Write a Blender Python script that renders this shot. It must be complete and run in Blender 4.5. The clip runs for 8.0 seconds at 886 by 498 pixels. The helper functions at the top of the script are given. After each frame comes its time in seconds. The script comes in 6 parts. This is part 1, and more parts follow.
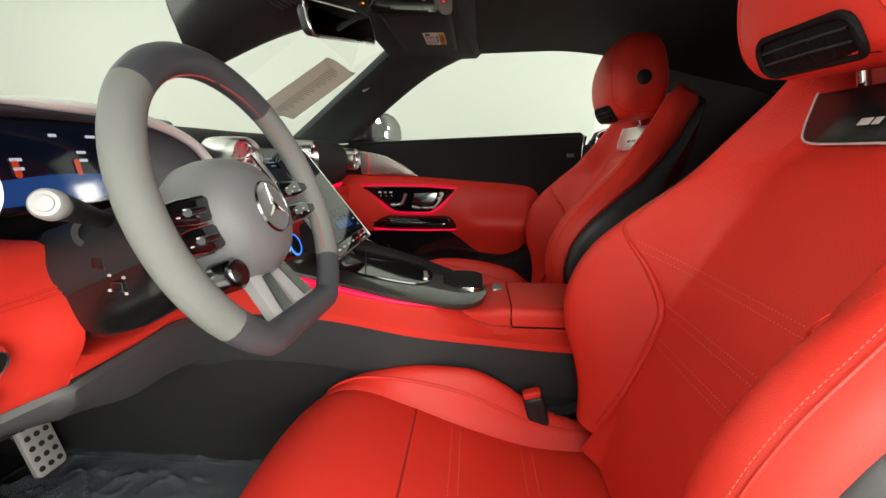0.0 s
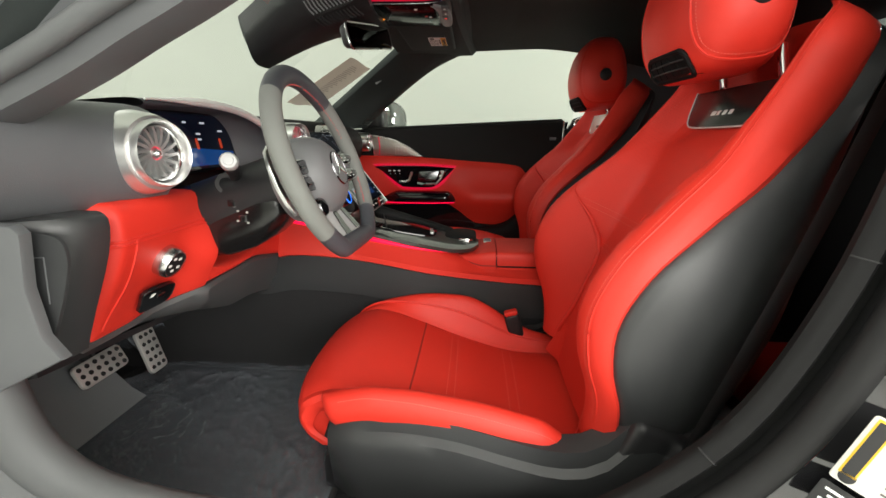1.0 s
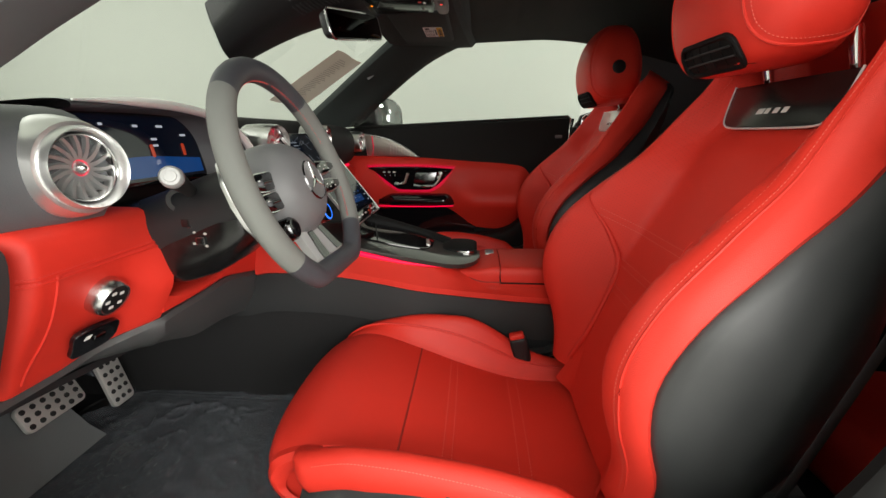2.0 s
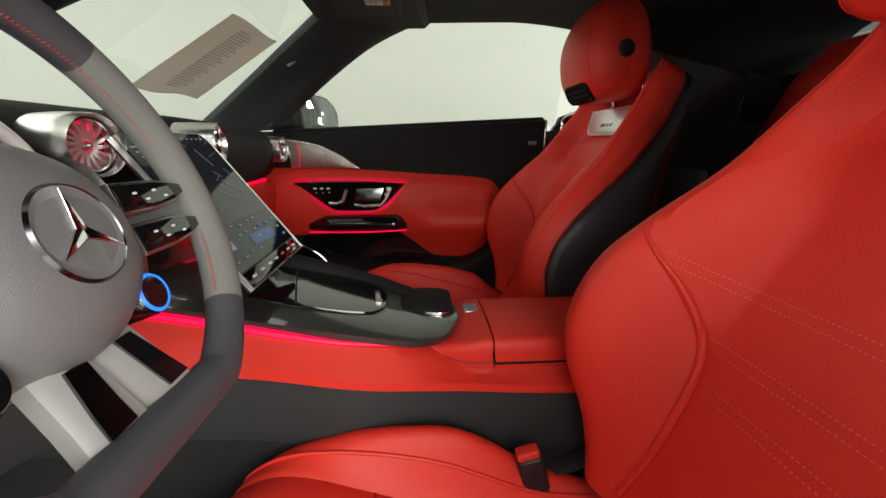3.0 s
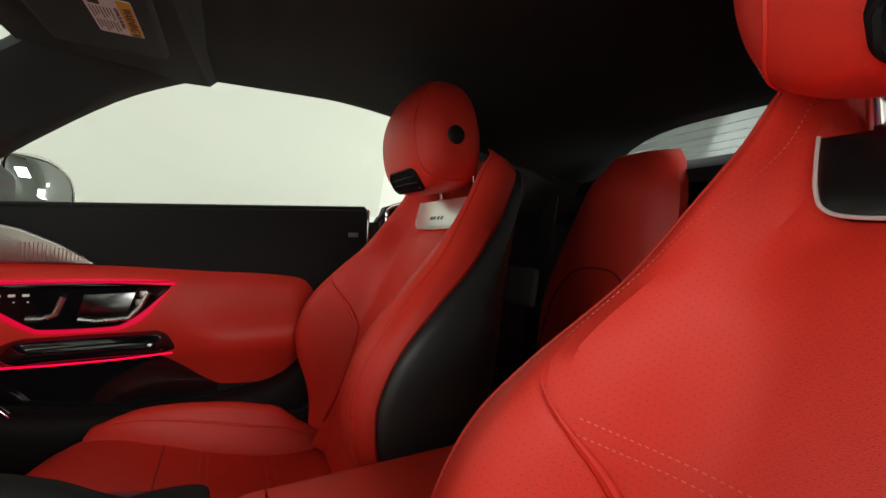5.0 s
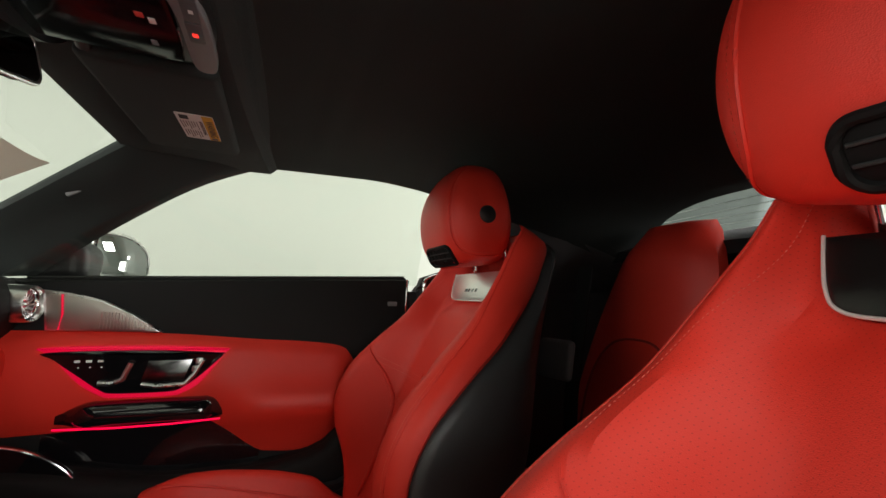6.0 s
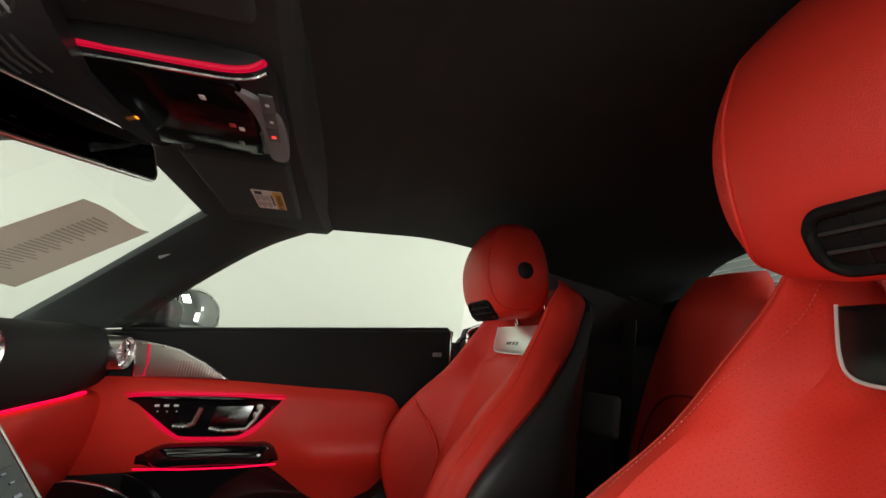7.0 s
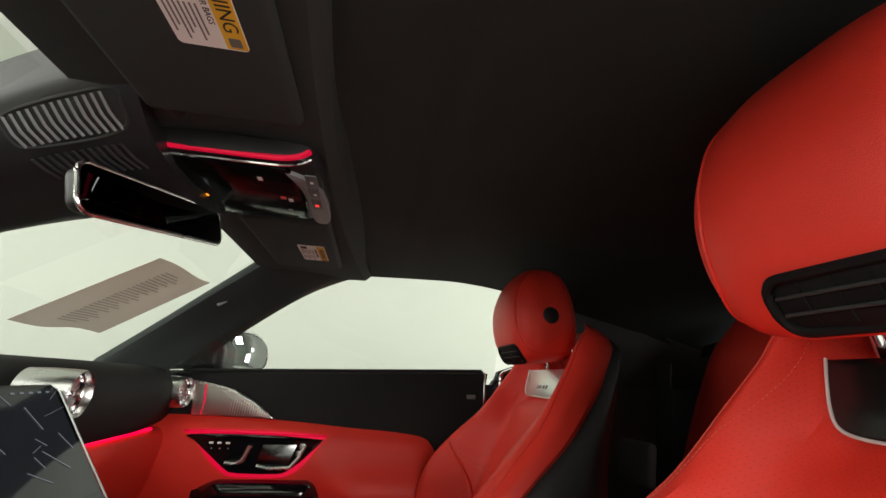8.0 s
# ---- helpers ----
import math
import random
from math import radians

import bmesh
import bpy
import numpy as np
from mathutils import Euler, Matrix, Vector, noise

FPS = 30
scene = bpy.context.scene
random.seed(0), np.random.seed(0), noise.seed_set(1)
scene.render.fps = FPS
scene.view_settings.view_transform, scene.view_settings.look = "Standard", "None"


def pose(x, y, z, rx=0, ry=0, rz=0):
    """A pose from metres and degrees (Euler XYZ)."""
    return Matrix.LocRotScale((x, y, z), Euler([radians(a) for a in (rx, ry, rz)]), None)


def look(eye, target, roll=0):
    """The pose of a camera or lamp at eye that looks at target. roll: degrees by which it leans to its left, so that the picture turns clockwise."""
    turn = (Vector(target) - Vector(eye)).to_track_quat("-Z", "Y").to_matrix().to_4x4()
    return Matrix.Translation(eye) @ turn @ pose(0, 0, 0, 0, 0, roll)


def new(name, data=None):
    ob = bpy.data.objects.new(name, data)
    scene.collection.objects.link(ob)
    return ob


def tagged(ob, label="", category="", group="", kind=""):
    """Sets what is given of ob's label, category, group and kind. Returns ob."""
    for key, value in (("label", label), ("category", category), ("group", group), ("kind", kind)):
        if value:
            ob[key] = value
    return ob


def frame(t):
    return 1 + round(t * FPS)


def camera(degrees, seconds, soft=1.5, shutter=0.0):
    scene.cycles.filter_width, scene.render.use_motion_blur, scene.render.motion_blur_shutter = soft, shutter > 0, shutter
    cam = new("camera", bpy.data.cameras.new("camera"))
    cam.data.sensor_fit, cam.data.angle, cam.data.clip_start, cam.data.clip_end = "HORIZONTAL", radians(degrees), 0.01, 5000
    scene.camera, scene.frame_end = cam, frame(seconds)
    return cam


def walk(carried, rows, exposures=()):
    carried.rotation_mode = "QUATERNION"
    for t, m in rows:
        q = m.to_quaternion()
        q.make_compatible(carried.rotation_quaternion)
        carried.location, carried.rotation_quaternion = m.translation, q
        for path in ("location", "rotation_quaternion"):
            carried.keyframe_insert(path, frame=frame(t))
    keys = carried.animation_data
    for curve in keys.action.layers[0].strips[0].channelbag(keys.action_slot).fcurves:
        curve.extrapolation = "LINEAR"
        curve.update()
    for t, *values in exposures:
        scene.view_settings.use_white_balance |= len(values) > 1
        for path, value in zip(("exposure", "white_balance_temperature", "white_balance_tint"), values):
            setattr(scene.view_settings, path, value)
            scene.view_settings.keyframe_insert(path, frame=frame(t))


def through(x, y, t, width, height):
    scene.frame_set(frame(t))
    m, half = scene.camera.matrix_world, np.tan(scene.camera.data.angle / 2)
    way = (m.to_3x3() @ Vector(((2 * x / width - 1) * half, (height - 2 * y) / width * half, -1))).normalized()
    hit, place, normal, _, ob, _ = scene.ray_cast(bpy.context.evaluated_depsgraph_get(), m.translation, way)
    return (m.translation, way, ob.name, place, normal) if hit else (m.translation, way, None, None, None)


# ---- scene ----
cam = camera(94.0, 8.0)
PATH = [
    (0, (0.004, -0.789, 0.902), (-0.145, 1.153, 0.449), 0.2),
    (0.5, (0.019, -0.948, 0.897), (-0.111, 0.991, 0.424), 0.35),
    (1, (0.014, -1.046, 0.894), (-0.126, 0.881, 0.378), 0.2),
    (1.2, (0.007, -1.048, 0.896), (-0.147, 0.880, 0.385), 0.0),
    (2.3, (0.015, -0.847, 0.909), (-0.111, 1.072, 0.366), -0.6),
    (2.5, (0.004, -0.781, 0.901), (-0.081, 1.145, 0.37), -0.7),
    (3, (-0.029, -0.599, 0.892), (0.092, 1.336, 0.401), -0.2),
    (3.5, (-0.05, -0.446, 0.886), (0.414, 1.445, 0.426), 0.6),
    (4, (-0.004, -0.374, 0.882), (0.764, 1.431, 0.494), 1.2),
    (4.5, (0.032, -0.369, 0.885), (0.969, 1.384, 0.667), 1.7),
    (4.7, (0.036, -0.372, 0.887), (0.985, 1.382, 0.738), 1.8),
    (5.8, (0.036, -0.404, 0.916), (0.81, 1.431, 1.097), 1.8),
    (6, (0.033, -0.416, 0.919), (0.764, 1.431, 1.148), 1.8),
    (6.5, (0.027, -0.445, 0.928), (0.638, 1.429, 1.265), 2.0),
    (7, (0.027, -0.471, 0.933), (0.523, 1.417, 1.368), 2.3),
    (7.5, (0.029, -0.503, 0.941), (0.416, 1.389, 1.463), 2.6),
    (8, (0.037, -0.534, 0.942), (0.327, 1.353, 1.539), 2.8),
]
EXPOSURES = [(0.0, 0.26), (0.5, 0.2), (1.0, 0.08), (2.5, -0.16), (3.0, 0.0), (3.5, 0.16), (4.0, 0.22), (4.5, 0.16), (6.0, 0.06), (8.0, 0.14)]
walk(cam, [(t, look(eye, target, roll)) for t, eye, target, roll in PATH], EXPOSURES)

# ---- light: a closed white photo booth with lamp panels in its ceiling ----
world = bpy.data.worlds.new("world")
scene.world = world
world.use_nodes = True
world.node_tree.nodes["Background"].inputs[0].default_value = (0.8, 0.85, 0.8, 1)
world.node_tree.nodes["Background"].inputs[1].default_value = 0.05


def panel_lamp(name, m, sx, sy, watts):
    data = bpy.data.lights.new(name, "AREA")
    data.shape, data.size, data.size_y, data.energy = "RECTANGLE", sx, sy, watts
    data.color = (1.0, 0.98, 0.93)
    ob = new(name, data)
    ob.matrix_world = m
    return ob


panel_lamp("booth_lamp", pose(0, -2.3, 2.93), 4.4, 1.7, 36)
panel_lamp("booth_lamp", pose(0, 2.2, 2.93), 4.0, 0.7, 13)
panel_lamp("booth_lamp", pose(-3.4, 0.6, 2.93), 1.4, 4.0, 36)
panel_lamp("booth_lamp", pose(3.0, 0, 2.93), 0.7, 3.0, 15)
# unseen upright fill panels, added beside the open door and ahead of the car
panel_lamp("fill_panel", look((0.5, -3.5, 1.45), (-0.1, 0, 0.8)), 6.4, 2.1, 350)
panel_lamp("fill_panel", look((-6.1, -0.4, 1.9), (0, 0, 1.0)), 6.2, 2.0, 300)

# lamps in the rear corner of the booth, seen through the rear window and in the outside mirror
panel_lamp("corner_lamp", look((4.2, 2.62, 2.2), (1.0, 0.3, 1.1)), 0.7, 0.40, 60)
panel_lamp("corner_lamp", look((3.62, 3.5, 1.05), (-0.3, 0.9, 1.0)), 0.85, 0.75, 34)
panel_lamp("corner_lamp", look((3.2, 3.5, 1.65), (-0.3, 0.9, 1.0)), 0.22, 0.2, 3)

# ---- materials ----


def principled(name):
    mat = bpy.data.materials.new(name)
    mat.use_nodes = True
    return mat, mat.node_tree.nodes, mat.node_tree.links, mat.node_tree.nodes["Principled BSDF"]


def mk(name, base, rough=0.5, metal=0.0, grain=900.0, bump=0.15, vary=0.12, blotch=9.0, coat=0.0, voronoi=False, depth=0.0004, spec=0.5):
    """A surface with fine grain relief and a broad, faint change of colour and gloss."""
    mat, nodes, links, bsdf = principled(name)
    co = nodes.new("ShaderNodeTexCoord")
    big = nodes.new("ShaderNodeTexNoise")
    big.inputs["Scale"].default_value, big.inputs["Detail"].default_value = blotch, 4
    links.new(co.outputs["Object"], big.inputs["Vector"])
    ramp = nodes.new("ShaderNodeMix")
    ramp.data_type = "RGBA"
    ramp.inputs[6].default_value = (*[c * (1 - vary) for c in base], 1)
    ramp.inputs[7].default_value = (*[min(1, c * (1 + vary)) for c in base], 1)
    links.new(big.outputs["Fac"], ramp.inputs[0])
    links.new(ramp.outputs[2], bsdf.inputs["Base Color"])
    gloss = nodes.new("ShaderNodeMapRange")
    gloss.inputs[3].default_value, gloss.inputs[4].default_value = max(0.02, rough * 0.85), min(1, rough * 1.15)
    links.new(big.outputs["Fac"], gloss.inputs[0])
    links.new(gloss.outputs[0], bsdf.inputs["Roughness"])
    bsdf.inputs["Metallic"].default_value = metal
    bsdf.inputs["Specular IOR Level"].default_value = spec
    if coat:
        bsdf.inputs["Coat Weight"].default_value, bsdf.inputs["Coat Roughness"].default_value = coat, 0.04
    if bump:
        fine = nodes.new("ShaderNodeTexVoronoi" if voronoi else "ShaderNodeTexNoise")
        fine.inputs["Scale"].default_value = grain
        links.new(co.outputs["Object"], fine.inputs["Vector"])
        relief = nodes.new("ShaderNodeBump")
        relief.inputs["Strength"].default_value, relief.inputs["Distance"].default_value = bump, depth
        links.new(fine.outputs[0], relief.inputs["Height"])
        links.new(relief.outputs[0], bsdf.inputs["Normal"])
    return mat


def glowing(name, colour, strength, rough=0.5):
    mat, nodes, links, bsdf = principled(name)
    bsdf.inputs["Base Color"].default_value = (*[0.2 * c for c in colour], 1)
    bsdf.inputs["Roughness"].default_value = rough
    bsdf.inputs["Emission Color"].default_value = (*colour, 1)
    bsdf.inputs["Emission Strength"].default_value = strength
    return mat


def pane_glass(name, tint=(0.93, 0.97, 0.93), clear=0.92, rough=0.02, film=0.5):
    """A thin pane: clear, with a glossy film of reflection."""
    mat, nodes, links, bsdf = principled(name)
    nodes.remove(bsdf)
    seen, gloss, mix, face, power, level = (nodes.new("ShaderNode" + k) for k in ("BsdfTransparent", "BsdfGlossy", "MixShader", "LayerWeight", "Math", "MapRange"))
    seen.inputs[0].default_value = (*[c * clear for c in tint], 1)
    gloss.inputs["Roughness"].default_value = rough
    power.operation = "POWER"
    power.inputs[1].default_value = 4.0
    level.inputs[3].default_value, level.inputs[4].default_value = 0.03, film
    links.new(face.outputs["Facing"], power.inputs[0])
    links.new(power.outputs[0], level.inputs[0])
    links.new(level.outputs[0], mix.inputs[0])
    links.new(seen.outputs[0], mix.inputs[1])
    links.new(gloss.outputs[0], mix.inputs[2])
    links.new(mix.outputs[0], nodes["Material Output"].inputs[0])
    return mat


RED_LEATHER = mk("red_leather", (0.70, 0.034, 0.020), 0.48, grain=1100, bump=0.35, vary=0.07, voronoi=True, spec=0.36)
RED_PERFORATED = mk("red_perforated_leather", (0.70, 0.034, 0.020), 0.5, grain=1100, bump=0.3, vary=0.07, voronoi=True, spec=0.36)
_pn, _pl = RED_PERFORATED.node_tree.nodes, RED_PERFORATED.node_tree.links
_dots, _pc, _less, _dark = _pn.new("ShaderNodeTexVoronoi"), _pn.new("ShaderNodeTexCoord"), _pn.new("ShaderNodeMath"), _pn.new("ShaderNodeMix")
_dots.inputs["Scale"].default_value, _dots.inputs["Randomness"].default_value = 270, 0.0
_less.operation, _less.inputs[1].default_value, _dark.data_type = "LESS_THAN", 0.105, "RGBA"
_pb = _pn["Principled BSDF"]
_flat = _pn.new("ShaderNodeMapping")
_flat.inputs["Rotation"].default_value, _flat.inputs["Scale"].default_value = (radians(45), 0, 0), (0, 1, 1)
_dots.voronoi_dimensions = "3D"
_pl.new(_pc.outputs["Object"], _flat.inputs[0])
_pl.new(_flat.outputs[0], _dots.inputs["Vector"])
_pl.new(_dots.outputs["Distance"], _less.inputs[0])
_pl.new(_less.outputs[0], _dark.inputs[0])
_pl.new(_pb.inputs["Base Color"].links[0].from_socket, _dark.inputs[6])
_dark.inputs[7].default_value = (0.50, 0.024, 0.015, 1)
_pl.new(_dark.outputs[2], _pb.inputs["Base Color"])
RED_THREAD = mk("red_thread", (0.7, 0.06, 0.05), 0.6, bump=0)
PINK_THREAD = mk("pale_red_thread", (0.74, 0.15, 0.11), 0.6, bump=0)
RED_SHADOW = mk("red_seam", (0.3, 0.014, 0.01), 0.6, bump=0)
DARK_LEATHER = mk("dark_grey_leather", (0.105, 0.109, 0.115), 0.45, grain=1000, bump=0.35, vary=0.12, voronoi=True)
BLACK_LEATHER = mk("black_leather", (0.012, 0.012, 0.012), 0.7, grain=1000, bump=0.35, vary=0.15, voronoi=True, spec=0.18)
SHELL_PLASTIC = mk("charcoal_plastic", (0.034, 0.035, 0.036), 0.40, grain=1500, bump=0.3, vary=0.1)
TRIM_PLASTIC = mk("grey_trim_plastic", (0.19, 0.197, 0.205), 0.5, grain=1500, bump=0.3, vary=0.1)
BLACK_PLASTIC = mk("black_plastic", (0.018, 0.018, 0.019), 0.42, grain=1500, bump=0.25, spec=0.35)
VENT_SILVER = mk("vent_silver", (0.80, 0.80, 0.79), 0.30, 0.85, bump=0, vary=0.04)
GLOSS_BLACK = mk("piano_black", (0.006, 0.006, 0.007), 0.06, bump=0, coat=0.6)
SUEDE_GREY = mk("grey_microfibre", (0.178, 0.184, 0.170), 0.85, grain=2500, bump=0.5, vary=0.1, blotch=22)
NAPPA_DARK = mk("slate_leather", (0.058, 0.06, 0.068), 0.5, grain=1300, bump=0.3, vary=0.1)
HUB_GREY = mk("hub_leather", (0.165, 0.166, 0.170), 0.36, grain=1600, bump=0.45, vary=0.07, voronoi=True)
BADGE_METAL = mk("badge_metal", (0.80, 0.80, 0.78), 0.33, 0.85, bump=0)
CHROME = mk("chrome", (0.82, 0.82, 0.82), 0.10, 1.0, bump=0)
SATIN = mk("satin_silver", (0.66, 0.66, 0.65), 0.28, 1.0, grain=2000, bump=0.1, vary=0.06)
DARK_CHROME = mk("dark_chrome", (0.16, 0.16, 0.165), 0.18, 1.0, bump=0)
STEEL = mk("brushed_steel", (0.80, 0.79, 0.76), 0.55, 0.7, grain=700, bump=0.2)
RUBBER = mk("rubber", (0.02, 0.02, 0.02), 0.75, grain=900, bump=0.3)
VENT_HOLE = mk("vent_cavity_plastic", (0.006, 0.006, 0.006), 0.6, grain=900, bump=0.2, spec=0.15)
PILLAR_GREY = mk("pillar_grey", (0.085, 0.088, 0.092), 0.5, grain=1500, bump=0.3, vary=0.1)
PAPER_INK = mk("pale_print", (0.44, 0.41, 0.38), 0.8, bump=0)
PILLAR_BLACK = mk("pillar_black", (0.011, 0.011, 0.011), 0.65, grain=1500, bump=0.3, spec=0.15)
SEAL_DARK = mk("dark_seal_rubber", (0.028, 0.029, 0.030), 0.6, grain=1200, bump=0.3, spec=0.25)
SEAL_BLACK = mk("black_seal_rubber", (0.013, 0.013, 0.013), 0.6, grain=1200, bump=0.3, spec=0.2)
QUARTER_GREY = mk("quarter_trim_plastic", (0.060, 0.062, 0.063), 0.5, grain=1500, bump=0.3)
SEAL_RUBBER = mk("grey_seal_rubber", (0.085, 0.088, 0.09), 0.6, grain=1200, bump=0.3)
CARPET = mk("black_carpet", (0.015, 0.015, 0.016), 0.95, grain=1500, bump=1.0, vary=0.3, depth=0.002)
# one headliner cloth in two tones: the roof's weaker light is in the darker colour
HEADLINER_SHADED = mk("shaded_headliner", (0.011, 0.0145, 0.0135), 0.95, grain=1800, bump=0.6, vary=0.15, depth=0.0008)
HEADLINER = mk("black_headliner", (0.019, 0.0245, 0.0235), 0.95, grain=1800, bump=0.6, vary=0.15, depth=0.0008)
BODY_PAINT = mk("black_body_paint", (0.01, 0.01, 0.011), 0.12, bump=0, coat=1.0)
PAPER = mk("paper", (0.62, 0.60, 0.55), 0.8, grain=500, bump=0.15, vary=0.03)
INK = mk("grey_print", (0.16, 0.15, 0.14), 0.8, bump=0)
INK_BLACK = mk("black_print", (0.02, 0.02, 0.02), 0.7, bump=0)
YELLOW = mk("yellow_print", (0.75, 0.45, 0.03), 0.7, bump=0)
WHITE_PRINT = mk("white_print", (0.8, 0.8, 0.78), 0.6, bump=0)
BOOTH_WALL = mk("booth_wall", (0.56, 0.58, 0.54), 0.85, grain=60, bump=0.03, vary=0.02, blotch=0.8)
BOOTH_FLOOR = mk("booth_floor", (0.72, 0.72, 0.69), 0.6, grain=60, bump=0.2, vary=0.05, blotch=1.2)
MIRROR = mk("mirror_glass", (0.20, 0.21, 0.21), 0.015, 1.0, bump=0)
DARK_MIRROR = mk("dimming_mirror", (0.03, 0.032, 0.035), 0.03, 1.0, bump=0)
BRONZE_GAUZE = mk("speaker_gauze", (0.42, 0.39, 0.35), 0.38, 0.9, grain=1500, bump=0.4)
AMBIENT = glowing("ambient_red", (1.0, 0.0, 0.05), 1.5)
AMBIENT_DIM = glowing("ambient_red_dim", (1.0, 0.0, 0.05), 0.42)
SHROUD_BLACK = mk("shroud_black", (0.008, 0.0076, 0.0076), 0.2, grain=1500, bump=0.15)
# near-white, mostly diffuse: the polished arc's bright reflection is in the base colour
BRIGHT_TRIM = mk("bright_trim", (0.95, 0.95, 0.93), 0.35, 0.3, bump=0, vary=0.02)
SILVER_PAINT = mk("silver_lacquer", (0.78, 0.78, 0.76), 0.25, 0.35, bump=0, coat=0.8)
# mostly diffuse grey that stands in for the reflections of bare metal
SHEEN_GREY = mk("grey_sheen", (0.36, 0.36, 0.355), 0.42, 0.2, bump=0)
LAMP_BLACK = mk("lamp_panel_black", (0.004, 0.004, 0.004), 0.13, bump=0, spec=0.14)
AMBIENT_SOFT = glowing("ambient_red_soft", (1.0, 0.0, 0.05), 0.55)
SCREEN_DARK = mk("screen_glass", (0.004, 0.005, 0.008), 0.05, bump=0)
SCREEN_BLUE = glowing("screen_blue", (0.01, 0.09, 0.35), 0.38, 0.06)
SCREEN_MID = glowing("screen_navy", (0.004, 0.007, 0.016), 0.4, 0.06)
SCREEN_RED = glowing("screen_red", (0.9, 0.09, 0.03), 0.35, 0.06)
SCREEN_WHITE = glowing("screen_white", (0.8, 0.85, 0.95), 0.45, 0.06)
MAP_PALE = glowing("map_pale", (0.55, 0.62, 0.72), 0.16, 0.06)
MAP_BLUE = glowing("map_blue", (0.03, 0.12, 0.40), 0.22, 0.06)
SCREEN_GREY = glowing("screen_map", (0.03, 0.034, 0.04), 0.3, 0.06)
BUTTON_BLUE = glowing("button_blue", (0.02, 0.2, 1.0), 1.5)
BUTTON_AMBER = glowing("button_amber", (1.0, 0.3, 0.02), 1.5)
BUTTON_RED = glowing("button_red", (1.0, 0.03, 0.02), 1.5)
GLASS = pane_glass("window_glass")
TINTED_GLASS = pane_glass("tinted_glass", (0.86, 0.95, 1.0), 0.32)


def sheet_like(name, colour, through, rough):
    """Thin matter that glows when lit from behind."""
    mat, nodes, links, bsdf = principled(name)
    back, mix, wave = nodes.new("ShaderNodeBsdfTranslucent"), nodes.new("ShaderNodeMixShader"), nodes.new("ShaderNodeTexNoise")
    wave.inputs["Scale"].default_value = 40
    tone = nodes.new("ShaderNodeMix")
    tone.data_type = "RGBA"
    tone.inputs[6].default_value, tone.inputs[7].default_value = (*[c * 0.94 for c in colour], 1), (*colour, 1)
    links.new(wave.outputs["Fac"], tone.inputs[0])
    links.new(tone.outputs[2], bsdf.inputs["Base Color"])
    links.new(tone.outputs[2], back.inputs["Color"])
    bsdf.inputs["Roughness"].default_value = rough
    mix.inputs[0].default_value = through
    links.new(bsdf.outputs[0], mix.inputs[1])
    links.new(back.outputs[0], mix.inputs[2])
    links.new(mix.outputs[0], nodes["Material Output"].inputs[0])
    return mat


THIN_PAPER = sheet_like("thin_paper", (0.74, 0.70, 0.64), 0.45, 0.8)
FILM = pane_glass("clear_film", (0.80, 0.82, 0.85), 0.88, 0.05, 0.9)

# a milky haze in the clear film
_fn, _fl = FILM.node_tree.nodes, FILM.node_tree.links
_haze, _hmix = _fn.new("ShaderNodeBsdfDiffuse"), _fn.new("ShaderNodeMixShader")
_haze.inputs[0].default_value, _hmix.inputs[0].default_value = (0.50, 0.54, 0.61, 1), 0.17
_fl.new(_fn["Material Output"].inputs[0].links[0].from_socket, _hmix.inputs[1])
_fl.new(_haze.outputs[0], _hmix.inputs[2])
_fn["Map Range"].inputs[3].default_value = 0.06
_fl.new(_hmix.outputs[0], _fn["Material Output"].inputs[0])

# carbon weave: two crossed stripe patterns under a clear coat
CARBON, _n, _l, _b = principled("carbon_fibre")
_co, _ch, _mp = _n.new("ShaderNodeTexCoord"), _n.new("ShaderNodeTexChecker"), _n.new("ShaderNodeMapping")
_mp.inputs["Rotation"].default_value = (0, 0, radians(45))
_ch.inputs["Scale"].default_value = 560
_ch.inputs["Color1"].default_value, _ch.inputs["Color2"].default_value = (0.014, 0.014, 0.014, 1), (0.045, 0.045, 0.043, 1)
_l.new(_co.outputs["Object"], _mp.inputs[0])
_l.new(_mp.outputs[0], _ch.inputs["Vector"])
_l.new(_ch.outputs["Color"], _b.inputs["Base Color"])
_b.inputs["Roughness"].default_value, _b.inputs["Coat Weight"].default_value, _b.inputs["Coat Roughness"].default_value = 0.3, 1.0, 0.03

# ---- mesh helpers ----


def mesh_of(verts, faces, smooth=True):
    me = bpy.data.meshes.new("mesh")
    me.from_pydata([tuple(v) for v in verts], [], faces)
    if smooth:
        me.polygons.foreach_set("use_smooth", [True] * len(me.polygons))
    me.update()
    return me


def done(bm, smooth=True, angle=40):
    """A bmesh as mesh data, smooth but for edges sharper than the angle."""
    bmesh.ops.recalc_face_normals(bm, faces=bm.faces)
    for f in bm.faces:
        f.smooth = smooth
    if smooth:
        for e in bm.edges:
            if len(e.link_faces) == 2 and e.calc_face_angle(0) > radians(angle):
                e.smooth = False
    me = bpy.data.meshes.new("mesh")
    bm.to_mesh(me)
    bm.free()
    return me


def part(name, me, mat, parent=None, label="", m=None):
    """One mesh object under a thing or a part. Accepts mesh data or a bmesh."""
    if isinstance(me, bmesh.types.BMesh):
        me = done(me)
    if not me.materials:
        me.materials.append(mat)
    ob = new(name, me)
    if m is not None:
        ob.matrix_basis = m
    ob.parent = parent
    return tagged(ob, label)


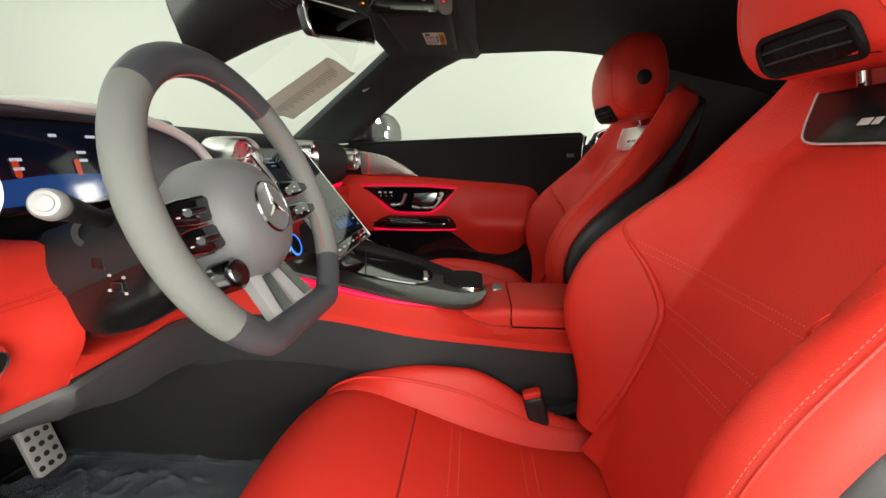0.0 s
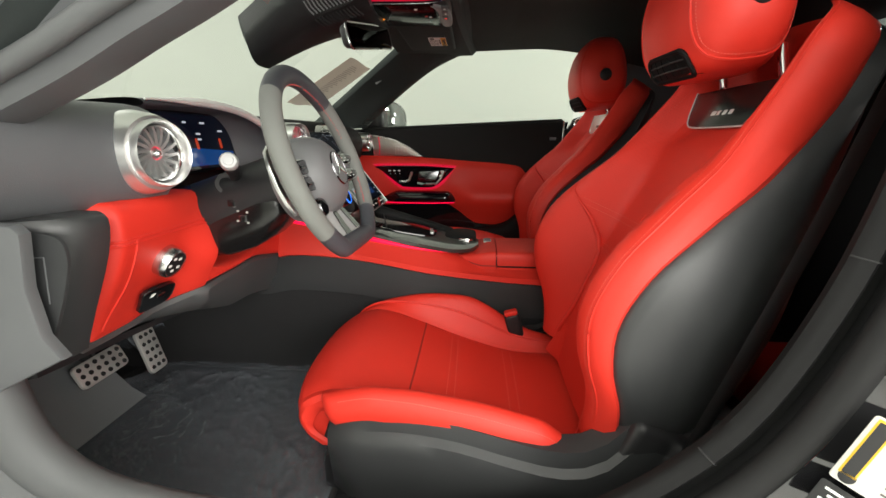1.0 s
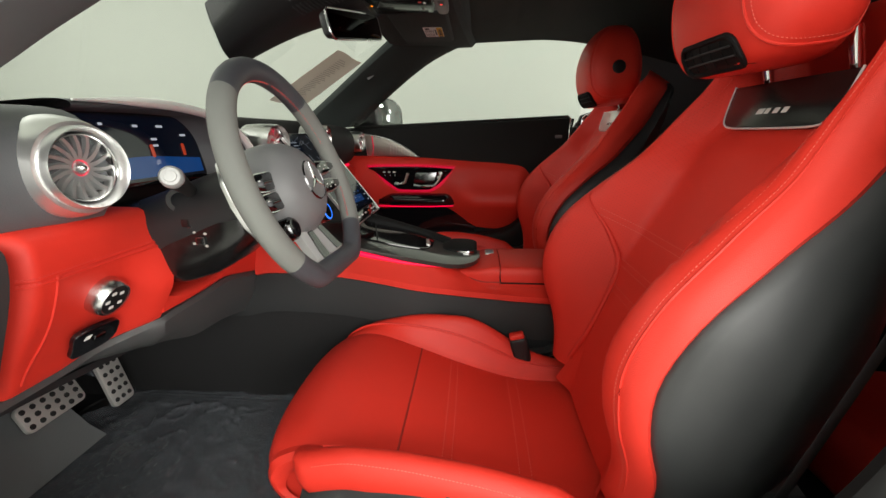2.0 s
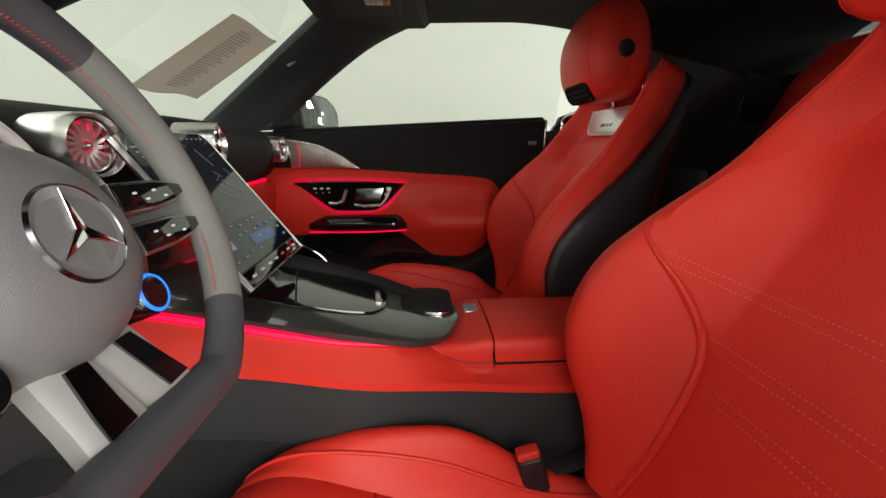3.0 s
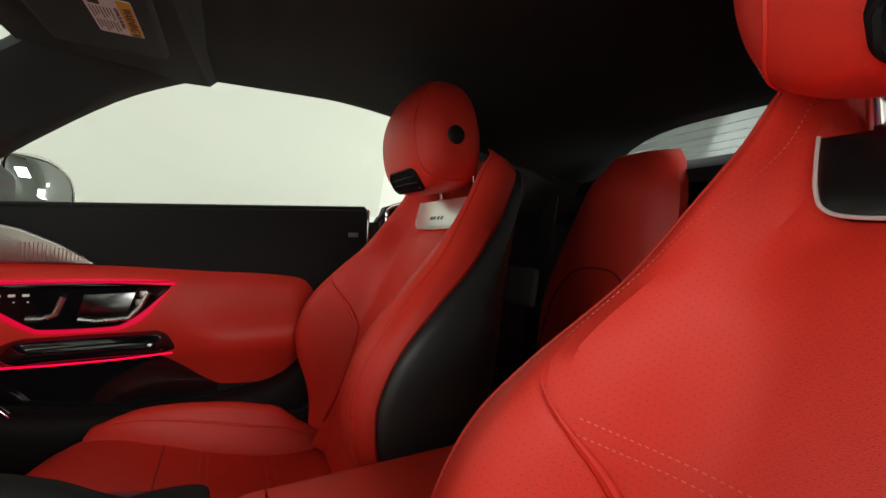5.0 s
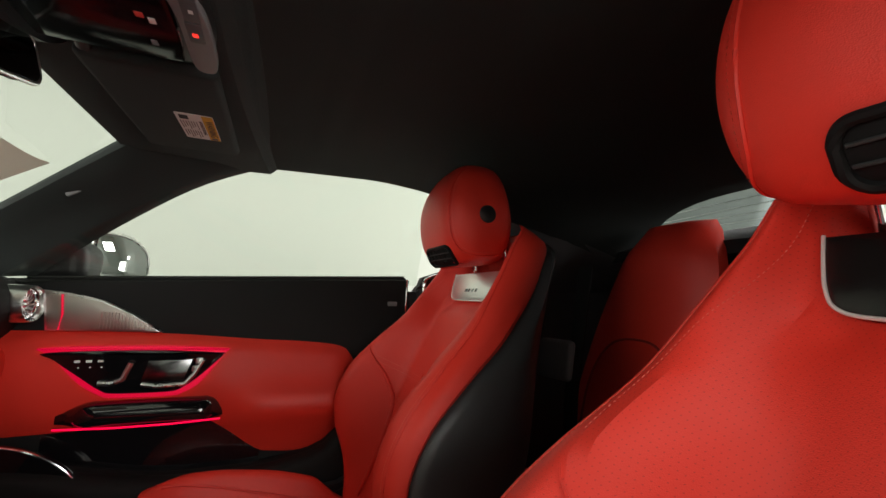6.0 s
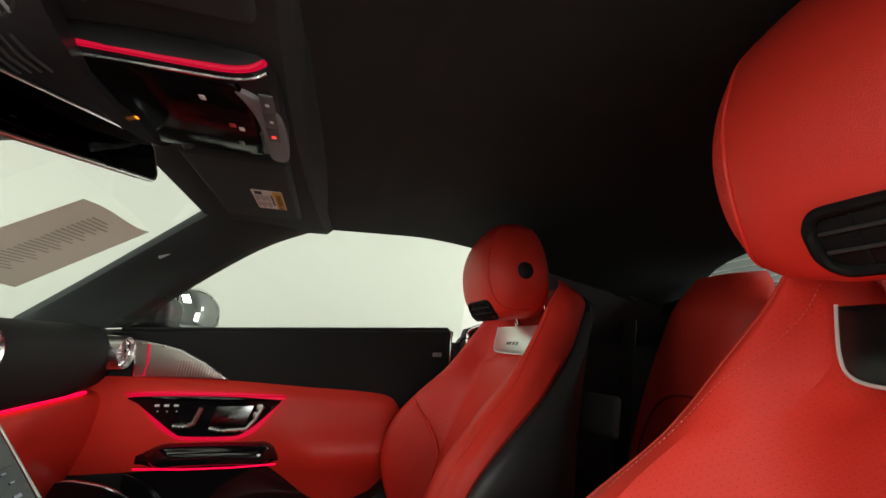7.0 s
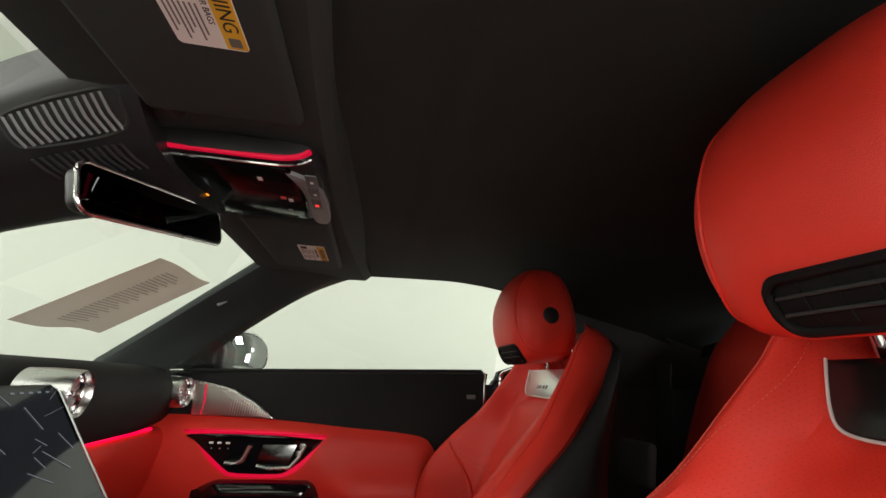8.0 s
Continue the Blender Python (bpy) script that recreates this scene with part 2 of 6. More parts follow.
def thing(name, label, category, group="", kind="", at=(0, 0, 0)):
    ob = new(name)
    ob.empty_display_size = 0.05
    ob.location = at
    bpy.context.view_layer.update()
    return tagged(ob, label, category, group, kind)


def smooth(a):
    a = min(max(a, 0.0), 1.0)
    return a * a * (3 - 2 * a)


def crom(pts, n, closed=False):
    """n points along a smooth curve through pts."""
    p = [np.array(q, float) for q in pts]
    k = len(p)
    out = []
    spans = k if closed else k - 1
    for i in range(n):
        u = i / (n if closed else n - 1) * spans
        j = min(int(u), spans - 1)
        s = u - j
        a, b, c, d = ((p[(j + o) % k] if closed else p[min(max(j + o, 0), k - 1)]) for o in (-1, 0, 1, 2))
        out.append(0.5 * (2 * b + (c - a) * s + (2 * a - 5 * b + 4 * c - d) * s * s + (3 * b - a - 3 * c + d) * s ** 3))
    return out


def curve1(xs, ys):
    """A smooth function through the points (x, y)."""
    xs, ys = np.array(xs, float), np.array(ys, float)

    def f(x):
        x = min(max(x, xs[0]), xs[-1])
        j = min(int(np.searchsorted(xs, x, "right")) - 1, len(xs) - 2)
        s = (x - xs[j]) / (xs[j + 1] - xs[j])
        d = [(ys[min(i + 1, len(ys) - 1)] - ys[max(i - 1, 0)]) / (xs[min(i + 1, len(xs) - 1)] - xs[max(i - 1, 0)]) for i in (j, j + 1)]
        w = xs[j + 1] - xs[j]
        return float((2 * s**3 - 3 * s**2 + 1) * ys[j] + (s**3 - 2 * s**2 + s) * w * d[0] + (3 * s**2 - 2 * s**3) * ys[j + 1] + (s**3 - s**2) * w * d[1])

    return f


def grid(rows, close_v=False, caps=False):
    """A skin over rows of equally many points."""
    nu, nv = len(rows), len(rows[0])
    verts = [v for r in rows for v in r]
    faces = [(i * nv + j, i * nv + (j + 1) % nv, (i + 1) * nv + (j + 1) % nv, (i + 1) * nv + j)
             for i in range(nu - 1) for j in range(nv if close_v else nv - 1)]
    if caps:
        faces += [tuple(range(nv))[::-1], tuple((nu - 1) * nv + j for j in range(nv))]
    bm = bmesh.new()
    vs = [bm.verts.new(tuple(v)) for v in verts]
    for f in faces:
        try:
            bm.faces.new([vs[i] for i in f])
        except ValueError:
            pass
    bmesh.ops.remove_doubles(bm, verts=bm.verts, dist=1e-5)
    return bm


def slab(rows, off):
    """A skin with thickness: rows of points, and off, a vector from the front to the back."""
    off = np.array(off, float)
    rings = []
    for r in rows:
        rings.append([np.array(v, float) for v in r] + [np.array(v, float) + off for v in reversed(r)])
    return grid(rings, close_v=True, caps=True)


def tube(pts, r, n=10, closed=False, flat=1.0, up=(0, 0, 1)):
    """A round bar along pts; r is a radius or a function of 0..1; flat squeezes it along up."""
    pts = [Vector(p) for p in pts]
    k = len(pts)
    rings = []
    for i, p in enumerate(pts):
        a, b = (pts[(i - 1) % k], pts[(i + 1) % k]) if closed else (pts[max(i - 1, 0)], pts[min(i + 1, k - 1)])
        t = (b - a).normalized()
        side = t.cross(Vector(up))
        side = side.normalized() if side.length > 1e-4 else t.orthogonal().normalized()
        top = side.cross(t).normalized()
        rad = r(i / (k - 1)) if callable(r) else r
        rings.append([p + side * rad * math.cos(q) + top * rad * flat * math.sin(q) for q in (2 * math.pi * j / n for j in range(n))])
    if closed:
        rings.append(rings[0])
    return grid(rings, close_v=True, caps=not closed)


def rbox(sx, sy, sz, r=0.004, seg=3, m=None):
    """A box with rounded edges, centred."""
    bm = bmesh.new()
    bmesh.ops.create_cube(bm, size=1, matrix=Matrix.Diagonal((sx, sy, sz, 1)))
    bmesh.ops.bevel(bm, geom=bm.edges[:], offset=min(r, 0.49 * min(sx, sy, sz)), segments=seg, affect="EDGES", profile=0.5)
    if m is not None:
        bm.transform(m)
    return bm


def lathe(profile, seg=40, m=None):
    """A turned body about z from (radius, height) pairs."""
    rows = [[(r * math.cos(2 * math.pi * j / seg), r * math.sin(2 * math.pi * j / seg), h) for j in range(seg)] for r, h in profile]
    bm = grid(rows, close_v=True)
    if m is not None:
        bm.transform(m)
    return bm


def plate(outline, thick, r=0.001, m=None, seg=2):
    """A flat piece of any outline in xy, with a soft upper edge at z = thick."""
    bm = bmesh.new()
    low = bm.faces.new([bm.verts.new((x, y, 0)) for x, y in outline])
    ext = bmesh.ops.extrude_face_region(bm, geom=[low])
    top = [v for v in ext["geom"] if isinstance(v, bmesh.types.BMVert)]
    bmesh.ops.translate(bm, verts=top, vec=(0, 0, thick))
    bmesh.ops.recalc_face_normals(bm, faces=bm.faces)
    if r:
        tops = set(top)
        bmesh.ops.bevel(bm, geom=[e for e in bm.edges if e.verts[0] in tops and e.verts[1] in tops], offset=r, segments=seg, affect="EDGES", profile=0.5)
    if m is not None:
        bm.transform(m)
    return bm


def rounded(w, h, r, n=6, cx=0.0, cy=0.0):
    """The outline of a rectangle with round corners."""
    out = []
    for sx, sy, a0 in ((1, 1, 0), (-1, 1, 90), (-1, -1, 180), (1, -1, 270)):
        for i in range(n + 1):
            a = radians(a0 + 90 * i / n)
            out.append((cx + sx * (w / 2 - r) + r * math.cos(a), cy + sy * (h / 2 - r) + r * math.sin(a)))
    return out


def stitches(pts, normal, length=0.0042, gap=0.0022, r=0.0006):
    """A seam of short raised threads along pts, on the side of normal."""
    pts = [Vector(p) for p in pts]
    n = Vector(normal).normalized()
    verts, faces, left = [], [], 0.0
    pitch = length + gap
    for a, b in zip(pts, pts[1:]):
        d = (b - a).length
        if d < 1e-7:
            continue
        t = (b - a) / d
        s = t.cross(n).normalized()
        pos = left
        while pos < d:
            p = a + t * pos
            k = len(verts)
            for u, w, h in ((-.5, 0, 0), (-.25, 1, .3), (.25, 1, .3), (.5, 0, 0), (.25, -1, .3), (-.25, -1, .3), (-.25, 0, 1.2), (.25, 0, 1.2)):
                verts.append(p + t * length * u + s * r * w + n * r * h)
            faces += [(k, k + 1, k + 6), (k + 1, k + 2, k + 7, k + 6), (k + 2, k + 3, k + 7), (k + 3, k + 4, k + 7), (k + 4, k + 5, k + 6, k + 7), (k + 5, k, k + 6)]
            pos += pitch
        left = pos - d
    return mesh_of(verts, faces)


def frame_of(origin, right, up):
    """The pose whose x is right, whose y is up, and whose z stands off the plane."""
    x = Vector(right).normalized()
    z = x.cross(Vector(up)).normalized()
    y = z.cross(x)
    return Matrix.Translation(origin) @ Matrix((x, y, z)).transposed().to_4x4()


def letters(text, size, m, mat, parent):
    """Flat printed words in the built-in font, centred on m."""
    font = bpy.data.curves.new("words", "FONT")
    font.body, font.size, font.align_x, font.align_y, font.extrude = text, size, "CENTER", "CENTER", 0.00015
    ob = new("words", font)
    bpy.context.view_layer.update()
    me = bpy.data.meshes.new_from_object(ob.evaluated_get(bpy.context.evaluated_depsgraph_get()))
    bpy.data.objects.remove(ob)
    bpy.data.curves.remove(font)
    me.transform(m)
    me.materials.clear()
    return part("printed_words", me, mat, parent)

# ---- booth ----


def wall(name, sx, sy, sz, x, y, z, mat=None):
    return tagged(part(name, rbox(sx, sy, sz, 0.01, 2), mat or BOOTH_WALL, m=pose(x, y, z)), "plain off-white painted photo booth surface", "wall", kind="structure")


wall("wall_front", 0.1, 7.2, 3.1, -6.2, 0, 1.5)
wall("wall_back", 0.1, 7.2, 3.1, 4.6, 0, 1.5)
wall("wall_passenger_side", 10.9, 0.1, 3.1, -0.8, 3.6, 1.5)
wall("wall_driver_side", 10.9, 0.1, 3.1, -0.8, -3.6, 1.5)
wall("floor", 11.0, 7.4, 0.1, -0.8, 0, -0.05, BOOTH_FLOOR)
wall("ceiling", 11.0, 7.4, 0.1, -0.8, 0, 3.05)

# ---- car body round the cabin ----
car = thing("car_body", "black two-door roadster body with closed fabric roof", "car")


def skin(name, rows, mat, off, label="", parent=car):
    return part(name, slab(rows, off), mat, parent, label)


# floor pan, sills and tunnel
part("floor_pan", rbox(2.3, 1.36, 0.05, 0.01, 2, pose(0.05, 0, 0.312)), CARPET, car, "black carpeted floor")
part("firewall", rbox(0.05, 1.36, 0.75, 0.01, 2, pose(-1.0, 0, 0.55, 0, -18)), CARPET, car)
part("rear_bulkhead", rbox(0.06, 1.36, 0.84, 0.02, 2, pose(1.08, 0, 0.69, 0, 12)), BLACK_LEATHER, car)
part("sill", rbox(1.5, 0.16, 0.20, 0.04, 4, pose(-0.2, 0.80, 0.32)), BODY_PAINT, car)
part("sill", rbox(1.5, 0.14, 0.16, 0.04, 4, pose(-0.2, -0.76, 0.32)), BODY_PAINT, car)


def ws(u, v):
    """The windscreen: u across, v from its base (0) to the header (1)."""
    half = 0.66 + (0.525 - 0.66) * v
    bow = 0.10 * (1 - u * u)
    return (-0.63 + 0.365 * v - bow * (1 - 0.35 * v), half * u, 0.945 + 0.245 * v + 0.012 * (1 - u * u))


U = [-1 + 2 * i / 24 for i in range(25)]
windscreen = part("windscreen", grid([[ws(u, -0.25 + 1.3 * j / 10) for u in U] for j in range(11)]), GLASS, car, "clear raked windscreen")
windscreen.visible_shadow = False


# A-pillars, header and roof
def pillar(s):
    outer = crom([(-0.66, 0.665, 0.93), (-0.50, 0.615, 1.04), (-0.265, 0.517, 1.195)], 14)
    inner = crom([(-0.425, 0.672, 0.935), (-0.28, 0.655, 1.055), (-0.14, 0.632, 1.15), (0.0, 0.600, 1.206)], 14)
    rows = []
    for a, b in zip(outer, inner):
        mid = (a + b) / 2 + np.array((0.0, -0.02, -0.006))
        rows.append([(p[0], s * p[1], p[2]) for p in crom([a, a * 0.75 + mid * 0.25 + np.array((0, -0.014, -0.004)), mid, b * 0.75 + mid * 0.25 + np.array((0, -0.012, 0)), b], 11)])
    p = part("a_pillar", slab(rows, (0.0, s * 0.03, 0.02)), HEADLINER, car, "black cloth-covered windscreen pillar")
    part("pillar_clip", rbox(0.035, 0.006, 0.014, 0.003, 2, pose(-0.345, s * 0.581, 1.103, 0, -34, 0)), TRIM_PLASTIC, p)


pillar(1), pillar(-1)


def header_row(x, drop):
    return [(x + 0.045 * u * u * (1 if x > -0.1 else 0.4), 0.60 * u, 1.212 - 0.018 * u * u - drop) for u in U]


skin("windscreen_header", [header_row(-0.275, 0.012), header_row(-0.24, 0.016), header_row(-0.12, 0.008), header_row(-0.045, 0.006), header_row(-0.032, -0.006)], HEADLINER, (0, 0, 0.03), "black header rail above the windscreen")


def roof(u, v):
    """The roof lining: u across, v from the header (0) to the rear window (1)."""
    x = -0.03 + 1.02 * v
    half = 0.60 + 0.03 * math.sin(math.pi * min(1, v * 1.2)) - 0.10 * v * v
    z = 1.222 + 0.035 * math.sin(math.pi * min(1, 0.15 + v * 0.9)) - 0.03 * v - 0.014 * smooth((v - 0.6) / 0.4)
    edge = 1.200 + 0.011 * math.sin(math.pi * min(1, v * 1.5)) - 0.30 * max(0.0, v - 0.25) ** 1.6
    w = abs(u) ** (2.6 + 2.9 * smooth((v - 0.45) / 0.5))
    crease = 0.006 * math.exp(-((v - 0.13) / 0.012) ** 2)
    return (x, half * u, z * (1 - w) + edge * w - crease * (1 - w))


# lining coloured darker than header and pillars, to hold the roof's shade
skin("roof_lining", [[roof(u, j / 60) for u in U] for j in range(61)], HEADLINER_SHADED, (0, 0, 0.02), "black fabric roof lining")


# quarter panels beside the rear seats, up to the roof's edge
def quarter(s):
    rows = []
    for j in range(13):
        v = j / 12
        x = 0.372 + 0.74 * v
        top = roof(1, min(1, (x + 0.03) / 1.02))
        low = 0.93 + 0.02 * v + (0.09 if s < 0 else 0.0)
        rows.append([(x, s * (0.66 - 0.05 * v), 0.30), (x, s * (0.68 - 0.06 * v), 0.7), (x, s * (0.69 - 0.08 * v), low), (x, s * (top[1] + 0.02), low * 0.35 + top[2] * 0.65 if v > 0.12 else low), (x, s * top[1], top[2] if v > 0.12 else low + 0.01), (x, s * (top[1] - 0.012), top[2] + 0.012 if v > 0.12 else low + 0.014)])
    part("quarter_panel", slab(rows, (0, s * 0.03, 0)), QUARTER_GREY, car, "charcoal panel beside the rear seats")


quarter(1), quarter(-1)

# rear window with heating wires
def rw(u, v):
    return (0.985 + 0.30 * v, (0.52 + 0.02 * v) * u, 1.192 - 0.105 * v + 0.01 * (1 - u * u))


rear_window = part("rear_window", grid([[rw(u, j / 6) for u in U] for j in range(7)]), TINTED_GLASS, car, "rear window with heating wires")
rear_window.visible_shadow = False
for k in range(8):
    part("heating_wire", tube([Vector(rw(u * 0.94, 0.12 + k * 0.108)) - Vector((0.001, 0, 0.002)) for u in U], 0.0006, 5), SATIN, rear_window)
skin("rear_deck", [[(x, 0.62 * u, z) for u in U] for x, z in ((0.93, 1.06), (1.02, 1.098), (1.30, 1.09))], BLACK_LEATHER, (0, 0, -0.03), "black shelf behind the rear seats")

# outer skin: bonnet, boot, wings
skin("bonnet", [[(x, 0.86 * u, z + 0.03 * (1 - u * u)) for u in U] for x, z in ((-0.78, 0.90), (-1.2, 0.86), (-1.8, 0.78), (-2.3, 0.62))], BODY_PAINT, (0, 0, -0.02), "black bonnet")
skin("boot_lid", [[(x, 0.84 * u, z + 0.03 * (1 - u * u)) for u in U] for x, z in ((1.28, 1.03), (1.6, 1.02), (2.0, 0.97), (2.05, 0.6))], BODY_PAINT, (0, 0, -0.02), "black boot lid")

for s_ in (1, -1):
    skin("front_wing", [[(x, s_ * 0.86, z), (x, s_ * 0.90, z - 0.10), (x, s_ * 0.90, 0.50), (x, s_ * 0.86, 0.24)] for x, z in ((-0.80, 0.90), (-1.2, 0.86), (-1.8, 0.78), (-2.3, 0.62))], BODY_PAINT, (0, -s_ * 0.02, 0), "black front wing")
    skin("rear_wing", [[(x, s_ * 0.84, z), (x, s_ * 0.90, z - 0.12), (x, s_ * 0.90, 0.50), (x, s_ * 0.86, 0.24)] for x, z in ((0.62, 0.92), (1.28, 1.03), (1.6, 1.02), (2.0, 0.97))], BODY_PAINT, (0, -s_ * 0.02, 0), "black rear wing")
skin("nose", [[(x, 0.86 * u, z) for u in U] for x, z in ((-2.3, 0.64), (-2.36, 0.45), (-2.3, 0.24))], BODY_PAINT, (0.02, 0, 0), "black front apron")
skin("tail", [[(x, 0.84 * u, z) for u in U] for x, z in ((2.05, 0.62), (2.08, 0.42), (2.0, 0.24))], BODY_PAINT, (-0.02, 0, 0), "black rear apron")
skin("roof_skin", [[(p[0], p[1] * 1.03, p[2] + 0.03) for p in (roof(u, j / 20) for u in U)] for j in range(21)], RUBBER, (0, 0, 0.006), "black fabric roof")

# ---- seats ----
US = (0, 0.15, 0.35, 0.55, 0.75, 0.9, 1.0, 1.14, 1.2)
back_x = curve1(US, (0.205, 0.225, 0.262, 0.308, 0.365, 0.412, 0.445, 0.494, 0.514))
back_z = curve1(US, (0.44, 0.52, 0.635, 0.75, 0.865, 0.945, 0.996, 1.066, 1.092))
WS = (0, 0.1, 0.25, 0.4, 0.5, 0.58, 0.64, 0.75, 0.9, 1.0, 1.065, 1.105)
back_w = curve1(WS, (0.185, 0.205, 0.231, 0.235, 0.232, 0.223, 0.213, 0.195, 0.172, 0.158, 0.136, 0.096))
back_in = curve1(WS, (0.140, 0.130, 0.120, 0.122, 0.148, 0.186, 0.188, 0.168, 0.138, 0.128, 0.116, 0.078))
back_edge = curve1((0, 0.12, 0.2, 0.28, 0.37, 0.48, 0.59, 0.72, 0.89, 1.0, 1.14), (0.0, 0.01, 0.03, 0.065, 0.088, 0.085, 0.06, 0.028, 0.014, 0.014, -0.005))
back_t = curve1(US, (0.09, 0.11, 0.125, 0.12, 0.10, 0.085, 0.07, 0.04, 0.03))
back_side = curve1(US, (0.016, 0.016, 0.020, 0.028, 0.040, 0.048, 0.046, 0.030, 0.02))



inboard = curve1((0, 0.5, 0.64, 0.75, 0.9, 1.0, 1.14, 1.2), (1.0, 1.0, 0.955, 0.92, 0.87, 0.85, 0.87, 0.87))
inboard_far = curve1((0, 0.3, 0.6, 0.9, 1.2), (1.09, 1.09, 1.07, 1.06, 1.05))


def seat(name, cy, dx, s, label, badge):
    """A sports seat with fixed shell; s is the side of its outer flank."""
    root = thing(name, label, "car seat", "front seats", at=(dx, cy, 0.26))
    here = Matrix.Translation((-dx, -cy, -0.26))

    def add(kind, me, mat, lab="", parent=None):
        ob = part(kind, me, mat, parent or root, lab)
        if parent is None:
            ob.matrix_basis = here
        return ob

    def at(u, w, n):
        e = 0.01
        tx, tz = back_x(u + e) - back_x(u - e), back_z(u + e) - back_z(u - e)
        d = math.hypot(tx, tz)
        w *= (inboard if s < 0 else inboard_far)(u) if w < 0 else 1.0
        return (dx + back_x(u) - tz / d * n, cy + s * w, back_z(u) + tx / d * n)

    def front(u, w):
        q, e = abs(w) / back_w(u), back_edge(u)
        b = max(e + 0.030, 0.028)
        q0, q1 = 0.5 + 0.20 * smooth((u - 0.68) / 0.16), 0.84 + 0.05 * smooth((u - 0.68) / 0.16)
        if q < q0:
            n = 0.0
        elif q < q1:
            n = b * smooth((q - q0) / (q1 - q0))
        else:
            n = b - (b - e - 0.014) * ((q - q1) / (1 - q1)) ** 2.4
        n += 0.008 * (1 - q * q) - 0.0035 * (1 - 0.8 * smooth((u - 0.5) / 0.1)) * math.exp(-(((abs(w) - back_in(u)) / 0.006) ** 2))
        n -= 0.013 * smooth((u - 0.78) / 0.06) * smooth((0.118 - abs(w)) / 0.02) * (1 - smooth((u - 1.0) / 0.08))
        if u > 0.87:
            n -= 0.04 * smooth((u - 0.87) / 0.05) * smooth((0.108 - abs(w)) / 0.022) * (1 - smooth((u - 1.0) / 0.08))
        return n

    us = [1.105 * (1 - (1 - i / 44) ** 1.25) for i in range(45)]
    rows = [[at(u, back_in(u) * k / 14, front(u, back_in(u) * k / 14)) for k in range(-14, 15)] for u in us]
    rows.append([at(1.118, 0.062 * k / 14, -0.016) for k in range(-14, 15)])
    rows.append([at(1.120, 0.050 * k / 14, -0.034) for k in range(-14, 15)])
    add("backrest_centre", grid(rows), RED_PERFORATED, "perforated red leather backrest centre with stitched lines")
    for side in (1, -1):
        rows = []
        for u in us:
            i, o = back_in(u), back_w(u)
            if u < 0.04:
                continue
            r = [at(u, side * (i + (o - i) * k / 16), front(u, i + (o - i) * k / 16)) for k in range(17)]
            n = front(u, o)
            r += [at(u, side * (o + 0.004), n - 0.010), at(u, side * (o + 0.005), n - back_side(u) * 0.8), at(u, side * (o - 0.006), n - back_side(u) - 0.006)]
            rows.append(r)
        rows.append([at(1.117, side * (0.062 + 0.022 * k / 19), -0.016 - 0.020 * k / 19) for k in range(20)])
        bol = add("backrest_bolster", grid(rows), RED_LEATHER if side > 0 or s > 0 else RED_PERFORATED, "red leather side bolster")
        edge = [at(u, side * (back_w(u) - 0.015), front(u, back_w(u) - 0.015) + 0.0006) for u in (0.13 + 0.93 * i / 120 for i in range(121))]
        part("stitching", stitches(edge, (-0.9, side * s * 0.5, 0.4), 0.0034, 0.0012, 0.0004), PINK_THREAD, bol)
        part("piping", tube([at(u, side * (back_w(u) - 0.011), front(u, back_w(u) - 0.011)) for u in (0.13 + 0.95 * i / 80 for i in range(81))], 0.0015, 6), RED_LEATHER, bol)
        welt = [at(u, side * back_in(u), front(u, back_in(u)) + 0.003) for u in (0.10 + 0.475 * i / 40 for i in range(41))]
        part("piping", tube(welt, lambda a: 0.0050 * (1 - 0.9 * smooth((a - 0.8) / 0.2)), 8), RED_LEATHER, bol)
        part("stitching", stitches([at(u, side * (back_in(u) + 0.001), front(u, back_in(u) + 0.001) + 0.0012) for u in (0.62 + 0.46 * i / 60 for i in range(61))], (-0.9, 0, 0.4), 0.0030, 0.0018, 0.0004), PINK_THREAD, bol)
    # cross seams, double stitched
    for u0 in (0.37, 0.44, 0.54):
        for du in (-0.008, 0.008):
            line = [at(u0 + du, back_in(u0) * 0.96 * k / 10, front(u0 + du, back_in(u0) * 0.96 * k / 10) + 0.0012) for k in range(-10, 11)]
            add("stitching", stitches(line, (-0.9, 0, 0.4), 0.0032, 0.0018, 0.0005), PINK_THREAD)
    # shell
    rows = []
    for u in us:
        o, n, t = back_w(u), front(u, back_w(u)), back_t(u)
        half = [(o - 0.004, n - back_side(u)), (o + 0.006, n - back_side(u) - 0.02), (o + 0.004, n * 0.3 - t * 0.62), (o - 0.04, -t * 0.95), (o * 0.4, -t * 1.05), (0.0, -t * 1.07)]
        pts = crom([(w, q) for w, q in half] + [(-w, q) for w, q in reversed(half[:-1])], 31)
        rows.append([at(u, w, q) for w, q in pts])
    rows.append([at(1.112, w * 0.8, -0.036) for w, q in pts])
    add("seat_shell", grid(rows), SHELL_PLASTIC, "charcoal moulded seat shell")
    # badge plate between the shoulders; its material also carries what the metal reflects
    m = frame_of((dx + 0.3965, cy, 0.926), (0, -1, 0), (0.014, 0, 0.05))
    outline = [tuple(p) for p in crom([(-0.106, 0.047), (-0.1045, 0.025), (-0.102, 0.006), (-0.096, -0.007), (-0.080, -0.013), (-0.04, -0.0145), (0.04, -0.0145), (0.080, -0.013), (0.096, -0.007), (0.102, 0.006), (0.1045, 0.025), (0.106, 0.047)], 56)]
    plate_ob = add("badge_plate", plate(outline, 0.016, 0.003, m @ pose(0, 0, -0.012)), badge, "metal plate below the headrest")
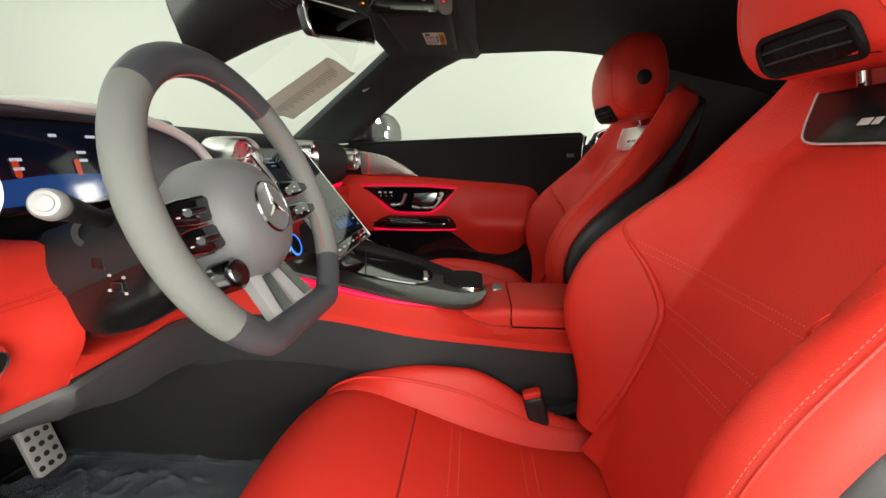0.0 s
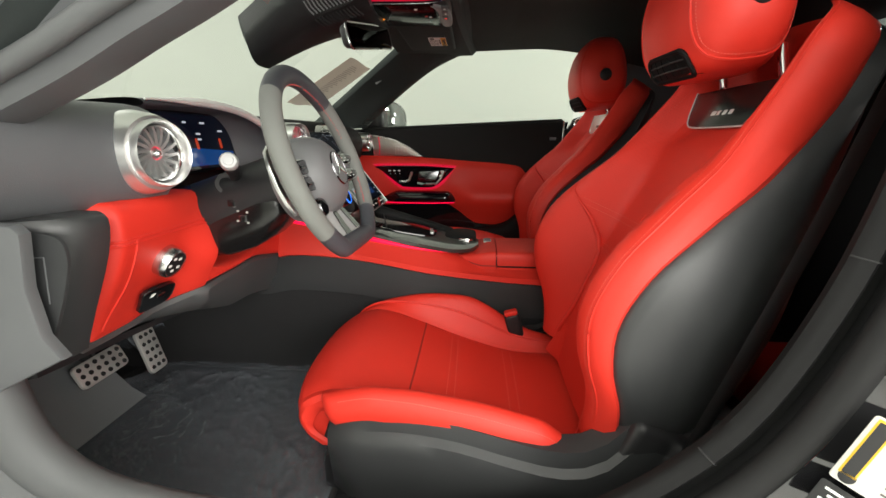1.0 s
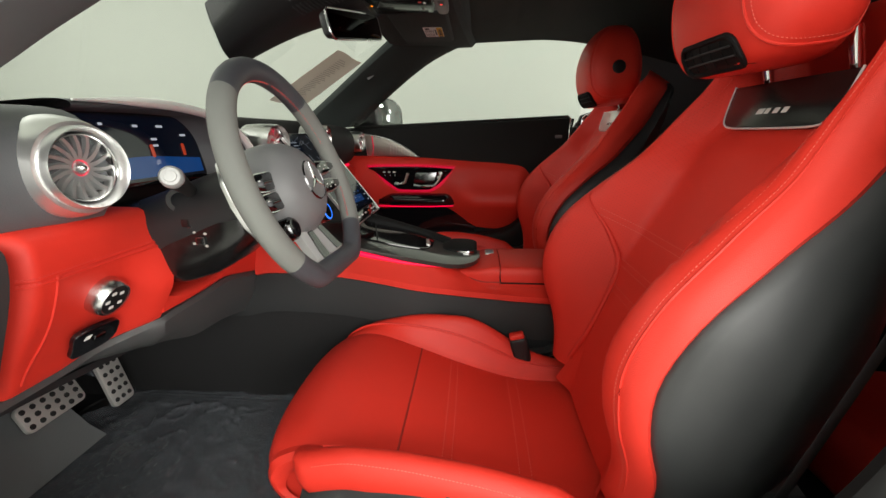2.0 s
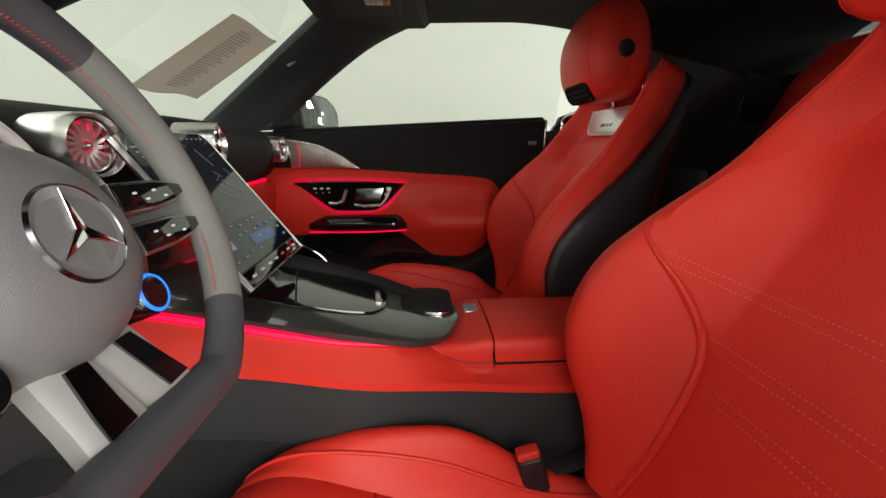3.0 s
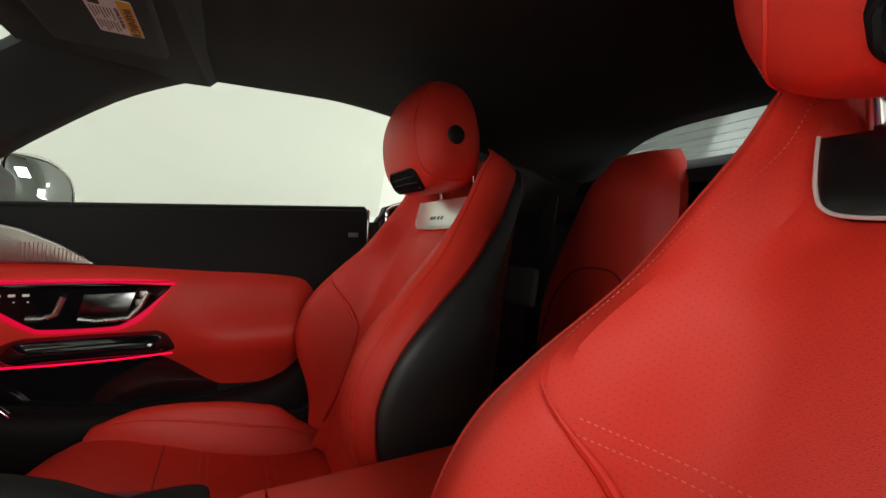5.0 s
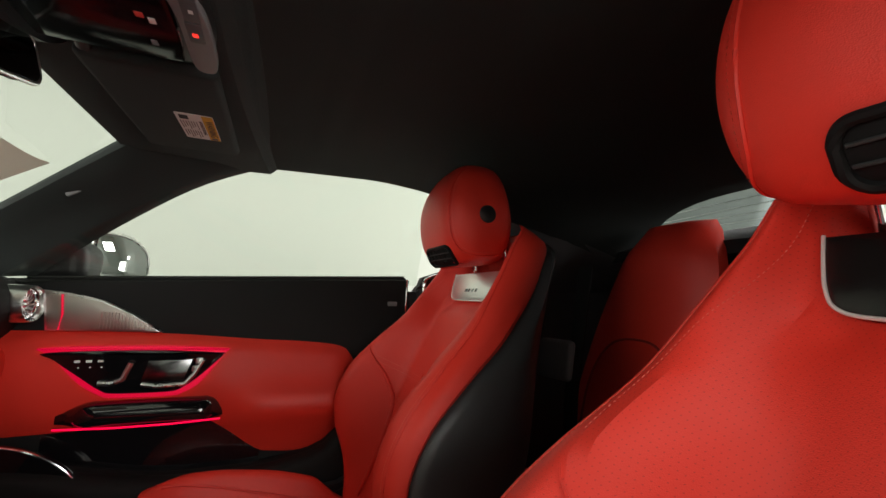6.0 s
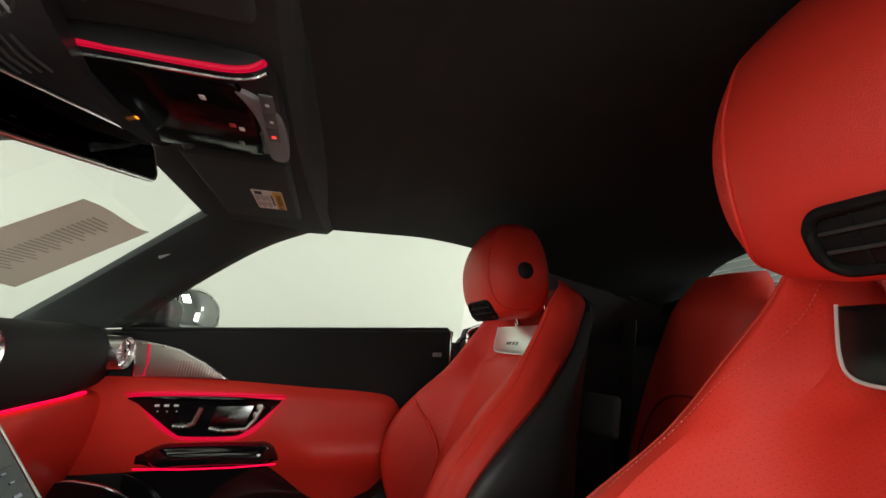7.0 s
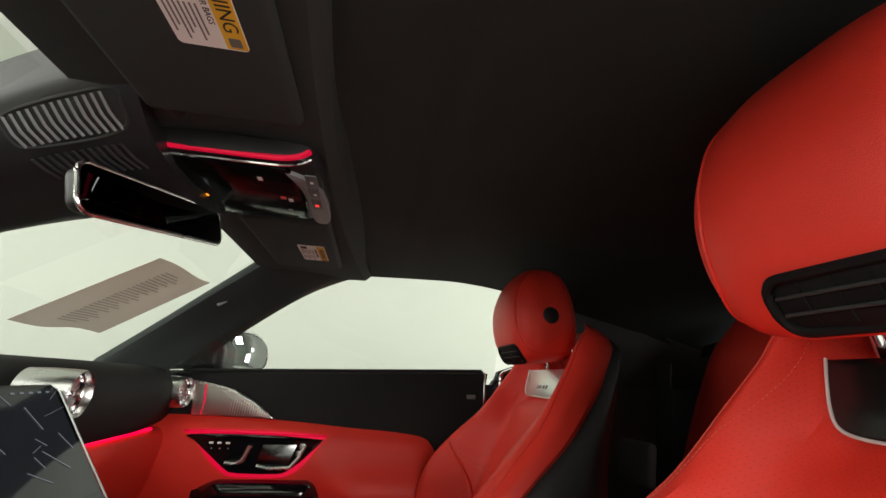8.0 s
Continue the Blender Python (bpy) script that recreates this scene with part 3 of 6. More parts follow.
    part("plate_rim", tube([m @ Vector((x * 1.004, y * 1.01, 0.003)) for x, y in outline], 0.0015, 8), SILVER_PAINT, plate_ob, "bright rim of the plate")
    for k, w in enumerate((0.013, 0.008, 0.009, 0.009)):
        part("emblem", plate([(0, 0), (w, 0), (w + 0.003, 0.007), (0.003, 0.007)], 0.0006, 0.0002, m @ pose(-0.030 + 0.016 * k, 0.004, 0.0042)), SILVER_PAINT if badge is SHROUD_BLACK else DARK_CHROME, plate_ob)
    # headrest
    zs = (0.981, 0.988, 1.005, 1.04, 1.085, 1.132, 1.162, 1.180, 1.187)
    hw = curve1(zs, (0.050, 0.083, 0.102, 0.115, 0.116, 0.105, 0.085, 0.058, 0.024))
    hy = cy - s * 0.012
    hx = curve1(zs, [q - (0.007 if s < 0 else 0.0) for q in (0.376, 0.374, 0.371, 0.368, 0.366, 0.366, 0.368, 0.371, 0.373)])
    hd = curve1(zs, (0.046, 0.055, 0.063, 0.072, 0.074, 0.064, 0.049, 0.032, 0.012))

    def lift(z, ox):
        return 0.002 + 0.12 * ox * (1 - smooth((z - 0.98) / 0.10))

    def ringpt(a, z):
        c, q = math.cos(a), math.sin(a)
        ox = hd(z) * math.copysign(abs(c) ** (0.62 if c > 0 else 0.70), c)
        return (dx + hx(z) + ox, hy + hw(z) * math.copysign(abs(q) ** 0.66, q), z + lift(z, ox))

    rows = []
    for i in range(45):
        z = zs[0] + (zs[-1] - zs[0]) * (0.5 - 0.5 * math.cos(math.pi * i / 44))
        rows.append([ringpt(2 * math.pi * k / 64, z) for k in range(64)])
    head = add("headrest", grid(rows, close_v=True, caps=True), RED_LEATHER, "red leather headrest with a neck-level air outlet")
    def hface(c, z, side, o):
        x, y, h = ringpt(math.acos(c), z)
        return (x, hy + side * (y - hy + o), h)

    def hfront(y, z, o):
        """A point on the headrest's front at y and z, o proud of it."""
        q = min(0.97, abs(y) / hw(z)) ** (1 / 0.66)
        ox = -(hd(z) + o) * math.sqrt(1 - q * q) ** 0.70
        return (dx + hx(z) + ox, hy + y, z + lift(z, ox))

    for side in (1, -1):
        loop = crom([(-0.60, 1.174), (-0.78, 1.142), (-0.83, 1.10), (-0.80, 1.035), (-0.62, 1.008), (-0.2, 0.997), (0.3, 0.997), (0.66, 1.010), (0.82, 1.045), (0.84, 1.10), (0.78, 1.142), (0.60, 1.172)], 110)
        part("stitching", stitches([hface(c * 0.93, 1.1 + (z - 1.1) * 0.95, side, 0.0008) for c, z in loop], (-0.2, side, 0.1), 0.0028, 0.0016, 0.0004), PINK_THREAD, head)
        part("piping", tube([hface(c, z, side, 0.0002) for c, z in loop], 0.0018, 6), RED_LEATHER, head)
        post = add("headrest_post", tube([(dx + 0.450, hy + side * 0.072, 0.930), (dx + 0.425, hy + side * 0.072, 1.02)], 0.0068, 12), CHROME, "chrome headrest post")
    part("button", lathe([(0, 0.003), (0.014, 0.003), (0.0165, 0.001), (0.018, -0.006)], 28, frame_of((dx + 0.364, hy - 0.1165, 1.073), (1, 0, 0), (0, 0, 1))), BLACK_PLASTIC, head, "round black plastic button")
    # air outlet wrapped round the headrest's lower front edge
    hole = [[hfront(y, 0.986 + 0.031 * k / 6, 0.0012) for y in (-0.066 + 0.100 * j / 24 for j in range(25))] for k in range(7)]
    vent = part("air_outlet", slab(hole, (0.006, 0, 0)), VENT_HOLE, head, "black air outlet with slats")
    part("outlet_rim", tube([hfront(y, z, 0.0026) for y, z in rounded(0.104, 0.032, 0.012, 8, -0.016, 1.0015)], 0.0036, 8, closed=True), VENT_HOLE, head, "black plastic outlet rim")
    for k in range(2):
        part("slat", tube([hfront(-0.063 + 0.094 * j / 16, 0.9965 + 0.010 * k, 0.0026) for j in range(17)], 0.0013, 6), RUBBER, vent)
    for k in range(4):
        part("slat", tube([hfront(-0.046 + 0.020 * k, z, 0.0016) for z in (0.989, 1.0015, 1.014)], 0.0009, 6), VENT_HOLE, vent)

    # cushion
    prof = [(-0.235, 0.425), (-0.260, 0.446), (-0.271, 0.476), (-0.258, 0.506), (-0.212, 0.523), (-0.15, 0.515), (-0.080, 0.492), (0.0, 0.462), (0.11, 0.432), (0.23, 0.430)]
    mid = crom(prof, 60)
    cw = curve1((-0.29, -0.24, -0.1, 0.1, 0.24), (0.185, 0.205, 0.216, 0.220, 0.205))
    crest_in = curve1((-0.29, -0.25, -0.17, -0.088, -0.02, 0.04, 0.10, 0.15, 0.20, 0.24), (0.0, 0.0, 0.018, 0.054, 0.076, 0.069, 0.050, 0.034, 0.022, 0.014))
    crest_out = curve1((-0.29, -0.22, -0.14, -0.07, 0.0, 0.07, 0.12, 0.17, 0.24), (0.0, 0.012, 0.042, 0.066, 0.082, 0.086, 0.080, 0.044, 0.008))

    def top(p, w):
        o, i, b = cw(p[0]), 0.155, (crest_out if w > 0 else crest_in)(p[0])
        a = (abs(w) - i) / (o - i)
        if a <= 0:
            n = 0.006 * (1 - (w / i) ** 2) - 0.003 * smooth(1 + a * 14)
        elif a < 0.65:
            n = b * smooth(a / 0.65) - 0.003 * smooth(1 - a * 12)
        else:
            n = b - (b * 0.10 + 0.010) * ((a - 0.65) / 0.35) ** 2.6
        return n

    def cush(p, q, w, extra=0.0):
        t = q - p
        d = math.hypot(*t)
        n = top(p, w) + extra
        nx, nz = -t[1] / d, t[0] / d
        bow = 0.04 * (abs(w) / 0.21) ** 3 * smooth((-0.10 - p[0]) / 0.12)
        return (dx + p[0] + nx * n + bow, cy + s * w, p[1] + nz * n)

    def strip(lo, hi, w0, w1, n):
        return [[cush(mid[i], mid[i + 1], w0(mid[i]) + (w1(mid[i]) - w0(mid[i])) * k / n) for k in range(n + 1)] for i in range(lo, hi)]

    inner = lambda p: 0.155
    split = 39
    add("thigh_support", grid(strip(0, split + 1, lambda p: -0.155, inner, 22)), RED_LEATHER, "red leather front cushion section")
    add("seat_cushion", grid(strip(split, 59, lambda p: -0.155, inner, 22)), RED_LEATHER, "red leather seat cushion")
    rows = []
    for i in range(0, 30):
        a, b = cush(mid[i], mid[i + 1], 0.155), cush(mid[i], mid[i + 1], 0.166, -0.004)
        k = smooth((i - 2) / 16)
        rows.append([a, b, (b[0] + 0.006, b[1] + s * 0.006 * k, b[2] - 0.006 * k), (b[0] + 0.012, b[1] + s * 0.005 * k, b[2] - 0.016 * k), (b[0] + 0.02, b[1] - s * 0.004, b[2] - 0.022 * k)])
    add("thigh_side", grid(rows), RED_LEATHER)
    for side in (1, -1):
        hub_pt = (dx - 0.20, cy + s * side * 0.156, 0.478)
        add("thigh_end", grid([[cush(mid[i], mid[i + 1], side * 0.1552), hub_pt] for i in range(0, 24)]), RED_LEATHER)
    groove = [cush(mid[split], mid[split + 1], 0.155 * k / 12, -0.002) for k in range(-12, 13)]
    add("seam", tube(groove, 0.0028, 6), RED_SHADOW)
    for side in (1, -1):
        rows = []
        lead = 26 if side > 0 else 6
        for i in range(lead, 59):
            o = cw(mid[i][0])
            r = [cush(mid[i], mid[i + 1], side * (0.155 + (o - 0.155) * k / 12)) for k in range(13)]
            low = r[-1]
            r += [(low[0], low[1] + side * s * 0.003, low[2] - 0.014), (low[0], low[1], low[2] - 0.026), (low[0], low[1] - side * s * 0.012, low[2] - 0.034)]
            if i == lead and side > 0:
                mid_r = sum((Vector(q) for q in r), Vector()) / len(r)
                for f, back in ((0.10, 0.016), (0.62, 0.013), (0.88, 0.007)):
                    rows.append([tuple(mid_r + (Vector(q) - mid_r) * f - Vector((back, 0, 0))) for q in r])
            rows.append(r)
        bol = add("cushion_bolster", grid(rows), RED_LEATHER, "red leather cushion bolster")
        edge = [cush(mid[i], mid[i + 1], side * (cw(mid[i][0]) - 0.004), 0.0005) for i in range(lead + 1, 58)]
        part("stitching", stitches(edge, (0, side * s * 0.5, 1), 0.0030, 0.0012, 0.0006), PINK_THREAD, bol)
        part("piping", tube([cush(mid[i], mid[i + 1], side * 0.177, 0.0015) for i in range(lead + 3, 58)], 0.0026, 6), RED_LEATHER, bol)
    for i in (44, 45, 51, 52):
        add("stitching", stitches([cush(mid[i], mid[i + 1], 0.15 * k / 10, 0.0008) for k in range(-10, 11)], (0, 0, 1)), PINK_THREAD)
    # base trim
    for side in (1, -1):
        rows = []
        for i in range(21):
            x = -0.192 + 0.557 * i / 20
            o = curve1((-0.195, -0.17, -0.1, 0.15, 0.37), (0.190, 0.212, 0.224, 0.238, 0.225))(x)
            hi = curve1((-0.195, -0.087, 0.0, 0.07, 0.14, 0.19, 0.245, 0.37), (0.506, 0.522, 0.517, 0.501, 0.489, 0.500, 0.548, 0.54))(x)
            if side < 0:
                hi -= 0.03
            rows.append([(dx + x, cy + s * side * (o - 0.03), hi + 0.004), (dx + x, cy + s * side * (o - 0.010), hi), (dx + x, cy + s * side * (o - 0.006), hi - 0.022), (dx + x, cy + s * side * (o + 0.004), hi - 0.030),
                         (dx + x, cy + s * side * (o + 0.008), hi - 0.05), (dx + x, cy + s * side * (o - 0.006), 0.375), (dx + x, cy + s * side * (o - 0.05), 0.34)])
        add("side_trim", slab(rows, (0, -s * side * 0.012, 0)), SHELL_PLASTIC, "charcoal plastic seat base trim")
        add("seat_rail", rbox(0.62, 0.03, 0.06, 0.008, 2, pose(dx + 0.03, cy + side * 0.19, 0.27)), BLACK_PLASTIC)
    add("base_frame", rbox(0.40, 0.34, 0.10, 0.02, 2, pose(dx - 0.02, cy, 0.362)), BLACK_PLASTIC)
    add("hinge_cover", rbox(0.13, 0.03, 0.12, 0.014, 4, pose(dx + 0.27, cy + s * 0.225, 0.47, 0, 20, 0)), BLACK_PLASTIC)
    return root


# the driver's metal badge is coloured black for the dark surroundings it reflects
seat("driver_seat", -0.345, 0.0, -1, "bright red leather sports seat with integrated headrest air outlet", SHROUD_BLACK)
seat("passenger_seat", 0.380, 0.02, 1, "red leather sports seat with charcoal shell beside the far door", BADGE_METAL)

# ---- passenger door ----
door = thing("passenger_door", "closed black and red leather door with lit switch panel", "car door", at=(0, 0.72, 0.5))


def dpart(name, me, mat, lab="", parent=None):
    ob = part(name, me, mat, parent or door, lab)
    if parent is None:
        ob.matrix_basis = Matrix.Translation((0, -0.72, -0.5))
    return ob


def belt(x):
    return 0.934 + 0.045 * (x + 0.34)


def red_top(x):
    return curve1((-0.62, -0.41, -0.19, 0.0, 0.15, 0.21, 0.235), (0.825, 0.826, 0.820, 0.806, 0.795, 0.778, 0.735))(x)


def red_low(x):
    return curve1((-0.62, -0.36, -0.10, -0.055, 0.0, 0.03, 0.14, 0.20, 0.235), (0.62, 0.625, 0.632, 0.61, 0.568, 0.553, 0.553, 0.60, 0.70))(x)


# black upper panel
rows = [[(x, y, z) for y, z in ((0.72, belt(x) - 0.004), (0.705, belt(x) + 0.002), (0.692, belt(x) - 0.006), (0.684, belt(x) - 0.05), (0.676, belt(x) - 0.12), (0.672, 0.78), (0.68, 0.50), (0.68, 0.30))] for x in (-0.62 + 0.985 * i / 30 for i in range(31))]
dpart("door_panel", slab(rows, (0, 0.06, 0)), BLACK_LEATHER, "black leather upper door panel")
part_rows = []
for i in range(61):
    x = -0.60 + 0.834 * i / 60
    hi, lo = red_top(x), red_low(x)
    bulge = 0.05 * smooth((x + 0.62) / 0.2) * smooth((0.245 - x) / 0.07)
    r = []
    for k in range(17):
        v = k / 16
        z = hi + (lo - hi) * v
        arm = 0.035 * math.exp(-(((z - 0.66) / 0.05) ** 2)) * smooth((x + 0.09) / 0.12) * smooth((0.24 - x) / 0.06)
        r.append((x, 0.671 - bulge * (math.sin(math.pi * min(v, 0.985)) ** 0.55) * 0.6 - arm, z))
    part_rows.append(r)
dpart("armrest_panel", grid(part_rows), RED_LEATHER, "red leather door armrest panel")
red_line = [(x, 0.6665, red_top(x) + 0.001) for x in (-0.58 + 0.56 * i / 40 for i in range(41))]

# switch panel: a slanted black window with a lit rim
def door_y(x, z):
    hi, lo = red_top(x), red_low(x)
    v = min(max((z - hi) / (lo - hi), 0), 0.985)
    bulge = 0.05 * smooth((x + 0.62) / 0.2) * smooth((0.245 - x) / 0.07)
    return 0.671 - bulge * (math.sin(math.pi * v) ** 0.55) * 0.6


swo = [(0.376, 0.788), (0.362, 0.772), (0.318, 0.738), (0.282, 0.712), (0.258, 0.705), (0.170, 0.704), (0.142, 0.710), (0.112, 0.732), (0.076, 0.768), (0.068, 0.778), (0.076, 0.783), (0.20, 0.790)]

glow_o = [(x + (0.009 if x > 0.22 else -0.009) * abs(x - 0.22) / 0.15, z + (0.009 if z > 0.748 else -0.009)) for x, z in swo]
swo, glow_o = [(-x, z) for x, z in swo], [(-x, z) for x, z in glow_o]
sw = frame_of((0, 0.580, 0), (1, 0, 0), (0, 0.08, 1))
swp = dpart("light_surround", plate([tuple(p) for p in crom(glow_o, 60, True)], 0.008, 0.003, sw @ pose(0, 0, -0.004)), AMBIENT_SOFT, "red glowing rim of the switch panel")
panel = dpart("switch_panel", plate([tuple(p) for p in crom(swo, 60, True)], 0.014, 0.003, sw @ pose(0, 0, -0.004)), GLOSS_BLACK, "glossy black switch panel")


def onpanel(name, outline, mat, lift=0.0101, th=0.003):
    return part(name, plate(outline, th, 0.0008, sw @ pose(0, 0, lift)), mat, panel)


for k in range(3):
    onpanel("seat_switch", rounded(0.010, 0.005, 0.001, 3, -0.325 + 0.019 * k, 0.770), WHITE_PRINT, th=0.0008)
    onpanel("indicator", rounded(0.003, 0.003, 0.001, 3, -0.322 + 0.019 * k, 0.758), WHITE_PRINT, th=0.0008)
part("seat_adjuster", tube([sw @ Vector(p) for p in ((-0.285, 0.727, 0.013), (-0.262, 0.726, 0.016), (-0.245, 0.733, 0.016), (-0.234, 0.765, 0.015))], 0.0055, 8), SATIN, panel, "satin seat adjuster switch")
part("door_handle", tube([sw @ Vector(p) for p in ((-0.212, 0.722, 0.013), (-0.185, 0.717, 0.017), (-0.135, 0.720, 0.017), (-0.118, 0.740, 0.015), (-0.105, 0.768, 0.013))], 0.0045, 8), SATIN, panel, "satin inner door handle")
onpanel("handle_well", [(-0.215, 0.726), (-0.205, 0.768), (-0.125, 0.770), (-0.138, 0.728)], DARK_CHROME, th=0.0012)
for k in range(2):
    onpanel("lock_button", rounded(0.013, 0.012, 0.002, 3, -0.112 - 0.006 * k, 0.766 - 0.016 * k), SATIN, th=0.005)

# grab shelf, light line and map pocket
shelf = [[(x, y, z) for y, z in crom([(0.668, 0.684), (0.640, 0.688), (0.620, 0.680), (0.611, 0.660), (0.620, 0.643), (0.668, 0.640)], 14)] for x in (-0.355 + 0.30 * i / 24 for i in range(25))]
for i, r in enumerate(shelf):
    q = smooth(i / 5) * smooth((24 - i) / 3)
    shelf[i] = [(x, 0.668 - (0.668 - y) * (0.35 + 0.65 * q), 0.645 + (z - 0.645) * (0.55 + 0.45 * q)) for x, y, z in r]
dpart("grab_shelf", grid(shelf, caps=True), GLOSS_BLACK, "glossy black grab shelf")
dpart("light_line", tube([(-0.35, 0.630, 0.640), (-0.25, 0.616, 0.640), (-0.15, 0.616, 0.6405), (-0.062, 0.622, 0.643)], 0.0018, 6), AMBIENT, "thin red light line")
dpart("map_pocket", slab([[(x, 0.668 - 0.004 * v, 0.645 - (0.115 + 0.02 * smooth((-0.1 - x) / 0.2)) * v) for v in (0, 0.3, 0.7, 1.0)] for x in (-0.38 + 0.40 * i / 12 for i in range(13))], (0, 0.03, 0)), GLOSS_BLACK, "dark glossy map pocket")
lowp_rows = []
for i in range(31):
    x = -0.60 + 0.95 * i / 30
    rim_z = curve1((-0.60, -0.38, -0.20, -0.02, 0.10, 0.17, 0.23, 0.30, 0.36), (0.60, 0.57, 0.535, 0.530, 0.545, 0.575, 0.65, 0.72, 0.75))(x)
    lowp_rows.append([(x, y, z) for y, z in crom([(0.665, rim_z - 0.010), (0.640, rim_z), (0.615, rim_z - 0.004), (0.603, rim_z - 0.025), (0.612, 0.46), (0.635, 0.38), (0.65, 0.26)], 16)])
dpart("lower_panel", slab(lowp_rows, (0, 0.03, 0)), BLACK_LEATHER, "black leather lower door panel")
# loudspeaker low on the door, with a bright ring
low_ring = crom([(-0.56, 0.585), (-0.48, 0.622), (-0.41, 0.615), (-0.35, 0.590), (-0.307, 0.553), (-0.285, 0.50), (-0.30, 0.44), (-0.38, 0.40), (-0.50, 0.41), (-0.57, 0.48)], 60, True)
lsp = dpart("low_speaker", plate([(float(p[0]), float(p[1])) for p in low_ring], 0.012, 0.004, frame_of((0, 0.634, 0), (1, 0, 0), (0, 0, 1))), GLOSS_BLACK, "glossy black loudspeaker cover")
part("speaker_ring", tube([(float(p[0]), 0.621, float(p[1])) for p in low_ring], 0.0026, 8, closed=True), CHROME, lsp, "bright metal ring")
# loudspeaker cover
spo = [(-x, z) for x, z in ((0.405, 0.908), (0.36, 0.903), (0.305, 0.889), (0.25, 0.862), (0.215, 0.838), (0.194, 0.822), (0.25, 0.824), (0.395, 0.826))]
spm = frame_of((0, 0.672, 0), (1, 0, 0), (0, 0, 1))
sp = dpart("speaker_rim", plate(spo, 0.012, 0.003, spm), SATIN, "satin loudspeaker cover")
cx = -0.325
part("speaker_gauze", plate([(cx + (x - cx) * 0.93, 0.858 + (z - 0.858) * 0.88) for x, z in spo], 0.0012, 0.0005, spm @ pose(0, 0, 0.0122)), BRONZE_GAUZE, sp, "pierced metal gauze")
for k in range(16):
    x0 = -0.305 + 0.006 * k
    part("rib", tube([spm @ Vector((x0, 0.829, 0.0136)), spm @ Vector((x0 + 0.002, min(0.829 + 0.036, 0.842 + 0.42 * (-x0 - 0.222)), 0.0136))], 0.0008, 4), SATIN, sp)
part("light_line", tube([spm @ Vector((-0.372, 0.828, 0.0145)), spm @ Vector((-0.368, 0.86, 0.0145)), spm @ Vector((-0.372, 0.90, 0.0145))], 0.0022, 6), AMBIENT_SOFT, sp)
# rear edge trim and lock pin
dpart("edge_trim", rbox(0.007, 0.02, 0.09, 0.003, 2, pose(0.362, 0.683, 0.918)), CHROME, "chrome strip on the door's rear edge")
dpart("lock_badge", rbox(0.026, 0.004, 0.012, 0.002, 2, pose(0.325, 0.682, 0.895)), TRIM_PLASTIC)
window = dpart("side_window", grid([[(x, 0.715 - 0.115 * v, belt(x) - 0.02 + (min(1.23, curve1((-0.45, -0.28, -0.14, 0.0, 0.2, 0.40), (0.93, 1.06, 1.155, 1.212, 1.225, 1.205))(x)) - belt(x) + 0.02) * v) for v in (k / 8 for k in range(9))] for x in (-0.45 + 0.85 * i / 30 for i in range(31))]), GLASS, "clear door window")
window.visible_shadow = False
dpart("window_seal", tube([(x, 0.703, belt(x) + 0.003) for x in (-0.45 + 0.81 * i / 20 for i in range(21))], 0.004, 6), RUBBER)
# outer skin of the door
dpart("outer_skin", slab([[(x, y, z) for y, z in ((0.78, belt(x) - 0.005), (0.84, 0.86), (0.87, 0.70), (0.86, 0.45), (0.82, 0.28))] for x in (-0.65 + 1.05 * i / 16 for i in range(17))], (0, 0.01, 0)), BODY_PAINT, "black painted outer skin")

# outside mirror
mir = thing("door_mirror", "black outside mirror on the far door", "wing mirror", at=(-0.36, 0.90, 0.99))
mm = frame_of((-0.345, 0.895, 0.993), (0.50, 0.86, 0), (0, 0, 1)) @ pose(0, 0, 0)
mm = frame_of((-0.345, 0.895, 0.993), (0.35, 0.94, 0.0), (0.0, 0.0, 1))
mo = crom([(-0.095, 0.045), (-0.06, 0.055), (0.02, 0.050), (0.075, 0.020), (0.088, -0.022), (0.065, -0.05), (-0.085, -0.05), (-0.10, 0.0)], 48, True)
mo = [(float(p[0]), float(p[1])) for p in mo]
rows = []
for k in range(9):
    a = k / 8
    rows.append([mm @ Vector((x * (1.06 - 0.75 * a ** 2.2), y * (1.08 - 0.75 * a ** 2.2), -0.10 * a)) for x, y in mo])
shellm = part("mirror_housing", grid(rows, close_v=True, caps=True), BLACK_PLASTIC, mir, "black mirror housing")
shellm.matrix_basis = Matrix.Translation((0.36, -0.90, -0.99))
glassm = part("mirror_glass", plate([(x * 0.96, y * 0.95) for x, y in mo], 0.003, 0.001, mm @ pose(0, 0, 0.002)), MIRROR, mir, "mirror glass")
glassm.matrix_basis = Matrix.Translation((0.36, -0.90, -0.99))
rim = part("mirror_rim", tube([mm @ Vector((x * 1.04, y * 1.06, 0.003)) for x, y in mo], 0.0035, 6, closed=True), SATIN, mir)
rim.matrix_basis = Matrix.Translation((0.36, -0.90, -0.99))
foot = part("mirror_foot", rbox(0.105, 0.15, 0.10, 0.032, 4, pose(-0.418, 0.80, 0.972)), BLACK_PLASTIC, mir, "black mirror base")
foot.matrix_basis = Matrix.Translation((0.36, -0.90, -0.99))

# ---- dashboard ----
dash = thing("dashboard", "dark leather dashboard with red lower panel and round vents", "dashboard")


def sect(y, pts, n=28):
    return [(x, y, z) for x, z in crom(pts, n)]


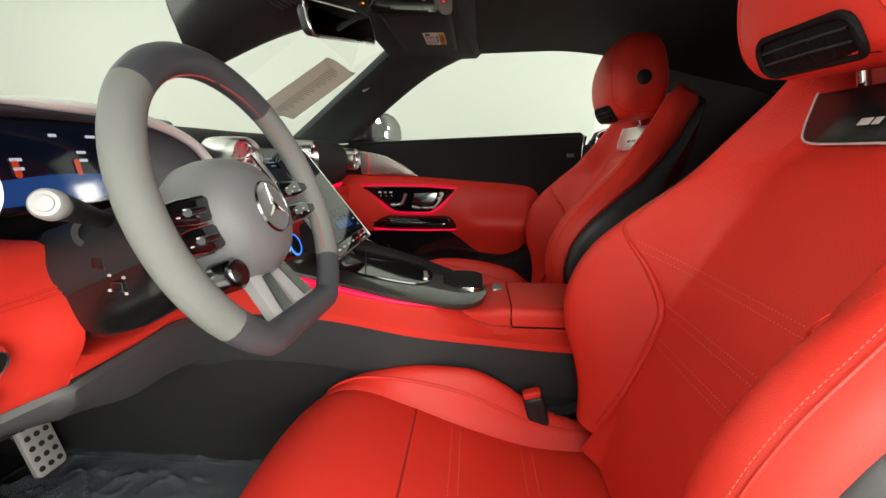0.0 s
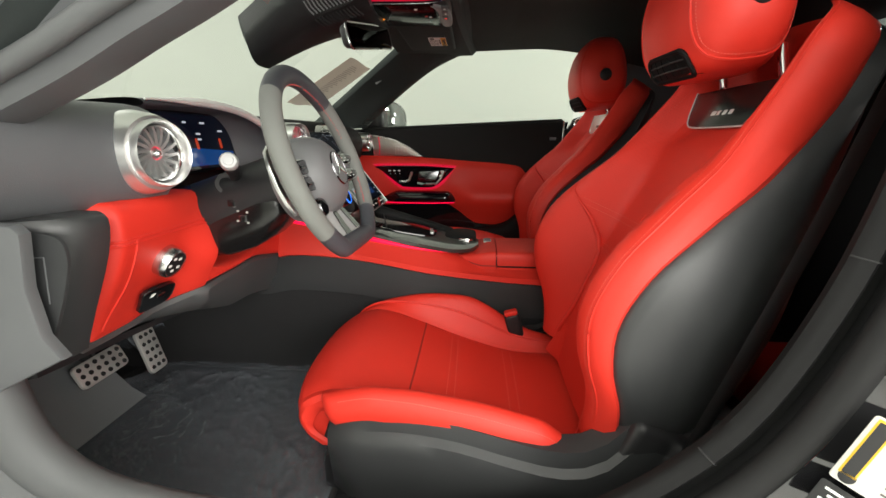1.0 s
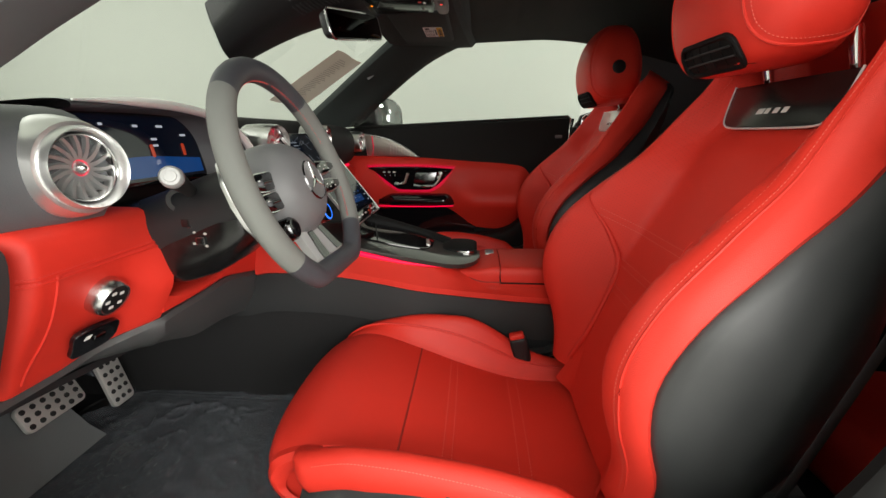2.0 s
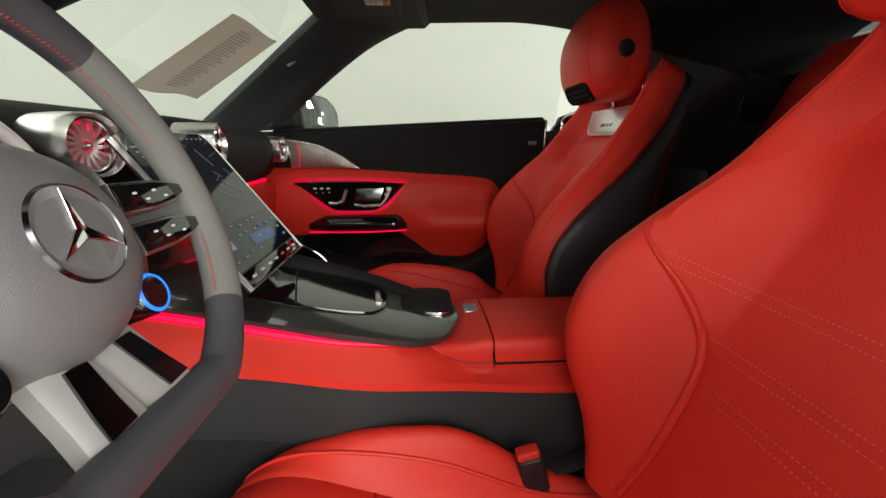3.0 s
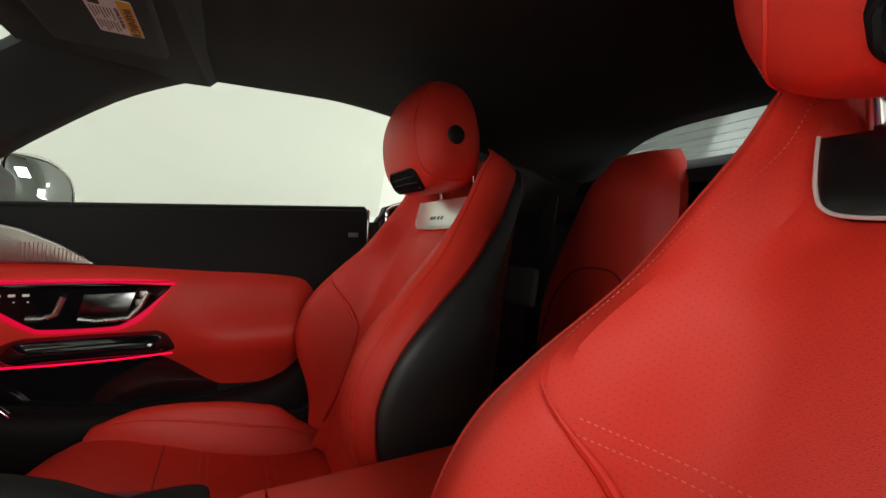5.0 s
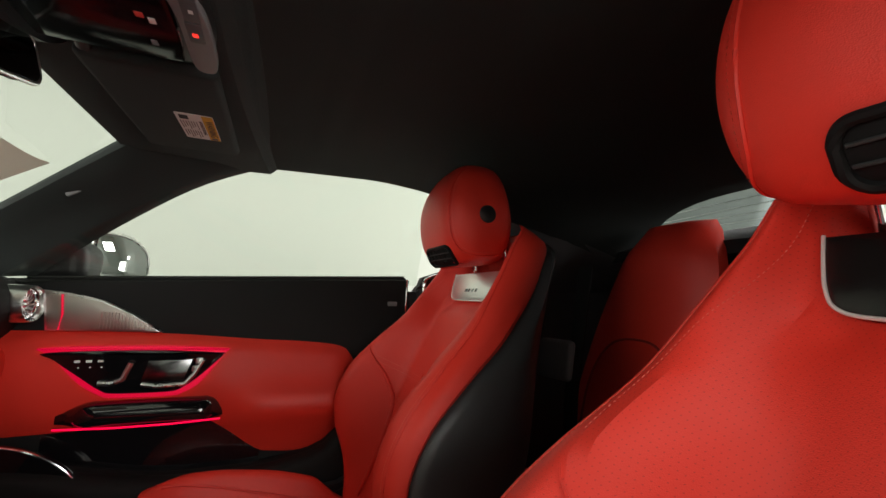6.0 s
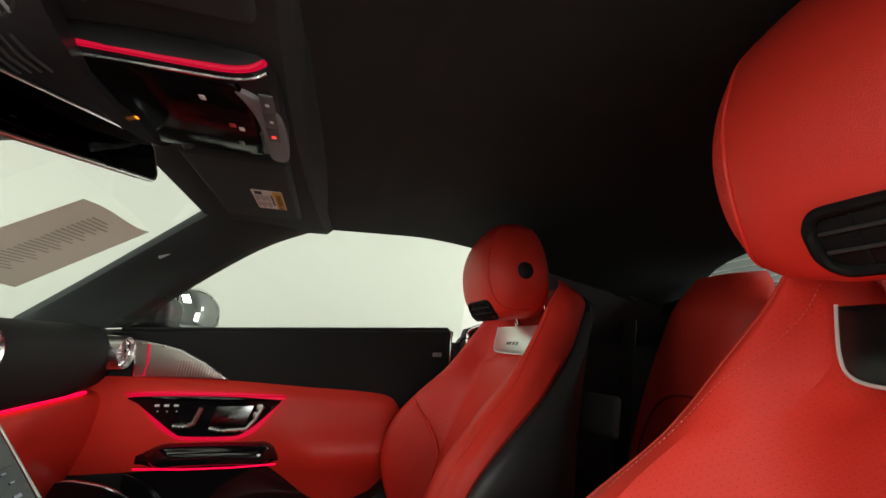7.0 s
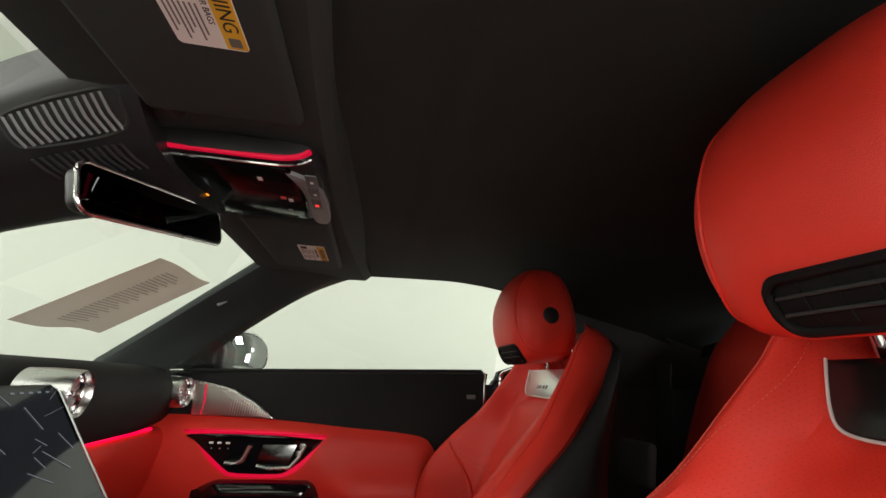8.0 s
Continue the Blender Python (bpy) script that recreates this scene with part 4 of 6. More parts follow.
# upper roll across the cabin
ys = [-0.70 + 1.40 * i / 56 for i in range(57)]
rows = []
for y in ys:
    q = smooth((abs(y) - 0.10) / 0.12)
    face = -0.44 + 0.03 * q - 0.03 * smooth((abs(y) - 0.5) / 0.2)
    low = 0.800 + 0.02 * smooth((0.2 - abs(y)) / 0.1)
    top = 0.940 + 0.006 * math.cos(y * 3)
    rows.append(sect(y, [(-0.95, 0.905), (-0.75, 0.93), (-0.60, top), (face - 0.06, top - 0.002), (face - 0.015, top - 0.022), (face, 0.885), (face - 0.004, 0.845), (face - 0.03, low + 0.005), (face - 0.10, low - 0.01)]))
dpad_l = [r for r in rows if r[0][1] <= -0.455]
dpad_r = [r for r in rows if r[0][1] >= -0.165]
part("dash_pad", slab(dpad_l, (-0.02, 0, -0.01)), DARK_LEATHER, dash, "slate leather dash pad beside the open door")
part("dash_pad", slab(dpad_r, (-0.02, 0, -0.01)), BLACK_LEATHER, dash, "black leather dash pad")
hood = []
for i in range(15):
    y = -0.455 + 0.29 * i / 14
    top = 0.944 + 0.004 * math.sin(math.pi * i / 14)
    hood.append(sect(y, [(-0.95, 0.905), (-0.75, 0.935), (-0.60, top), (-0.50, top + 0.006), (-0.465, top + 0.004), (-0.462, top - 0.004), (-0.50, top - 0.008), (-0.535, top - 0.01)]))
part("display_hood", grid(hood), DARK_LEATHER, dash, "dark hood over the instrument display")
arc = crom([(-0.456, -0.455, 0.948), (-0.449, -0.38, 0.951), (-0.442, -0.30, 0.949), (-0.432, -0.23, 0.938), (-0.419, -0.185, 0.916), (-0.410, -0.163, 0.889), (-0.408, -0.158, 0.872)], 40)
deep = crom([(-0.512, -0.455, 0.940), (-0.512, -0.38, 0.941), (-0.512, -0.30, 0.941), (-0.512, -0.23, 0.938), (-0.508, -0.195, 0.915), (-0.500, -0.180, 0.880), (-0.495, -0.178, 0.835)], 40)
arc2 = arc[:-1] + [np.array((-0.420, -0.158, 0.84))]
rows = [[a * (1 - k / 6) + d * (k / 6) + np.array((0.0, 0.012, 0.0)) * math.sin(math.pi * k / 6) for k in range(7)] for a, d in zip(arc2, deep)]
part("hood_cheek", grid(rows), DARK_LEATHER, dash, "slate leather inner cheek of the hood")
# the arc's white glare comes from its pale colour
part("bright_trim", tube(arc, lambda a: 0.002 + 0.0065 * smooth(a / 0.25), 10, flat=0.8), BRIGHT_TRIM, dash, "polished trim arc over the display")

# instrument display
inst = thing("instrument_display", "wide lit instrument display behind the steering wheel", "display", at=(-0.51, -0.315, 0.885))
dm = frame_of((0, 0, 0), (0, 1, 0), (-0.16, 0, 1))
body = part("bezel", plate(rounded(0.285, 0.112, 0.012), 0.012, 0.003, dm), GLOSS_BLACK, inst, "black glass panel")


def lit(name, outline, mat, lift=0.0122):
    return part(name, plate(outline, 0.0006, 0, dm @ pose(0, 0, lift)), mat, body)


lit("picture", rounded(0.27, 0.098, 0.006), SCREEN_MID)
lit("road_glow", [(-0.13, -0.044), (0.13, -0.044), (0.13, -0.020), (0.02, -0.012), (-0.02, -0.012), (-0.13, -0.020)], SCREEN_BLUE, 0.0130)
for x in (-0.072, 0.0, 0.072):
    lit("dial_mark", rounded(0.007, 0.020, 0.003, 3, x + 0.02, -0.004), SCREEN_RED, 0.0138)
for x, z, w in ((-0.11, 0.036, 0.016), (-0.06, 0.036, 0.010), (0.0, 0.034, 0.014), (0.05, 0.034, 0.02), (-0.05, 0.006, 0.018), (-0.05, -0.004, 0.016), (0.03, 0.014, 0.018), (0.03, 0.004, 0.016), (0.10, 0.02, 0.02)):
    lit("readout", rounded(w * 0.7, 0.0035, 0.001, 2, x, z), SCREEN_WHITE, 0.0138)


# round vents
def vent(name, centre, r, facing, lab, glow=True, wide=1.16, metal=None):
    m = frame_of(centre, Vector((0, 0, 1)).cross(Vector(facing)), (0, 0, 1))
    root = part("vent", lathe([(r * wide * 0.98, -0.055), (r * wide, -0.030), (r * (wide * 0.7 + 0.33), -0.008), (r * (wide * 0.35 + 0.73), 0.0015), (r * 1.13, 0.002), (r * 1.115, 0.010), (r * 1.07, 0.014), (r * 1.01, 0.011), (r * 0.95, 0.0), (r * 0.93, -0.03)], 56, m), metal or SATIN, dash, lab)
    part("inner_ring", lathe([(r * 0.93, -0.002), (r * 0.90, 0.004), (r * 0.86, 0.002), (r * 0.86, -0.03)], 40, m), CHROME, root)
    part("backing", lathe([(0, -0.03), (r * 0.93, -0.028)], 32, m), DARK_CHROME, root)
    if glow:
        part("glow_ring", lathe([(r * 0.86, -0.02), (r * 0.70, -0.026)], 40, m), AMBIENT, root)
    for k in range(16):
        a = 2 * math.pi * k / 16
        pts = []
        for q in (0.22, 0.45, 0.68, 0.86):
            b = a + 0.5 * (q - 0.22)
            pts.append((q * r * math.cos(b), q * r * math.sin(b)))
        fr = [[m @ Vector((x, y, -0.002)), m @ Vector((x * 0.98 + 0.10 * r * math.sin(a), y * 0.98 - 0.10 * r * math.cos(a), -0.012))] for x, y in pts]
        part("vane", slab(fr, tuple((m.to_3x3() @ Vector((-math.sin(a), math.cos(a), 0))) * 0.0042)), VENT_SILVER, root)
    part("hub", lathe([(0, 0.006), (r * 0.10, 0.003), (r * 0.22, -0.006), (r * 0.24, -0.02)], 24, m), SATIN, root)
    part("hub_light", lathe([(r * 0.26, -0.0065), (r * 0.20, -0.004)], 24, m), AMBIENT, root)
    return root


vent("driver_vent", (-0.402, -0.516, 0.874), 0.039, (1, -0.15, 0.05), "large round silver turbine vent", False, 1.42, VENT_SILVER)
vent("centre_vent", (-0.385, -0.112, 0.892), 0.031, (1, -0.25, 0.1), "round silver turbine vent")
vent("centre_vent", (-0.385, 0.174, 0.896), 0.030, (1, 0.1, 0.1), "round silver turbine vent")
vent("far_vent", (-0.418, 0.636, 0.880), 0.032, (1, -0.12, 0), "round silver turbine vent at the far door")

# red driver side panel with switches
def knee_at(y, z):
    """The panel's face: how far back it lies at y and z."""
    x = curve1((0.60, 0.64, 0.68, 0.72, 0.765, 0.80, 0.812), (-0.498, -0.484, -0.462, -0.437, -0.419, -0.417, -0.425))(z)
    bulge = 0.050 * smooth((y + 0.49) / 0.09) * smooth((0.80 - z) / 0.11)
    return x - 0.012 * smooth((y + 0.50) / 0.12) + bulge - 0.03 * smooth((-0.576 - y) / 0.022)


rp = []
for i in range(33):
    y = -0.598 + 0.188 * i / 32
    low = 0.631 + 0.020 * smooth((i - 12) / 20)
    high = 0.812 - 0.012 * smooth((y + 0.44) / 0.08)
    face = [(knee_at(y, low + (high - low) * k / 20), y, low + (high - low) * k / 20) for k in range(21)]
    rp.append([(face[0][0] - 0.06, y, low - 0.004), (face[0][0] - 0.004, y, low - 0.003)] + face + [(face[-1][0] - 0.008, y, high + 0.005), (face[-1][0] - 0.10, y, high + 0.006)])
rp.append([(x - 0.05, y + 0.004, z) for x, y, z in rp[-1]])
knee = part("knee_panel", slab(rp, (-0.012, 0, 0)), RED_LEATHER, dash, "red leather panel with stitched ridge")
for dz in (0.0, 0.006):
    line = [(-0.586 + 0.174 * k / 30, 0.768 - dz) for k in range(31)]
    part("piping", tube([(knee_at(y, z) + 0.0002, y, z) for y, z in line], 0.0018, 6), RED_LEATHER, knee)
    part("stitching", stitches([(knee_at(y, z - 0.003 + 2 * dz) + 0.0012, y, z - 0.003 + 2 * dz) for y, z in line], (1, 0, 0.3), 0.003, 0.0014, 0.0004), RED_THREAD, knee)
part("piping", tube([(knee_at(-0.556, z) + 0.0004, -0.556 - 0.012 * smooth((0.70 - z) / 0.06), z) for z in (0.64 + 0.128 * k / 20 for k in range(21))], 0.0016, 6), RED_LEATHER, knee)
km = frame_of((-0.4325, -0.494, 0.719), (0, 1, 0.0), (0.50, 0.05, 1))
knob = part("light_switch", lathe([(0.0, 0.010), (0.017, 0.010), (0.0195, 0.0125), (0.0218, 0.009), (0.023, 0.0), (0.023, -0.01)], 36, km), SEAL_BLACK, knee, "black rotary light switch with a chrome ring")
part("switch_ring", lathe([(0.0188, 0.0124), (0.0205, 0.0134), (0.0226, 0.0105), (0.0242, 0.003), (0.0242, -0.006)], 36, km), SATIN, knob, "chrome ring")
part("switch_face", lathe([(0, 0.0112), (0.0185, 0.0122)], 28, km), SEAL_BLACK, knob)
for k in range(5):
    a = radians(40 + 70 * k)
    part("symbol", plate(rounded(0.0062, 0.0042, 0.001, 2, 0.0105 * math.cos(a), 0.0105 * math.sin(a)), 0.0006, 0, km @ pose(0, 0, 0.0121)), WHITE_PRINT, knob)
bm_ = frame_of((-0.4545, -0.503, 0.668), (0.10, 1, 0), (0.52, 0, 1)) @ Matrix.Scale(0.9, 4)
brk = part("parking_brake_switch", plate([tuple(p) for p in crom([(-0.026, -0.023), (-0.003, -0.0245), (0.026, -0.021), (0.036, -0.008), (0.032, 0.0145), (-0.010, 0.0185), (-0.0275, 0.013), (-0.028, -0.006)], 40, True)], 0.007, 0.002, bm_ @ pose(0, 0, -0.003)), GLOSS_BLACK, knee, "glossy black parking brake switch")
part("switch_lever", rbox(0.016, 0.010, 0.006, 0.002, 2, bm_ @ pose(0.004, 0.002, 0.006)), DARK_CHROME, brk)
part("symbol", plate([(-0.016, 0.003), (-0.008, 0.003), (-0.005, 0.009), (-0.013, 0.009)], 0.0005, 0, bm_ @ pose(0, 0, 0.0042)), WHITE_PRINT, brk)
# fuse cover at the dash end
fc = []
for k, (y, dx_) in enumerate(((-0.603, -0.014), (-0.613, 0.0), (-0.636, 0.0), (-0.660, -0.012), (-0.676, -0.042), (-0.681, -0.09))):
    fc.append([(x + dx_, y, z) for x, z in crom([(-0.405, 0.812), (-0.398, 0.80), (-0.408, 0.76), (-0.435, 0.70), (-0.455, 0.655), (-0.46, 0.64)], 14)])
cover = part("end_cover", slab(fc, (-0.16, 0.01, 0)), SHELL_PLASTIC, dash, "charcoal fuse box cover at the dash end")
fm = frame_of((0, -0.676, 0), (1, 0, 0), (0, 0, 1))
door_ = part("cover_door", plate([tuple(p) for p in crom([(-0.46, 0.800), (-0.425, 0.803), (-0.394, 0.798), (-0.388, 0.775), (-0.402, 0.735), (-0.424, 0.690), (-0.440, 0.668), (-0.46, 0.672)], 40)], 0.004, 0.001, fm), SEAL_DARK, cover, "dark fuse box door")
for x0, z0, x1, z1 in ((-0.446, 0.776, -0.442, 0.722), (-0.446, 0.776, -0.412, 0.778), (-0.412, 0.778, -0.418, 0.728), (-0.442, 0.722, -0.434, 0.716)):
    part("groove", tube([(x0, -0.6805, z0), (x1, -0.6805, z1)], 0.0007, 6), PILLAR_GREY, door_)
# lower trim under the dash, and red lower band running to the console
band, under = [], []
for i in range(33):
    a = i / 32
    y = -0.411 + 0.285 * a
    zt = curve1((0, 0.12, 0.4, 0.65, 1), (0.690, 0.676, 0.670, 0.680, 0.698))(a)
    zl = curve1((0, 0.3, 0.55, 0.75, 1), (0.656, 0.655, 0.657, 0.646, 0.630))(a)
    band.append([(-0.49, y, zt + 0.006), (-0.438, y, zt + 0.002), (-0.431, y, zt - 0.004), (-0.430, y, (zt + zl) / 2), (-0.433, y, zl + 0.003), (-0.440, y, zl), (-0.50, y, zl)])
for i in range(41):
    y = -0.596 + 0.466 * i / 40
    zl = curve1((-0.60, -0.50, -0.41, -0.32, -0.25, -0.20, -0.12), (0.629, 0.631, 0.650, 0.653, 0.655, 0.648, 0.628))(y)
    front = knee_at(max(y, -0.576), zl) - 0.003 if y < -0.411 else -0.438
    drop = curve1((-0.60, -0.50, -0.40, -0.30, -0.12), (0.014, 0.026, 0.055, 0.092, 0.10))(y)
    under.append([(front - 0.03, y, zl + 0.004), (front - 0.002, y, zl - 0.001), (front + 0.003, y, zl - 0.008), (front - 0.002, y, zl - drop * 0.5), (front - 0.026, y, zl - drop * 0.9), (front - 0.07, y, zl - drop), (front - 0.16, y, zl - drop)])
part("knee_band", slab(band, (-0.01, 0, 0)), RED_LEATHER, dash, "red leather band under the steering column")
part("lower_edge", slab(under, (-0.012, 0, 0.004)), QUARTER_GREY, dash, "dark grey plastic lower edge of the dash")
part("column_surround", rbox(0.02, 0.30, 0.20, 0.004, 1, pose(-0.515, -0.27, 0.76)), VENT_HOLE, dash, "black recess behind the steering column")
part("lower_cover", slab([[(-0.52, -0.63, 0.605), (-0.52, -0.13, 0.555)], [(-0.66, -0.63, 0.57), (-0.66, -0.13, 0.55)], [(-0.80, -0.62, 0.56), (-0.80, -0.13, 0.56)]], (0, 0, 0.01)), BLACK_PLASTIC, dash)
# passenger side lower panel
pl = []
for i in range(15):
    y = 0.13 + 0.53 * i / 14
    pl.append([(x, y, z) for x, z in crom([(-0.50, 0.80), (-0.455, 0.795), (-0.44, 0.76), (-0.455, 0.68), (-0.49, 0.60), (-0.52, 0.52)], 16)])
part("glovebox", slab(pl, (-0.012, 0, 0)), RED_LEATHER, dash, "red leather glovebox panel")
part("ambient_line", tube([(-0.452, 0.20 + 0.40 * k / 10, 0.799) for k in range(11)], 0.004, 6), AMBIENT, dash, "red light line below the dash")
part("lower_cover", slab([[(-0.52, 0.13, 0.53), (-0.52, 0.66, 0.53)], [(-0.66, 0.13, 0.45), (-0.66, 0.66, 0.45)], [(-0.80, 0.13, 0.45), (-0.80, 0.66, 0.45)]], (0, 0, 0.01)), BLACK_PLASTIC, dash)

# ---- steering wheel and column ----
WT = radians(20)
wm = frame_of((-0.2255, -0.372, 0.850), (0, 1, 0), (-math.sin(WT), 0, math.cos(WT)))
wheel = thing("steering_wheel", "flat-bottomed sports steering wheel in grey microfibre and dark leather", "steering wheel", at=(-0.2255, -0.372, 0.850))
wheel.matrix_basis = wm @ Matrix.Scale(0.90, 4)


def rim_pt(a):
    """The rim's centre line; a in degrees from the right, anticlockwise as the driver sees it."""
    r = 0.162
    x, y = r * math.cos(radians(a)), r * math.sin(radians(a))
    return (x, max(y, -0.143 - 0.006 * math.cos(radians(a))) if y < 0 else y, 0)


def rim_seg(name, a0, a1, mat, lab):
    pts = [rim_pt(a0 + (a1 - a0) * i / 36) for i in range(37)]
    return part(name, tube(pts, 0.0172, 16, up=(0, 0, 1), flat=0.92), mat, wheel, lab)


rim_seg("rim_top", 48, 132, NAPPA_DARK, "dark leather rim section")
rim_seg("rim_bottom", 219, 321, NAPPA_DARK, "dark leather rim section")
right_rim = rim_seg("rim_side", -39, 48, SUEDE_GREY, "grey microfibre rim section")
left_rim = rim_seg("rim_side", 132, 219, SUEDE_GREY, "grey microfibre rim section")
for a0, a1 in ((20, 78), (-37, -14), (82, 160), (190, 217)):
    pts = []
    for i in range(91):
        x, y, z = rim_pt(a0 + (a1 - a0) * i / 90)
        d = math.hypot(x, y)
        k = 1 - 0.0166 / d
        pts.append((x * k, y * k, 0.0030 * (-1) ** i + 0.002))
    part("stitching", tube(pts, 0.00035, 5), RED_THREAD, wheel, "red cross stitching")
hubp = [(0.0, 0.0215), (0.02, 0.0213), (0.032, 0.0195), (0.044, 0.0155), (0.055, 0.008), (0.064, -0.004), (0.070, -0.020), (0.073, -0.038), (0.073, -0.055), (0.062, -0.080)]
hub = part("hub", lathe(hubp, 48), HUB_GREY, wheel, "grey leather airbag cover")
for v in hub.data.vertices:
    v.co.x, v.co.y = v.co.x * 1.06 - 0.004, v.co.y * 1.06 - 0.012
    v.co.z -= 0.003 * (v.co.y / 0.07) ** 2
eo = pose(-0.004, -0.010, 0.0045)
em = part("emblem", lathe([(0.0, 0.0172), (0.027, 0.0160), (0.0290, 0.0168), (0.0305, 0.0150), (0.0312, 0.008)], 40, eo), HUB_GREY, hub, "round polished emblem")
part("emblem_ring", lathe([(0.0282, 0.0150), (0.0296, 0.0178), (0.0312, 0.0145)], 40, eo), DARK_CHROME, em)
for k in range(3):
    a = radians(90 + 120 * k)
    part("emblem_arm", plate([(-0.0046, 0.0), (0.0, 0.028), (0.0046, 0.0)], 0.0022, 0.0008, eo @ pose(0, 0, 0.0164, 0, 0, math.degrees(a) - 90)), CHROME, em)
for sgn in (1, -1):
    spoke = part("spoke", slab([[(sgn * x, y1, z), (sgn * x, y0, z)] for x, y1, y0, z in ((0.045, 0.018, -0.040, -0.022), (0.085, 0.016, -0.036, -0.020), (0.12, 0.014, -0.032, -0.014), (0.152, 0.016, -0.030, -0.006))], (0, 0, -0.016)), HUB_GREY if sgn > 0 else SHELL_PLASTIC, wheel, "side spoke")
    for k, yo in enumerate((0.007, -0.025) if sgn > 0 else (0.006, -0.022)):
        o = [(sgn * x, yo + y) for x, y in ((0.062, -0.012), (0.100, -0.0125), (0.130, -0.009), (0.148, -0.003), (0.155, 0.001), (0.149, 0.005), (0.135, 0.009), (0.110, 0.0125), (0.062, 0.0135))]
        o = o if sgn > 0 else o[::-1]
        pm = pose(0, 0, -0.007) if sgn > 0 else pose(0, 0, -0.019)
        pad = part("switch_pad", plate(o, 0.010, 0.002, pm), SATIN if sgn > 0 else GLOSS_BLACK, spoke, "chrome-edged switch pad")
        part("pad_face", plate([(x * 0.985 + sgn * 0.0015, yo + (y - yo) * 0.78) for x, y in o], 0.001, 0.0003, pm @ pose(0, 0, 0.0102)), GLOSS_BLACK, pad)
        for j in range(4):
            part("symbol", plate(rounded(0.0045, 0.0018, 0.0006, 2, sgn * (0.082 + 0.012 * j), yo + 0.003 * (-1) ** j), 0.0005, 0, pm @ pose(0, 0, 0.0113)), WHITE_PRINT, pad)
        if sgn < 0:
            part("roller", tube([(-0.082, yo, -0.007), (-0.104, yo, -0.007)], 0.0042, 10), DARK_CHROME, pad)
            part("pad_edge", tube([(x, y, -0.0085) for x, y in o], 0.0012, 6, closed=True), CHROME, pad)
    # polished metal, with its reflected brightness set by a flat grey
    low = part("lower_spoke", slab([[(sgn * x0 - 0.005, y, z - 0.006), (sgn * (x0 + 0.006), y, z), (sgn * (x0 + x1) / 2, y, z + 0.001), (sgn * (x1 - 0.004), y, z), (sgn * x1 - 0.003, y, z - 0.006)] for x0, x1, y, z in ((0.001, 0.034, -0.056, -0.022), (0.001, 0.038, -0.080, -0.015), (0.0012, 0.042, -0.110, -0.006), (0.0014, 0.046, -0.128, 0.000), (0.0014, 0.047, -0.142, 0.002))], (0, 0, -0.012)), SHEEN_GREY, wheel, "polished lower spoke")
    part("spoke_inset", slab([[(sgn * x0, y, z), (sgn * x1, y, z)] for x0, x1, y, z in ((0.012, 0.028, -0.080, -0.0125), (0.016, 0.036, -0.108, -0.0042), (0.018, 0.040, -0.124, 0.0012))], (0, 0, -0.004)), GLOSS_BLACK if sgn > 0 else DARK_CHROME, low)
    dial = part("mode_dial", lathe([(0, 0.018), (0.014, 0.018), (0.017, 0.014), (0.017, -0.01)], 28, pose(sgn * 0.066 - 0.006, -0.064, -0.024)), DARK_CHROME, wheel, "small round mode dial")
    part("dial_face", lathe([(0, 0.0186), (0.0135, 0.0184)], 24, pose(sgn * 0.066 - 0.006, -0.064, -0.024)), GLOSS_BLACK, dial)
    if sgn > 0:
        part("dial_ring", lathe([(0.0128, 0.0187), (0.0142, 0.0194), (0.0155, 0.0175)], 28, pose(sgn * 0.066 - 0.006, -0.064, -0.024)), BUTTON_BLUE, dial, "blue lit ring")
    part("shift_paddle", plate([(sgn * x, y) for x, y in ((0.100, 0.056), (0.118, 0.046), (0.128, 0.020), (0.129, -0.010), (0.122, -0.040), (0.108, -0.062), (0.100, -0.060), (0.111, -0.036), (0.116, -0.008), (0.115, 0.018), (0.108, 0.038))][::sgn], 0.006, 0.002, pose(0, 0, -0.046)), SATIN, wheel, "slim metal shift paddle")
column = thing("steering_column", "black steering column shroud with stalk", "steering column", at=(-0.36, -0.318, 0.80))
sh = part("shroud", lathe([(0.036, -0.03), (0.046, -0.05), (0.048, -0.10), (0.050, -0.20), (0.052, -0.26)], 40, wm), BLACK_PLASTIC, column, "black plastic shroud")
sh.matrix_basis = Matrix.Translation((0.36, 0.318, -0.80))
rows = []
for x, k in ((-0.288, 0.05), (-0.288, 0.62), (-0.293, 0.84), (-0.303, 0.95), (-0.325, 1.0), (-0.36, 1.0), (-0.40, 1.0), (-0.43, 0.98), (-0.49, 0.9)):
    zb = curve1((-0.49, -0.43, -0.40, -0.36, -0.325, -0.288), (0.700, 0.694, 0.698, 0.712, 0.732, 0.762))(x)
    zc, hh = (0.822 + zb) / 2, (0.822 - zb) / 2
    ring_ = []
    for q in range(48):
        a = 2 * math.pi * q / 48
        c_, n_ = math.cos(a), math.sin(a)
        z1 = math.copysign(abs(n_) ** 0.55, n_)
        half = 0.056 * (1 - 0.10 * max(0.0, -z1) ** 2)
        ring_.append((x, -0.361 + half * k * math.copysign(abs(c_) ** 0.5, c_), zc + hh * z1 * k))
    rows.append(ring_)
lowp = part("lower_shroud", grid(rows, close_v=True, caps=True), SHROUD_BLACK, column, "black plastic lower shroud")
lowp.matrix_basis = Matrix.Translation((0.36, 0.318, -0.80))
